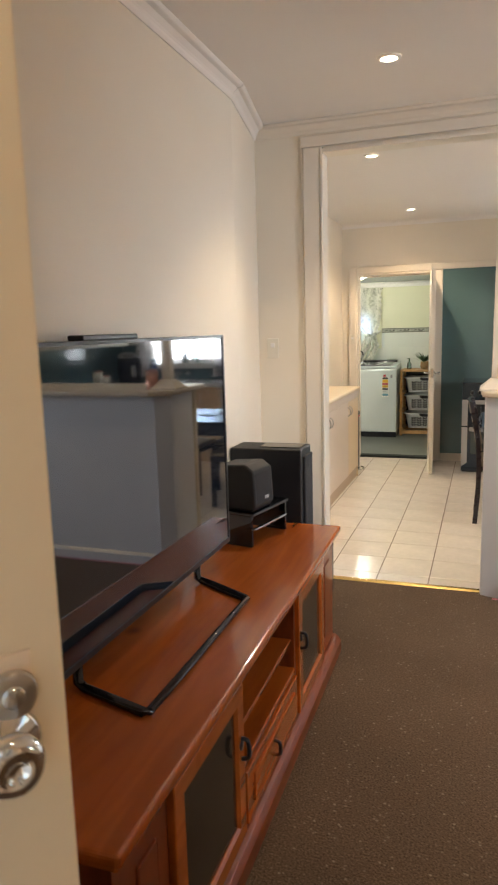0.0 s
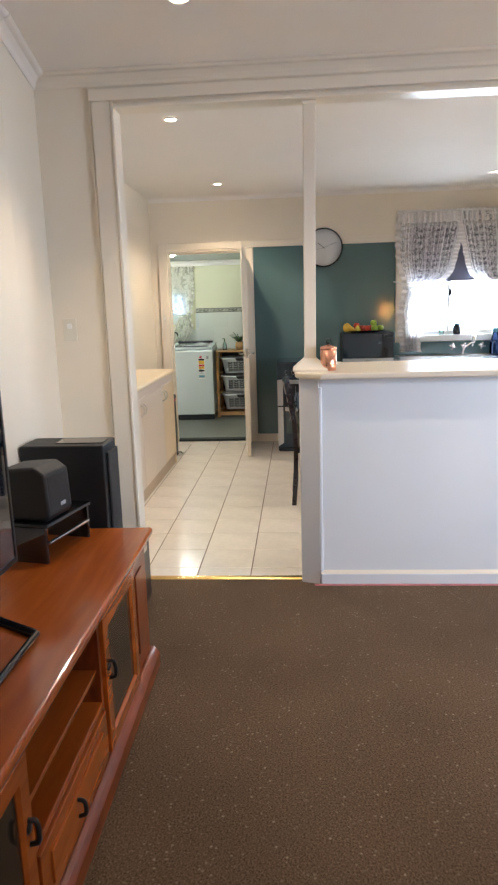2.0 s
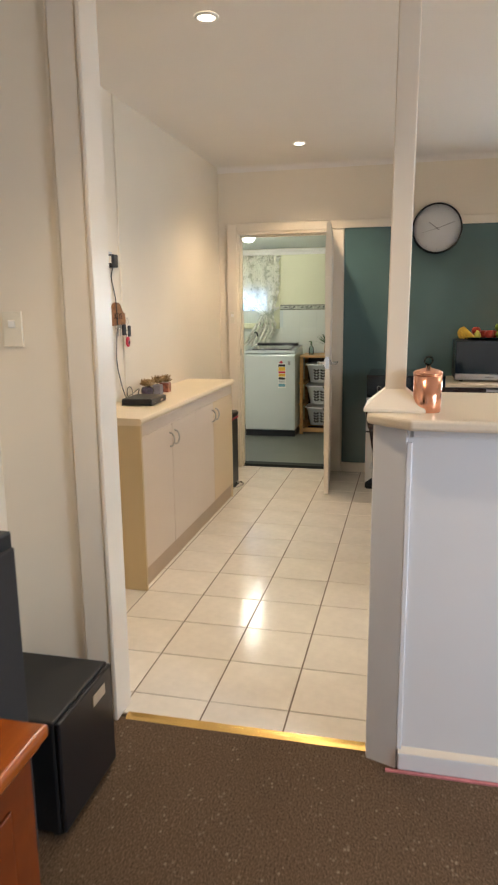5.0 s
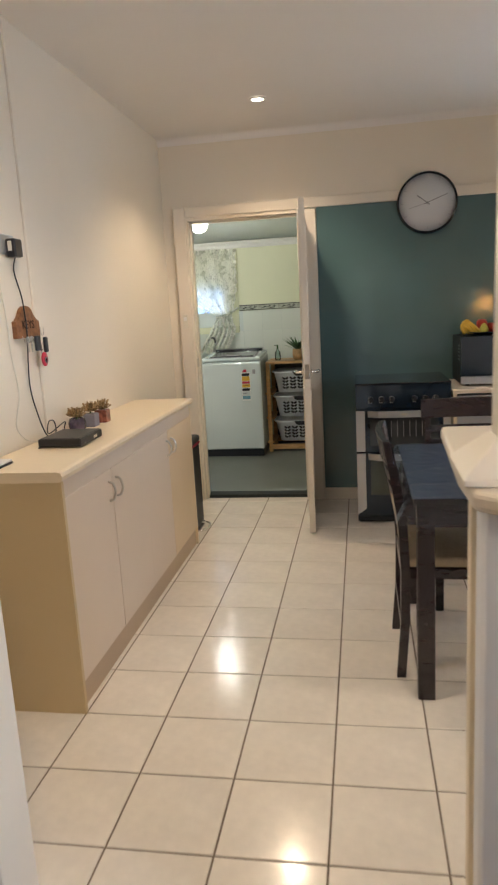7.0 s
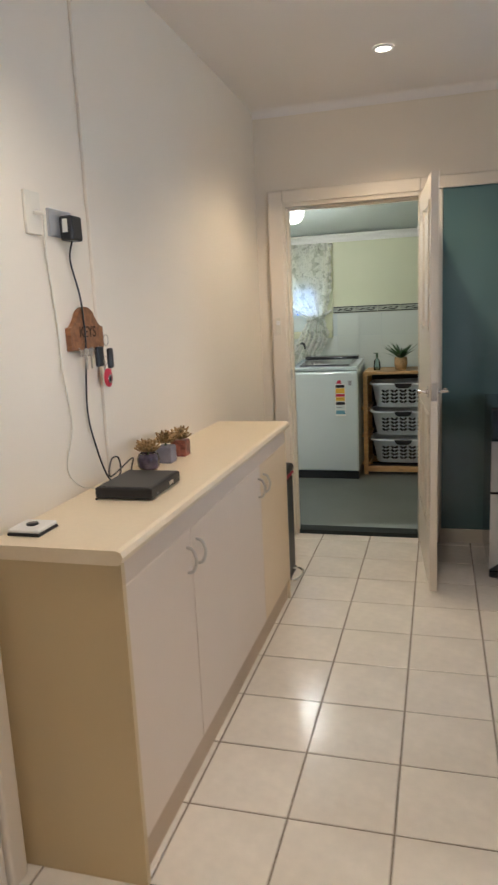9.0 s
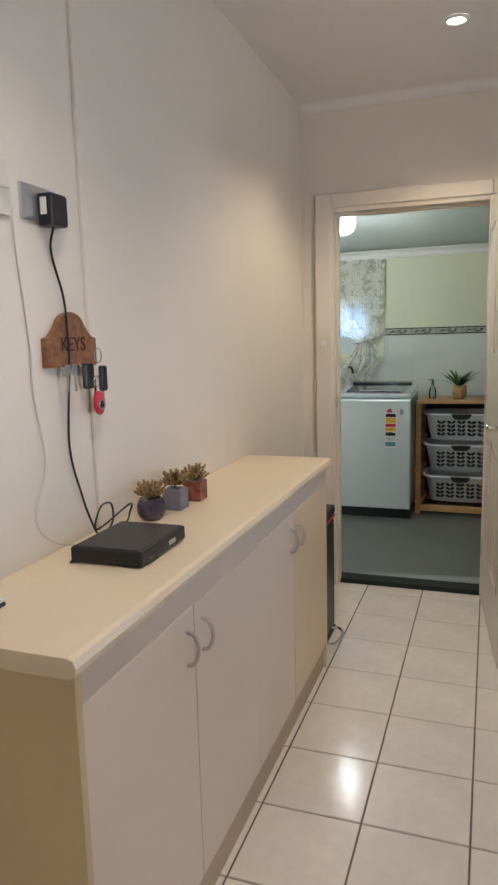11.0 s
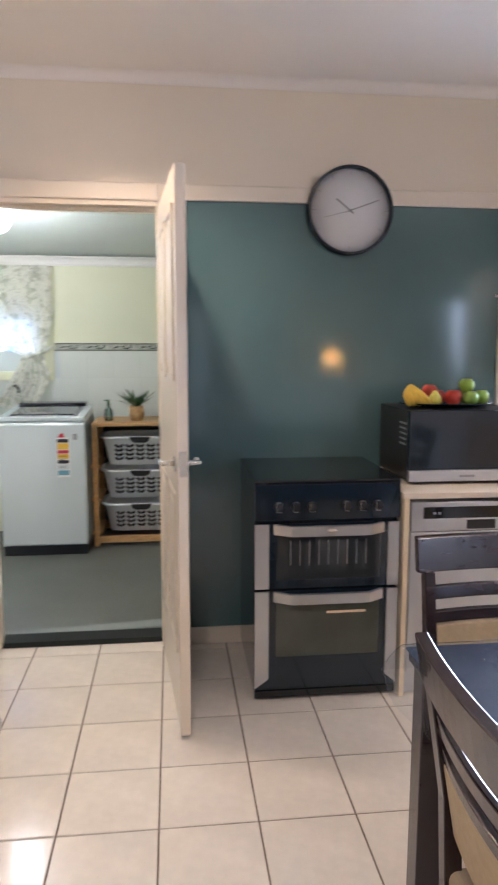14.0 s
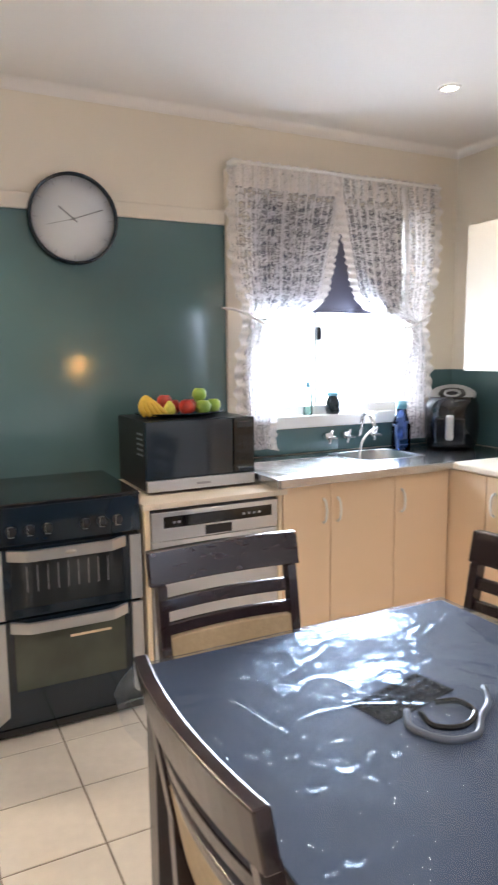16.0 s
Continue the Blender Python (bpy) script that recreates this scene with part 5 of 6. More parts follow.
for i in range(60):
    a = 2 * math.pi * i / 60
    r0, w = (0.155, 0.0016) if i % 5 == 0 else (0.168, 0.0007)
    q = block(-w, w, -0.0115, -0.0103, r0, 0.174)
    q.transform(Matrix.Rotation(a, 4, "Y"))
    add(b, q)
part("marks", b, material("pale_grey_print", (0.50, 0.50, 0.52), 0.6), ck, "fine grey hour marks")
for nm, ang, ln, w in (("minute_hand", 70, 0.14, 0.0022), ("hour_hand", -52, 0.08, 0.0032), ("second_hand", 255, 0.12, 0.0010)):
    q = block(-w, w, -0.0150, -0.0135, -0.02, ln)
    q.transform(Matrix.Rotation(radians(ang), 4, "Y"))
    part(nm, q, GREYLINE, ck)
part("hub", lathe([(0, 0.012), (0.006, 0.012), (0.006, 0.018), (0, 0.018)], 16, F), GREYLINE, ck)

st = thing("double_oven_cooker", 0.16, 6.9, 0.0, "freestanding black double oven cooker with silver curved handles", "cooker")
SX = 0.29
part("body", block(-SX, SX, 0.02, 0.55, 0.03, 0.885, 0.003), NAVY, st)
part("hob", block(-SX - 0.003, SX + 0.003, -0.005, 0.555, 0.885, 0.905, 0.006, 3), BLACKGLOSS, st, "black glass hob")
part("control_panel", prism([(0.02, 0.745), (-0.012, 0.75), (-0.006, 0.89), (0.02, 0.89)], "x", -SX, SX, 0.002), NAVY, st)
for x in (-0.197, -0.131, -0.067, 0.071, 0.135, 0.198):
    kx = part("knob", lathe([(0, 0), (0.019, 0), (0.017, 0.018), (0.012, 0.022), (0, 0.022)], 20, facing(x, -0.009, 0.805, (0, -1, 0))), BLACK, st, "black control knob")
    b = block(x - 0.012, x - 0.010, -0.0325, -0.030, 0.785, 0.825)
    block(x - 0.010, x + 0.008, -0.0325, -0.030, 0.785, 0.787, bm=b)
    block(x - 0.010, x + 0.004, -0.0325, -0.030, 0.823, 0.825, bm=b)
    part("pointer", b, NICKEL, kx, "silver pointer bracket")


def oven_door(z0, z1, g0, glass_mt):
    d = part("oven_door", block(-SX, SX, -0.004, 0.02, z0, z1, 0.002), NAVY, st, "dark glass oven door")
    part("glass", block(-0.205, 0.215, -0.0065, -0.0045, g0, z1 - 0.05, 0.001), glass_mt, d, "tinted oven glass")
    for x0, x1 in ((-SX, -0.235), (0.245, SX)):
        lo_in, lo_out = (z0 + 0.052, z0 + 0.012) if z0 < 0.1 else (z0 + 0.003, z0 + 0.003)
        za, zb = (lo_out, lo_in) if x0 < 0 else (lo_in, lo_out)
        part("side_trim", prism([(x0, za), (x1, zb), (x1, z1 - 0.003), (x0, z1 - 0.003)], "y", -0.014, -0.004, 0.0), SILVER, d, "silver side strip")
    pts = []
    n = 14
    b = bmesh.new()
    lo, hi = [], []
    for i in range(n + 1):
        u = i / n * 2 - 1
        y = -0.016 - 0.042 * min(1.0, (1 - abs(u)) / 0.30)
        lo.append((u * 0.222 + 0.005, y))
    inner = [(x, y + 0.020) for x, y in lo]
    b = prism(lo + inner[::-1], "z", z1 - 0.042, z1 - 0.003, 0.0)
    part("handle", b, SILVER, d, "curved silver handle")
    return d


oven_door(0.470, 0.736, 0.505, OVENGLASS)
oven_door(0.045, 0.462, 0.185, OVENGLASS_PALE)
# grey bars paint a striped reflection on the upper oven glass
for i in range(9):
    part("rack_bar", block(-0.15 + i * 0.038, -0.147 + i * 0.038, -0.0076, -0.0066, 0.565, 0.665), GREYLINE, st)
# beige streak painted on the lower glass as a glint
part("rack_glint", block(0.00, 0.16, -0.0078, -0.0068, 0.362, 0.372, 0.0005), KITLAM, st)
part("plinth", block(-SX, SX, -0.006, 0.03, 0.012, 0.044, 0.003), BLACKGLOSS, st)
part("foot_strip", block(-SX + 0.01, SX - 0.01, 0.02, 0.5, 0.0, 0.03), BLACK, st)
part("badge", lathe([(0, 0), (0.017, 0), (0.015, 0.003), (0, 0.003)], 20, facing(0.005, -0.0590, 0.714, (0, -1, 0)) @ Matrix.Diagonal((1.2, 0.5, 1, 1))), NICKEL, st)

dw = thing("dishwasher", 0.775, 6.885, 0.0, "silver dishwasher built in beside the cooker under a cream board", "dishwasher")
part("case", block(-0.285, 0.285, 0.01, 0.54, 0.02, 0.812), SILVER, dw)
part("front_door", block(-0.285, 0.285, -0.012, 0.01, 0.10, 0.690, 0.003), SILVER, dw)
part("control_strip", block(-0.285, 0.285, -0.014, 0.01, 0.694, 0.812, 0.003), SILVER, dw)
part("display", block(-0.235, 0.255, -0.0165, -0.0135, 0.745, 0.792, 0.001), BLACKGLOSS, dw, "black display band")
part("grip", block(-0.055, 0.065, -0.0175, -0.0135, 0.700, 0.738, 0.002), BLACK, dw, "recessed dark grip")
for x in (-0.19, -0.17, 0.12, 0.145, 0.17, 0.195):
    part("button", block(x - 0.006, x + 0.006, -0.0185, -0.0163, 0.762, 0.772, 0.001), GREYLINE, dw)
part("kick_plate", block(-0.28, 0.28, 0.02, 0.03, 0.0, 0.10), SILVER, dw)
sd = thing("dishwasher_housing", 0.775, 6.87, 0.0, "cream board housing over and beside the dishwasher", "bench")
part("top_board", block(-0.32, 0.33, -0.012, 0.59, 0.828, 0.852, 0.003), BENCHTOP, sd, "pale laminated board")
part("side_panel", block(-0.312, -0.292, 0.0, 0.585, 0.0, 0.828, 0.001), LAMIN, sd)
part("side_panel", block(0.290, 0.306, 0.0, 0.585, 0.0, 0.828, 0.001), LAMIN, sd)

mw = thing("microwave", 0.775, 7.02, 0.852, "black microwave oven with a silver lower strip", "microwave")
part("case", block(-0.25, 0.25, 0.02, 0.40, 0.012, 0.308, 0.006), BLACK, mw)
part("door", block(-0.25, 0.145, -0.004, 0.02, 0.062, 0.308, 0.003), NAVY, mw, "dark glass door")
part("control_panel", block(0.148, 0.25, -0.004, 0.02, 0.062, 0.308, 0.003), BLACKGLOSS, mw)
part("silver_strip", block(-0.25, 0.25, -0.006, 0.02, 0.012, 0.060, 0.004), SILVER, mw, "silver lower strip")
part("display", block(0.165, 0.235, -0.006, -0.003, 0.262, 0.288), OVENGLASS, mw)
for r in range(5):
    for c in range(3):
        part("button", block(0.165 + c * 0.026, 0.183 + c * 0.026, -0.0058, -0.0035, 0.085 + r * 0.032, 0.100 + r * 0.032, 0.001), NAVY, mw)
for i in range(5):
    part("vent", block(-0.252, -0.2495, 0.04, 0.12, 0.16 + i * 0.022, 0.168 + i * 0.022, 0.001), SILVER, mw, "side vent slot")
for x in (-0.2, 0.2):
    for y in (0.06, 0.34):
        part("foot", lathe([(0, 0), (0.015, 0), (0.015, 0.012), (0, 0.012)], 12, T(x, y, 0)), BLACK, mw)
part("writing", block(-0.03, 0.035, -0.0072, -0.0058, 0.030, 0.040), GREYLINE, mw)

pl = thing("fruit_platter", 0.755, 7.22, 1.160, "dark oval platter on the microwave", "platter")
part("dish", lathe([(0, 0), (0.12, 0.0), (0.185, 0.016), (0.19, 0.020), (0.18, 0.021), (0.11, 0.006), (0, 0.006)], 40, Matrix.Diagonal((1.12, 0.72, 1, 1))), NAVY, pl)


def fruit(name, x, y, z, r, mt, label, cat, squash=0.92):
    t = thing(name, 0.755 + x, 7.22 + y, 1.166 + z, label, cat, group=cat + "s on the platter")
    part("flesh", lathe([(0, 0.12 * r), (0.3 * r, 0.02 * r), (0.75 * r, 0.30 * r), (0.98 * r, 0.85 * r), (0.92 * r, 1.35 * r), (0.6 * r, 1.78 * r), (0.25 * r, 1.80 * r), (0, 1.66 * r)], 20), mt, t)
    part("stalk", tube([(0, 0, 1.6 * r), (0.004, 0, 2.0 * r)], 0.0015, 5), BLACK, t)


for x, y, z, r, mt, nm in ((0.02, -0.03, 0, 0.037, APPLE, "red_apple"), (-0.02, 0.035, 0, 0.036, APPLE, "red_apple"), (0.055, 0.03, 0, 0.036, APPLE, "red_apple"), (-0.075, -0.005, 0.028, 0.035, APPLE, "red_apple"),
                           (0.10, -0.035, 0, 0.035, GREENAPPLE, "green_apple"), (0.115, 0.04, 0, 0.035, GREENAPPLE, "green_apple"), (0.165, 0.0, 0.004, 0.034, GREENAPPLE, "green_apple"), (0.095, 0.0, 0.055, 0.034, GREENAPPLE, "green_apple")):
    fruit(nm, x, y, z, r, mt, ("shiny red apple on the dark platter" if mt is APPLE else "smooth green apple on the dark platter"), "apple")
bnn = thing("bananas", 0.610, 7.18, 1.172, "hand of ripe bananas on the dark platter", "bananas")
for i in range(5):
    a = 0.030 * (i - 2)
    a *= 0.58
    pts = arc([(-0.026, 0.006, 0.080), (-0.032 + 0.5 * a, -0.020, 0.068), (-0.026 + a * 1.1, -0.040, 0.044), (-0.006 + a * 1.35, -0.040, 0.014), (0.004 + a * 1.4, -0.034, 0.004)], 4)
    bn_ = part("banana", tube(pts, 0.0112, 8), BANANA, bnn)
    part("tip", ball(0.007, T(0.006 + a * 1.4, -0.032, 0.002), 7), KEYWOOD, bn_, "dark banana tip")
part("stem", ball(0.008, T(-0.026, 0.008, 0.082), 8), KEYWOOD, bnn)
pr = thing("pear", 0.685, 7.165, 1.168, "small yellow-green pear on the dark platter", "pear")
part("flesh", lathe([(0, 0), (0.02, 0.004), (0.03, 0.022), (0.024, 0.042), (0.013, 0.058), (0.006, 0.066), (0, 0.067)], 18), material("pear_skin", (0.55, 0.50, 0.08), 0.45, vary=0.2, vscale=30), pr)

# sink run and east run
sc = thing("sink_cupboard", 1.54, 6.86, 0.0, "apricot laminate sink cupboard with white bow handles", "cupboard")
part("carcass", block(-0.455, 0.505, 0.02, 0.60, 0.10, 0.70), KITLAM, sc)
part("kickboard", block(-0.455, 0.47, 0.05, 0.06, 0.0, 0.10), KITLAM, sc)
for x0, x1, hx in ((-0.455, -0.214, -0.25), (-0.210, 0.150, -0.175), (0.154, 0.482, 0.19)):
    d = part("door", block(x0, x1, 0.0, 0.018, 0.105, 0.86, 0.002), KITLAM, sc, "flat apricot door")
    part("handle", tube(arc([(hx, 0.0, 0.79), (hx, -0.02, 0.775), (hx, -0.028, 0.735), (hx, -0.02, 0.695), (hx, 0.0, 0.68)], 5), 0.006, 8), WHITE, d, "white bow handle")
ec = thing("east_cupboard", 2.3, 5.8, 0.0, "apricot laminate cupboard run with white bow handles", "cupboard")
part("carcass", block(-0.25, 0.295, -1.4, 1.055, 0.10, 0.865), KITLAM, ec)
part("corner_filler", block(-0.272, -0.252, 0.822, 1.072, 0.105, 0.86, 0.002), KITLAM, ec, "flat apricot filler")
part("kickboard", block(-0.22, -0.21, -1.4, 1.0, 0.0, 0.10), KITLAM, ec)
for i in range(6):
    y1 = 0.818 - i * 0.40
    d = part("door", block(-0.272, -0.252, y1 - 0.396, y1, 0.105, 0.86, 0.002), KITLAM, ec, "flat apricot door")
    hy = y1 - 0.05 if i % 2 == 0 else y1 - 0.35
    part("handle", tube(arc([(-0.27, hy, 0.79), (-0.29, hy, 0.775), (-0.298, hy, 0.735), (-0.29, hy, 0.695), (-0.27, hy, 0.68)], 5), 0.006, 8), WHITE, d, "white bow handle")
et = thing("east_bench_top", 2.3, 5.8, 0.866, "pale laminate bench top along the cupboard run", "bench top")
part("slab", block(-0.285, 0.298, -1.4, 1.035, 0, 0.034, 0.008), BENCHTOP, et)
sk = thing("sink_bench", 1.8, 7.15, 0.866, "stainless steel sink bench with bowl and drainer", "sink")
b = bmesh.new()
for q in ((-0.75, -0.13, -0.315, 0.305), (-0.13, 0.26, -0.315, -0.07), (-0.13, 0.26, 0.25, 0.305), (0.26, 0.795, -0.315, 0.305)):
    block(*q, 0.0, 0.030, bm=b)
part("top_sheet", b, STEEL, sk, "brushed steel sheet")
part("front_lip", block(-0.75, 0.235, -0.326, -0.315, -0.004, 0.036, 0.004), STEEL, sk)
part("end_lip", block(-0.76, -0.75, -0.326, 0.305, -0.004, 0.036, 0.003), STEEL, sk)
b = bmesh.new()
rings = []
for s_, z_, sq in ((1.0, 0.0304, 0.06), (0.95, 0.0316, 0.40), (0.92, 0.0316, 0.5), (0.90, 0.026, 0.5), (0.85, -0.06, 0.5), (0.74, -0.082, 0.5), (0.0, -0.085, 0.5)):
    ring = []
    for k in range(40):
        a = 2 * math.pi * (k + 0.5) / 40
        ca, sa = math.cos(a), math.sin(a)
        ring.append(b.verts.new((0.065 + 0.204 * s_ * math.copysign(abs(ca) ** sq, ca), 0.09 + 0.169 * s_ * math.copysign(abs(sa) ** sq, sa), z_)))
    rings.append(ring)
for p, q in zip(rings, rings[1:]):
    for k in range(40):
        b.faces.new((p[k], p[(k + 1) % 40], q[(k + 1) % 40], q[k])).smooth = True
bmesh.ops.remove_doubles(b, verts=b.verts[:], dist=1e-5)
bmesh.ops.recalc_face_normals(b, faces=b.faces[:])
part("bowl", b, BOWLSTEEL, sk, "pressed steel bowl")
part("waste", lathe([(0, 0), (0.03, 0), (0.03, 0.004), (0, 0.002)], 20, T(0.07, 0.09, -0.08)), CHROME, sk)
for i in range(8):
    part("drain_rib", block(-0.70, -0.17, -0.20 + i * 0.05, -0.19 + i * 0.05, 0.030, 0.034, 0.0015), STEEL, sk, "raised drainer rib")
tap = thing("wall_tap", 1.89, 7.455, 0.985, "chrome wall tap set with a swan spout over the sink", "tap")
part("spout", tube(arc([(0, 0.0, 0), (0, -0.035, 0.0), (0.0, -0.05, 0.03), (0.0, -0.06, 0.10), (0.0, -0.10, 0.125), (-0.01, -0.16, 0.10), (-0.015, -0.19, 0.05)], 6), 0.012, 10), CHROME, tap, "swan neck spout")
for x in (-0.09, 0.09):
    h_ = part("tap_head", tube([(x, 0, 0), (x, -0.055, 0)], 0.019, 14), CHROME, tap, "chrome tap body")
    part("cross_handle", add(tube([(x - 0.036, -0.062, 0.01), (x + 0.036, -0.062, -0.01)], 0.008), tube([(x - 0.01, -0.062, -0.036), (x + 0.01, -0.062, 0.036)], 0.008)), CHROME, h_, "cross handle")
t2 = thing("wall_tap", 1.683, 7.455, 0.985, "single chrome cross-handled wall tap", "tap")
part("tap_head", tube([(0, 0, 0), (0, -0.055, 0)], 0.019, 14), CHROME, t2)
part("cross_handle", add(tube([(-0.036, -0.062, 0.008), (0.036, -0.062, -0.008)], 0.008), tube([(-0.008, -0.062, -0.036), (0.008, -0.062, 0.036)], 0.008)), CHROME, t2)
ho = thing("white_hose", 2.02, 7.36, 0.90, "short white hose curving into the sink", "hose")
part("hose", tube(arc([(-0.145, -0.09, 0.13), (-0.19, -0.12, 0.125), (-0.26, -0.14, 0.07), (-0.28, -0.15, -0.03), (-0.27, -0.15, -0.09)], 6), 0.006), WHITE, ho)
ho2 = thing("white_hose", 2.10, 7.36, 0.90, "thin white hose looping over the sink edge", "hose")
part("hose", tube(arc([(0.05, 0.04, -0.004), (0.03, 0.03, 0.09), (0.0, 0.0, 0.125), (-0.03, -0.03, 0.10), (-0.035, -0.05, 0.0)], 6), 0.007), WHITE, ho2)
bo = thing("blue_bottle", 2.09, 7.31, 0.896, "tall clear blue bottle beside the sink", "bottle")
part("body", lathe([(0, 0), (0.05, 0), (0.055, 0.02), (0.052, 0.14), (0.032, 0.20), (0.028, 0.23), (0, 0.23)], 24), BLUEGLASS, bo)
part("cap", lathe([(0, 0.23), (0.03, 0.23), (0.03, 0.27), (0, 0.272)], 20), BLUEPRINT, bo)
t = thing("sill_ornament", 1.735, 7.455, 1.104, "squat dark blue glass jar on the window sill", "ornament")
part("jar", lathe([(0, 0), (0.036, 0), (0.043, 0.02), (0.043, 0.075), (0.030, 0.092), (0.033, 0.10), (0, 0.10)], 20), NAVY, t)
part("lid", lathe([(0, 0.10), (0.036, 0.10), (0.034, 0.116), (0, 0.118)], 20), BLUEPRINT, t, "blue lid")
t = thing("soap_bottle", 1.575, 7.455, 1.104, "slim clear bottle with a teal pump on the window sill", "bottle")
part("body", lathe([(0, 0), (0.024, 0), (0.026, 0.02), (0.024, 0.11), (0.011, 0.135), (0.011, 0.15), (0, 0.15)], 18), CLEARGLASS, t)
part("pump", add(lathe([(0, 0.15), (0.014, 0.15), (0.013, 0.175), (0.005, 0.18), (0.005, 0.20), (0, 0.20)], 14), tube([(0, 0, 0.198), (-0.028, 0, 0.194)], 0.005)), BLUEPRINT, t, "teal pump")

af = thing("air_fryer", 2.385, 7.235, 0.900, "glossy black air fryer with a silver ringed lid", "air fryer", -46)
part("body", lathe([(0, 0), (0.125, 0), (0.142, 0.03), (0.150, 0.12), (0.145, 0.24), (0.125, 0.285), (0, 0.285)], 40), BLACKGLOSS, af)
LID = T(0, 0, 0.285) @ Matrix.Rotation(radians(22), 4, "X")
part("lid_ring", lathe([(0.075, 0.004), (0.125, 0.0), (0.128, 0.012), (0.115, 0.022), (0.075, 0.020)], 40, LID), SILVER, af, "silver lid ring")
part("lid_centre", lathe([(0, 0.012), (0.04, 0.014), (0.074, 0.018), (0.074, 0.0), (0, 0.0)], 32, LID), BLACK, af)
part("lid_disc", lathe([(0.034, 0.016), (0.046, 0.018), (0.046, 0.024), (0.034, 0.024), (0.034, 0.016)], 28, LID), SILVER, af, "silver inner ring")
part("drawer", prism([(-0.08, 0.03), (0.08, 0.03), (0.08, 0.18), (-0.08, 0.18)], "y", -0.153, -0.12, 0.01), BLACKGLOSS, af)
part("handle", block(-0.020, 0.020, -0.195, -0.150, 0.06, 0.195, 0.010, 3), SILVER, af, "silver pull handle")
part("vent_cap", block(-0.07, 0.07, 0.06, 0.125, 0.22, 0.33, 0.012, 3), BLACK, af)

oc = thing("overhead_cupboard", 2.44, 5.9, 1.335, "cream overhead cupboard fixed to the kitchen wall", "cupboard")
part("carcass", block(-0.14, 0.158, -1.40, 1.145, 0.0, 0.735), CREAM, oc)
for i in range(6):
    y1 = 1.145 - i * 0.424
    part("door", block(-0.160, -0.142, y1 - 0.420, y1, 0.0, 0.735, 0.002), CREAM, oc, "flat cream door")
# jars on the east bench
for y, r, h_ in ((6.60, 0.045, 0.10), (6.45, 0.05, 0.16)):
    t = thing("storage_jar", 2.35, y, 0.900, "copper-lidded pale storage jar on the bench", "jar", group="jars on the bench")
    part("jar", lathe([(0, 0), (r, 0), (r, h_), (0, h_)], 24), OFFWHITE, t)
    part("lid", lathe([(0, h_), (r + 0.003, h_), (r + 0.003, h_ + 0.02), (0, h_ + 0.022)], 24), COPPER, t, "copper lid")

# blind and curtains
bl = thing("roller_blind", 1.70, 7.49, 1.66, "charcoal roller blind half down in the kitchen window", "blind")
part("fabric", block(-0.43, 0.515, -0.006, -0.004, 0.0, 0.54), BLIND, bl)
part("bottom_rail", block(-0.43, 0.515, -0.010, 0.0, -0.012, 0.008, 0.003), BLIND, bl)
part("roller", tube([(-0.435, 0.0, 0.545), (0.52, 0.0, 0.545)], 0.013), WHITE, bl)
cr_ = thing("curtain_rail", 1.74, 7.40, 2.335, "thin white curtain rail above the kitchen window", "curtain rail")
part("rod", tube([(-0.64, -0.036, 0), (0.64, -0.036, -0.004)], 0.008), WHITE, cr_)
for x in (-0.62, 0.62):
    part("bracket", block(x - 0.012, x + 0.012, -0.030, 0.046, -0.018, 0.018, 0.002), WHITE, cr_)
lc_ = thing("lace_curtains", 1.74, 7.40, 1.10, "white lace crossover curtains tied back at the kitchen window", "curtains")


def lace(u, v, side):
    """side -1: the pair's west half, 1: the east half; v runs down."""
    inner_top, outer = 0.03 * -side, side * 0.60
    tie = 0.52                                   # share of the drop at the tie
    z = 1.225 - v * 1.38
    if v < tie:
        k = v / tie
        inner = inner_top + (side * 0.44 - inner_top) * (0.34 * k + 0.66 * k ** 15)
    else:
        k = (v - tie) / (1 - tie)
        inner = side * (0.46 - 0.06 * min(1, k * 1.2) + 0.02 * math.sin(9 * k))
        outer -= side * 0.06 * k
    o = outer + side * (0.012 * math.sin(9 * v) - (0.05 * math.exp(-(((v - tie) * 9) ** 2))))
    x = inner + (o - inner) * u
    y = 0.009 * math.sin(44 * math.pi * u) + 0.007 * math.sin(17 * math.pi * u + 0.6) + 0.005 * math.sin(7 * v + 3 * u)
    x += 0.006 * math.sin(17 * math.pi * u + 1.9) * min(1.0, 6 * u, 6 * (1 - u))
    return Vector((x, y - 0.014 * side - 0.01, z))


def ruffle(u, v, side):
    p = lace(0.0, u, side)
    w = 0.055 * (v - 0.35)
    return p + Vector((-side * w + 0.003 * math.sin(290 * u) * v + 0.003 * math.sin(83 * u) * v, 0.005 * math.sin(230 * u + 2 * v) * (0.3 + v), -0.003 * abs(math.sin(145 * u)) - 0.012 * v))


for side in (-1, 1):
    cl = part("curtain", sheet(lambda u, v: lace(u, v, side), 130, 60), LACE, lc_, "gathered white lace panel")
    part("ruffle", sheet(lambda u, v: ruffle(u, v, side), 360, 4), LACE_EDGE, cl, "scalloped lace ruffle")
    part("outer_ruffle", sheet(lambda u, v: lace(1.0, u, side) + Vector((side * (0.055 * (v - 0.2) + 0.008 * v * math.sin(90 * u)), 0.010 * math.sin(130 * u), 0)), 300, 3), LACE_EDGE, cl, "scalloped lace ruffle")
    part("tie", tube(arc([(side * 0.66, 0.05, 0.56), (side * 0.60, -0.02, 0.54), (side * 0.47, -0.035, 0.48), (side * 0.43, 0.0, 0.47)], 5), 0.006), LACE_EDGE, cl, "lace tie-back")
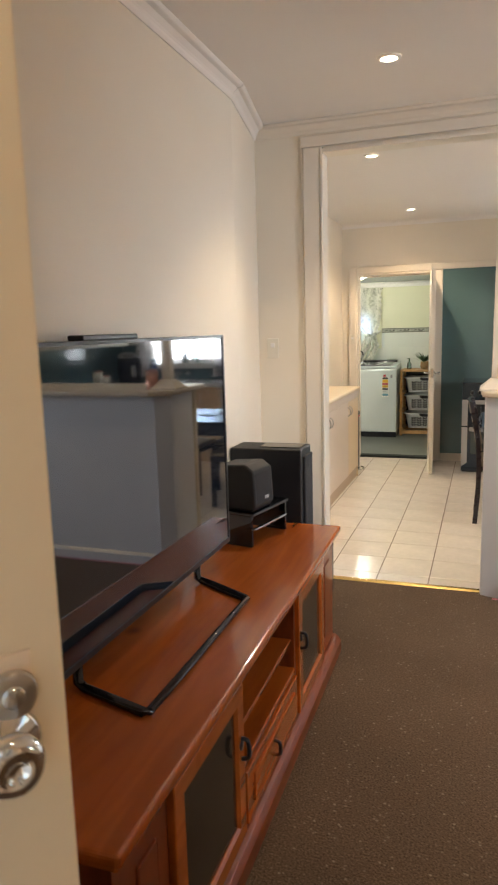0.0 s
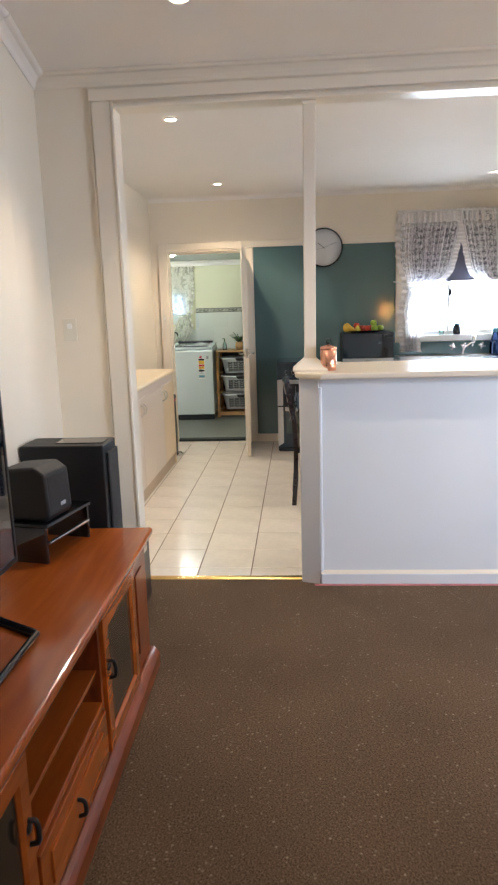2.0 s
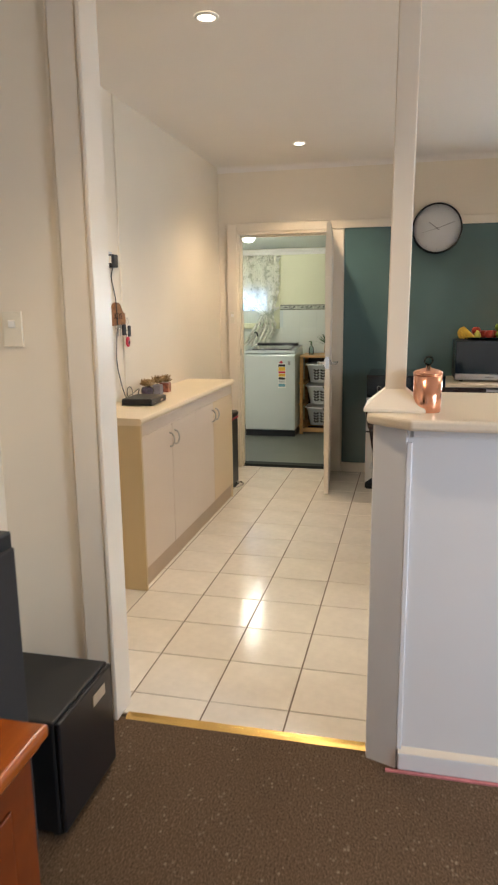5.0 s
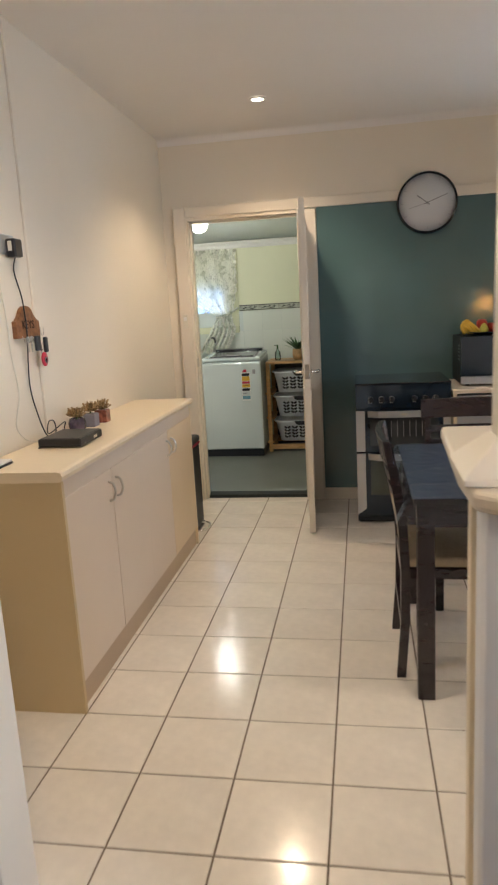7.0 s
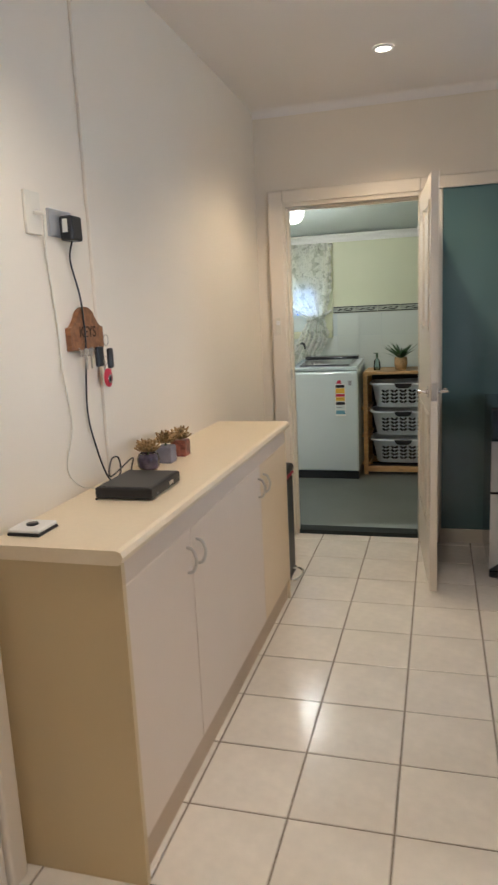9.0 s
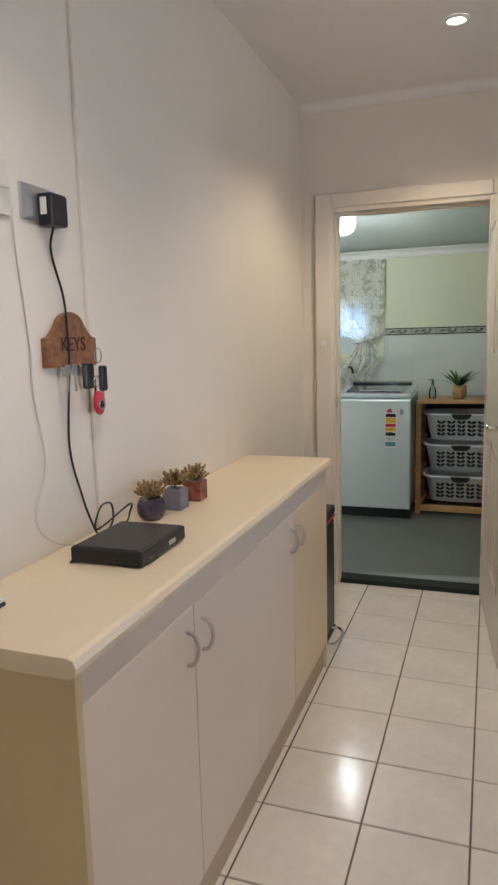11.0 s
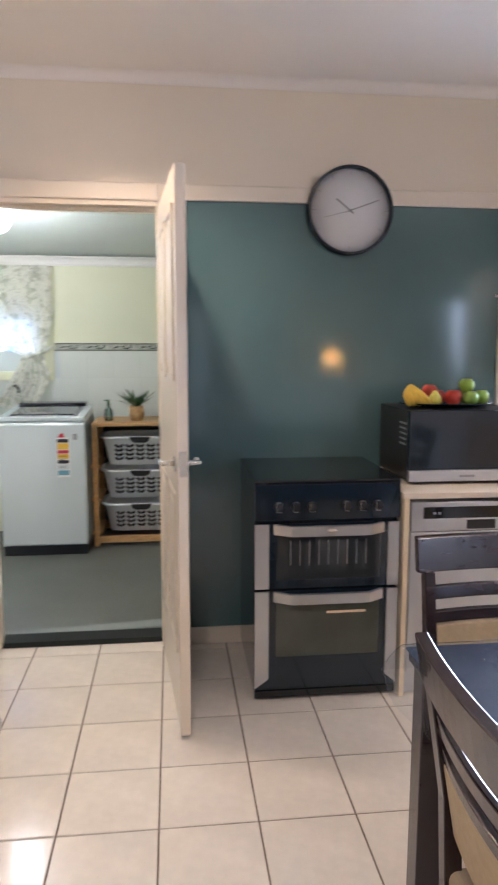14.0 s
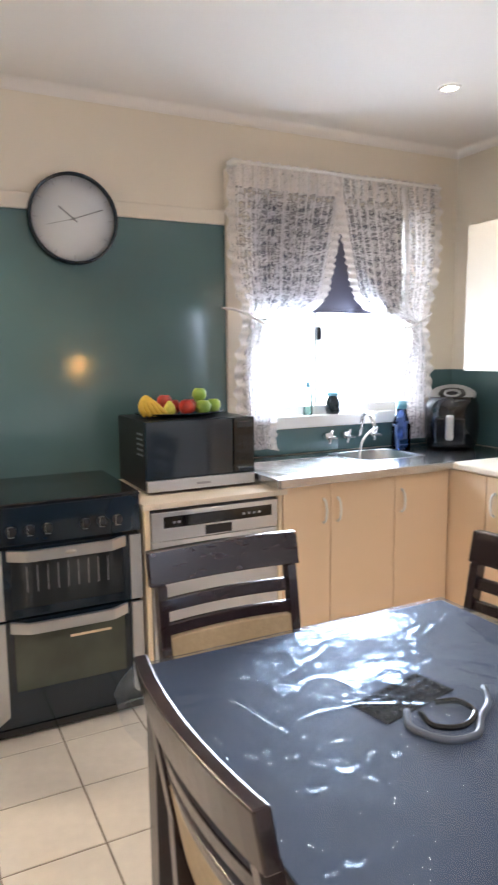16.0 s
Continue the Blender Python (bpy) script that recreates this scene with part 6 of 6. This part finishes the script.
part("heading", sheet(lambda u, v: Vector((-0.63 + 1.26 * u, 0.012 * math.sin(150 * u) - 0.018, 1.252 - 0.125 * v + 0.004 * math.sin(90 * u) * v)), 260, 3), LACE_EDGE, lc_, "gathered heading frill")

# ---------- table and chairs ----------
tb = thing("dining_table", 0.51, 5.295, 0.0, "espresso dining table with a navy cover under clear plastic", "dining table")
part("tabletop", block(-0.435, 0.435, -0.44, 0.44, 0.722, 0.748, 0.005), DARKWOOD, tb)
for x0, x1, y0, y1 in ((-0.37, 0.37, -0.40, -0.38), (-0.37, 0.37, 0.38, 0.40), (-0.40, -0.38, -0.37, 0.37), (0.38, 0.40, -0.37, 0.37)):
    part("apron", block(x0, x1, y0, y1, 0.635, 0.722, 0.001), DARKWOOD, tb)
for sx in (-1, 1):
    for sy in (-1, 1):
        x, y = sx * 0.395, sy * 0.40
        part("leg", block(x - 0.030, x + 0.030, y - 0.030, y + 0.030, 0.0, 0.722, 0.004), DARKWOOD, tb)
tc_ = thing("table_cover", 0.51, 5.295, 0.748, "navy fabric table cover lying flat on the table", "table cover")
part("cloth", block(-0.44, 0.44, -0.445, 0.445, 0.0005, 0.004, 0.001), TABLECLOTH, tc_)
fm = thing("plastic_cover", 0.51, 5.295, 0.752, "creased clear plastic sheet draped over the table", "plastic cover")


def film(u, v):
    a, b_ = (u * 2 - 1) * 0.535, (v * 2 - 1) * 0.54
    hx, hy = 0.447, 0.452
    over = max(0, abs(a) - hx), max(0, abs(b_) - hy)
    d = max(over)
    x = max(-hx, min(hx, a)) + math.copysign(over[0] * 0.16 + (0.02 + 0.015 * math.sin(17 * v)) * min(1, over[0] * 12), a)
    y = max(-hy, min(hy, b_)) + math.copysign(over[1] * 0.16 + (0.02 + 0.015 * math.sin(15 * u)) * min(1, over[1] * 12), b_)
    cr = noise.noise(Vector((a * 3.5, b_ * 3.5, 0.3))) * 0.5 + 0.5
    r1 = max(0.0, 1 - abs(noise.noise(Vector((a * 3 + b_, b_ * 3.6, 2.0)))) * 13) ** 2 * 0.011
    lift = 0.008 / (1 + math.exp((math.hypot(a - 0.015, (b_ - 0.045) * 1.2) - 0.15) / 0.02))
    r2 = max(0.0, 1 - abs(noise.noise(Vector((a * 7 - 2 * b_, b_ * 6 + a, 5.0)))) * 9) ** 2 * 0.0024
    z = 0.0025 + lift + cr * 0.003 + r1 * 0.24 + r2 - d * 0.96
    if over[0] and over[1]:
        x += math.copysign(0.035 * min(over) * 8, a) * 0.5
        y += math.copysign(0.035 * min(over) * 8, b_) * 0.5
    return Vector((x, y, z))


for nm, keep in (("top_sheet", True), ("hanging_edge", False)):
    b = sheet(film, 170, 170)
    gone = [f for f in b.faces if (max(abs(v.co.x) - 0.462 for v in f.verts) < 0 and max(abs(v.co.y) - 0.467 for v in f.verts) < 0 and min(v.co.z for v in f.verts) > -0.004) != keep]
    bmesh.ops.delete(b, geom=gone, context="FACES")
    part(nm, b, PLASTIC, fm, "creased clear film")
tv_ = thing("trivet", 0.505, 5.365, 0.752, "dark beaded trivet lying under the plastic", "trivet", 12)
b = bmesh.new()
for i in range(9):
    for j in range(4):
        ball(0.007, T(-0.09 + i * 0.022, -0.035 + j * 0.022, 0.004) @ Matrix.Diagonal((1, 1, 0.5, 1)), 7, b)
tagged(part("beading", b, BLACKGLOSS, tv_), kind="stuff")
part("mat", block(-0.105, 0.10, -0.05, 0.045, 0.0, 0.003, 0.001), material("matt_black_rubber", (0.004, 0.004, 0.005), 1.0), tv_)
lp = thing("curled_cord", 0.53, 5.26, 0.754, "pale curled cord lying under the plastic", "cord")
part("cord", tube(arc([(-0.06, 0.05, 0.003), (-0.09, 0.0, 0.003), (-0.06, -0.06, 0.003), (0.0, -0.07, 0.003), (0.05, -0.03, 0.003), (0.10, 0.0, 0.003), (0.14, 0.05, 0.003)], 6), 0.007), CORDGREY, lp)
part("second_turn", tube(arc([(-0.045, 0.03, 0.006), (-0.055, -0.02, 0.008), (-0.01, -0.045, 0.008), (0.045, -0.02, 0.008), (0.05, 0.03, 0.006), (0.01, 0.05, 0.004)], 6), 0.006), BLACKGLOSS, lp, "dark inner turn of cord")


def chair(x, y, rz, label):
    """A dining chair that faces local -y, its back at +y."""
    c = thing("dining_chair", x, y, 0.0, label, "chair", rz, "dining chairs round the table")
    part("seat_frame", block(-0.205, 0.205, -0.20, 0.20, 0.395, 0.435, 0.004), DARKWOOD, c)
    part("cushion", block(-0.20, 0.20, -0.20, 0.195, 0.436, 0.476, 0.016, 3), SEATCLOTH, c, "cream suede seat cushion")
    for s in (-1, 1):
        part("front_leg", block(s * 0.185 - 0.018, s * 0.185 + 0.018, -0.195, -0.160, 0.0, 0.395, 0.003), DARKWOOD, c)
        pts = [(0.205, 0.0), (0.188, 0.22), (0.185, 0.42), (0.195, 0.62), (0.222, 0.79), (0.229, 0.828)]
        fr = [(p[0] - 0.017, p[1]) for p in pts]
        bk = [(p[0] + 0.017, p[1]) for p in pts]
        q = prism(fr + bk[::-1], "x", s * 0.198 - 0.014, s * 0.198 + 0.014, 0.002)
        part("rear_leg", q, DARKWOOD, c)

    def rail(z0, z1, y0, bow, wide, thick=0.012):
        n = 12
        b = bmesh.new()
        vs = []
        for i in range(n + 1):
            u = i / n * 2 - 1
            yy = y0 + bow * (1 - u * u)
            lean = 0.18 * (z1 - z0)
            vs.append([b.verts.new((u * wide, yy - thick, z0)), b.verts.new((u * wide, yy + thick, z0)), b.verts.new((u * wide, yy + thick + lean, z1)), b.verts.new((u * wide, yy - thick + lean, z1))])
        for p, q in zip(vs, vs[1:]):
            for k in range(4):
                b.faces.new((p[k], p[(k + 1) % 4], q[(k + 1) % 4], q[k]))
        b.faces.new(vs[0])
        b.faces.new(vs[-1])
        bmesh.ops.recalc_face_normals(b, faces=b.faces[:])
        sharp = [e for e in b.edges if len(e.link_faces) == 2 and e.calc_face_angle() > 0.8]
        bmesh.ops.bevel(b, geom=sharp, offset=0.0035, segments=2, affect="EDGES", profile=0.5)
        return b
    part("top_rail", rail(0.826, 0.918, 0.232, 0.020, 0.228, 0.013), DARKWOOD, c, "curved espresso top rail")
    part("slat", rail(0.754, 0.789, 0.220, 0.018, 0.184, 0.008), DARKWOOD, c)
    part("slat", rail(0.694, 0.725, 0.208, 0.018, 0.184, 0.008), DARKWOOD, c)
    part("back_pad", rail(0.55, 0.692, 0.178, 0.016, 0.182, 0.014), SEATCLOTH, c, "cream suede back pad")
    part("stretcher", block(-0.178, 0.178, 0.19, 0.205, 0.20, 0.225, 0.002), DARKWOOD, c)
    return c


chair(0.425, 5.79, 0, "espresso slat-back chair pushed under the table by the dishwasher")
chair(0.240, 5.222, 90, "espresso slat-back chair pushed under the table, facing the window side")
chair(0.875, 5.56, -90, "espresso slat-back chair at the sink side of the table")

# ---------- laundry ----------
wm = thing("washing_machine", -1.315, 8.97, 0.0, "white top-loading washing machine with a dark glass lid", "washing machine")
part("cabinet", prism([(0.0, 0.07), (0.56, 0.07), (0.56, 0.955), (0.04, 0.922), (0.0, 0.908)], "x", -0.285, 0.285, 0.014, seg=3), APPWHITE, wm)
part("base", block(-0.28, 0.28, 0.012, 0.55, 0.0, 0.07, 0.004), BLACK, wm)
SL = Matrix.Rotation(math.atan2(0.033, 0.52), 4, "X")
for nm, q, mt in (("deck", (-0.28, 0.28, 0.02, 0.57, 0.0, 0.03), APPWHITE), ("lid", (-0.21, 0.21, 0.05, 0.44, 0.031, 0.045), OVENGLASS), ("lid_frame", (-0.225, 0.225, 0.035, 0.455, 0.026, 0.036), GREYLINE), ("console", (-0.24, 0.24, 0.47, 0.56, 0.03, 0.06), BLACKGLOSS)):
    q_ = block(*q, 0.006)
    q_.transform(T(0, 0.0, 0.922) @ SL)
    part(nm, q_, mt, wm)
q_ = block(-0.10, 0.10, 0.060, 0.075, 0.044, 0.052, 0.003)
q_.transform(T(0, 0, 0.922) @ SL)
part("lid_handle", q_, STEEL, wm)
part("energy_sticker", block(0.095, 0.180, -0.0025, 0.0005, 0.545, 0.815), WHITE, wm, "energy rating sticker with coloured bands")
for z0, z1, mt in ((0.782, 0.806, BLACK), (0.735, 0.778, YELLOW), (0.708, 0.730, RED), (0.672, 0.704, YELLOW), (0.640, 0.662, BLACK), (0.598, 0.634, APPWHITE), (0.560, 0.592, BLUEPRINT)):
    part("sticker_band", block(0.100, 0.175, -0.0035, -0.0024, z0, z1), mt, wm)
for i in range(4):
    part("sticker_line", block(0.106, 0.160 - 0.01 * (i % 2), -0.0042, -0.0036, 0.688 - i * 0.0245, 0.691 - i * 0.0245), BLACK, wm)
part("sticker_mark", prism([(0.105, 0.816), (0.150, 0.816), (0.140, 0.846), (0.118, 0.840)], "y", -0.0030, -0.0005), RED, wm, "red rating arc")
part("round_label", block(0.205, 0.232, -0.002, 0.0005, 0.80, 0.84), GREYLINE, wm)

rk = thing("basket_rack", -0.675, 9.15, 0.0, "pale pine rack holding three laundry baskets", "rack")
part("top_board", block(-0.33, 0.33, -0.015, 0.44, 0.868, 0.892, 0.003), RACKWOOD, rk)
for x in (-0.315, 0.315):
    for y in (0.0, 0.40):
        part("post", block(x - 0.018, x + 0.018, y, y + 0.035, 0.0, 0.868, 0.003), RACKWOOD, rk)
    for z in (0.10, 0.345, 0.585):
        part("runner", block(x - 0.035, x + 0.035, 0.036, 0.399, z - 0.02, z, 0.002), RACKWOOD, rk)
for y in (0.002, 0.40):
    part("rail", block(-0.297, 0.297, y, y + 0.03, 0.025, 0.075, 0.003), RACKWOOD, rk)
# black sheet across the back, so the rack interior reads dark
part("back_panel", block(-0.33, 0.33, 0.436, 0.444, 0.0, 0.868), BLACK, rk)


def laundry_basket(z):
    t = thing("laundry_basket", -0.675, 9.36, z, "white plastic laundry basket with chevron cut-outs in the rack", "laundry basket", group="baskets in the rack")
    b = bmesh.new()
    rings = []
    for s, h_ in ((0.80, 0.0), (0.84, 0.0), (0.97, 0.185), (1.04, 0.19), (1.05, 0.205), (0.96, 0.205), (0.955, 0.19), (0.83, 0.01), (0.8, 0.008)):
        ring = []
        for i in range(32):
            a = 2 * math.pi * i / 32
            cx, sx = math.cos(a), math.sin(a)
            ring.append(b.verts.new((0.275 * s * math.copysign(abs(cx) ** 0.45, cx), 0.195 * s * math.copysign(abs(sx) ** 0.45, sx), h_)))
        rings.append(ring)
    for p, q in zip(rings, rings[1:]):
        for i in range(32):
            b.faces.new((p[i], p[(i + 1) % 32], q[(i + 1) % 32], q[i])).smooth = True
    b.faces.new(rings[0])
    b.faces.new(rings[-1])
    bmesh.ops.recalc_face_normals(b, faces=b.faces[:])
    part("tub", b, BASKET, t)
    # no holes are cut: black inlays paint the dark inside the chevrons
    b = bmesh.new()
    for c in range(5):
        for r in range(4):
            zz = 0.046 + r * 0.031
            xx = (c - 2) * 0.074
            yy = -0.195 * (0.845 + 0.13 * zz / 0.185) - 0.0016
            for s in (-1, 1):
                q = block(-0.0150, 0.0150, -0.001, 0.001, -0.0085, 0.0085, 0.0009, 1)
                q.transform(T(xx + s * 0.0155, yy, zz) @ Matrix.Rotation(-s * 0.6, 4, "Y"))
                add(b, q)
    tagged(part("cut_out_pattern", b, BLACK, t, "black inlays in place of chevron cut-outs"), kind="stuff")
    # black piece painted in for the dark of the hand hole
    part("hand_grip", prism([(-0.075, 0.204), (0.075, 0.204), (0.062, 0.176), (0.04, 0.163), (-0.04, 0.163), (-0.062, 0.176)], "y", -0.209, -0.180, 0.003), BLACK, t, "black inlay in place of the hand hole")


for z in (0.10, 0.345, 0.585):
    laundry_basket(z)
po = thing("potted_plant", -0.70, 9.30, 0.892, "spiky green plant in a wicker pot on the rack", "plant")
part("pot", lathe([(0, 0), (0.043, 0), (0.055, 0.04), (0.052, 0.105), (0.046, 0.105), (0.045, 0.09), (0, 0.09)], 24), WICKER, po)
b = bmesh.new()
rnd = random.Random(4)
for i in range(44):
    a, l, h_ = rnd.uniform(0, 6.28), rnd.uniform(0.06, 0.19), rnd.uniform(0.06, 0.15)
    leaf_blade(b, (0, 0, 0.09), (l * math.cos(a), l * math.sin(a), 0.09 + h_), 0.011)
part("leaves", b, LEAF, po, "long pointed leaves")
gb = thing("soap_dispenser", -0.90, 9.30, 0.892, "clear pump bottle on the rack", "bottle")
part("bottle", lathe([(0, 0), (0.026, 0), (0.030, 0.02), (0.026, 0.08), (0.010, 0.10), (0.010, 0.115), (0, 0.115)], 20), CLEARGLASS, gb)
part("pump", add(lathe([(0, 0.115), (0.010, 0.115), (0.008, 0.15), (0, 0.15)], 14), tube([(0, 0, 0.148), (-0.03, 0, 0.146)], 0.004)), LEAF, gb, "green pump")

lr = thing("laundry_curtain_rail", -1.75, 9.60, 1.995, "thin dark curtain rail over the laundry window", "curtain rail")
part("rod", tube([(-0.5, 0, 0), (0.42, 0, 0)], 0.005), NICKEL, lr)
part("finial", ball(0.014, T(0.43, 0, 0), 10), NICKEL, lr)
ln = thing("laundry_curtain", -1.75, 9.59, 1.0, "sage patterned net curtain tied at the laundry window", "curtains")


def net(u, v):
    z = 0.99 - v * 1.04
    right = 0.40
    if v > 0.35:
        k = min(1, (v - 0.35) / 0.27)
        right = 0.40 - 0.06 * k
    left = -0.45 if v < 0.1 else -0.45 + min(1, (v - 0.1) / 0.52) ** 1.6 * 0.66
    if v > 0.64:
        k = (v - 0.64) / 0.36
        right, left = 0.33 + 0.04 * math.sin(5 * k), 0.20 - 0.22 * k
    x = left + (right - left) * u
    return Vector((x, 0.012 * math.sin(34 * u + 2 * v) - 0.01 - (0.02 if v > 0.6 else 0), z + (0.03 * math.sin(8 * u) if v > 0.9 else 0)))


part("drop", sheet(net, 70, 50), NET, ln, "gathered printed net")
part("frill", sheet(lambda u, v: net(1.0, u) + Vector((0.03 * v + 0.006 * math.sin(70 * u), 0.01 * math.sin(90 * u), 0)), 140, 2), NET, ln)
part("tie", tube(arc([(0.42, 0.02, 0.42), (0.34, -0.03, 0.37), (0.22, -0.035, 0.33), (0.20, 0.0, 0.34)], 5), 0.012), NET, ln)
part("heading", sheet(lambda u, v: Vector((-0.46 + 0.87 * u, 0.010 * math.sin(110 * u) - 0.012, 1.01 - 0.08 * v)), 160, 2), NET, ln)
lt_ = thing("laundry_tap", -1.62, 9.60, 0.99, "dark curved laundry tap behind the washing machine", "tap")
part("spout", tube(arc([(0, 0.04, 0.06), (0.0, 0.0, 0.10), (0.01, -0.03, 0.14), (0.04, -0.06, 0.13), (0.05, -0.07, 0.09)], 5), 0.010), BLACK, lt_)

# laundry wall tiles
lw = tagged(new("wall_tiling"), "white wall tiles with a patterned border", kind="structure")
lw.matrix_world = pose(-1.0, 9.65, 0.0)
base = block(-1.29, 1.49, -0.004, -0.0005, 0.70, 1.386)
part("grout", base, APPWHITE, lw)
proto = None
for r in range(4):
    for c in range(14):
        x, z = -1.285 + c * 0.2, 1.386 - (r + 1) * 0.2 + 0.0
        if x + 1e-3 < -0.32 and z + 0.2 > 1.19:
            continue
        if proto is None:
            bm_ = block(0.001, 0.199, -0.008, -0.004, 0.001, 0.199)
            proto = part("wall_tile", bm_, WALLTILE, lw)
            proto.location = (x, 0, z)
        else:
            o = new("wall_tile", proto.data)
            o.parent, o.location = lw, (x, 0, z)
proto = None
for c in range(9):
    x = -0.32 + c * 0.2
    if proto is None:
        proto = part("border_tile", block(0.001, 0.199, -0.010, -0.001, 1.388, 1.448, 0.001), BORDERTILE, lw, "grey patterned border tile")
        proto.location = (x, 0, 0)
        part("border_line", block(0.003, 0.197, -0.0112, -0.0098, 1.391, 1.3975), BLACK, proto)
        part("border_line", block(0.003, 0.197, -0.0112, -0.0098, 1.4385, 1.445), BLACK, proto)
        q = bmesh.new()
        for x, z, dx, dz in ((0.03, 1.408, 0.05, 0.012), (0.05, 1.425, 0.045, -0.010), (0.09, 1.418, 0.05, 0.012), (0.10, 1.412, 0.06, -0.008), (0.150, 1.428, 0.035, -0.004), (0.145, 1.408, 0.035, 0.010)):
            prism([(x, z), (x + dx * 0.5, z + dz * 0.5 + 0.0045), (x + dx, z + dz), (x + dx * 0.5, z + dz * 0.5 - 0.0045)], "y", -0.0112, -0.0098, bm=q)
        part("border_leaf", q, BLACK, proto, "dark leaf sprig")
    else:
        o = new("border_tile", proto.data)
        o.parent, o.location = lw, (x, 0, 0)
        for piece in proto.children:
            new(piece.name.split(".")[0], piece.data).parent = o

# ---------- kitchen floor tiles ----------
kf = tagged(new("floor_kitchen"), "cream ceramic floor tiles with brown joints", kind="structure")
kf.matrix_world = pose(0, 0, 0)
part("grout_bed", block(-2.2, 2.6, 3.66, 7.52, -0.12, -0.003), GROUT, kf)
G_, P_ = 0.0028, 0.3
cache = {}


def floor_tile(x0, x1, y0, y1):
    key = (round(x1 - x0, 4), round(y1 - y0, 4))
    if key not in cache:
        b = bmesh.new()
        w, d, e = key[0], key[1], 0.0018
        lo = [b.verts.new(p) for p in ((0, 0, -0.006), (w, 0, -0.006), (w, d, -0.006), (0, d, -0.006))]
        mi = [b.verts.new(p) for p in ((0, 0, -e), (w, 0, -e), (w, d, -e), (0, d, -e))]
        hi = [b.verts.new(p) for p in ((e, e, 0), (w - e, e, 0), (w - e, d - e, 0), (e, d - e, 0))]
        for p, q in ((lo, mi), (mi, hi)):
            for i in range(4):
                b.faces.new((p[i], p[(i + 1) % 4], q[(i + 1) % 4], q[i]))
        b.faces.new(hi)
        o = part("tile", b, TILE, kf)
        cache[key] = o.data
    else:
        o = new("tile", cache[key])
        o.parent = kf
    o.location = (x0, y0, 0)


xs = sorted({-2.2, 2.6, *[round(-1.1 + P_ * m, 3) for m in range(-3, 13)]})
ys = sorted({3.665, 7.515, *[round(7.4 - P_ * n, 3) for n in range(0, 13)]})
for x0, x1 in zip(xs, xs[1:]):
    for y0, y1 in zip(ys, ys[1:]):
        if x1 - x0 > 0.02 and y1 - y0 > 0.02:
            floor_tile(x0 + G_, x1 - G_, y0 + G_, y1 - G_)
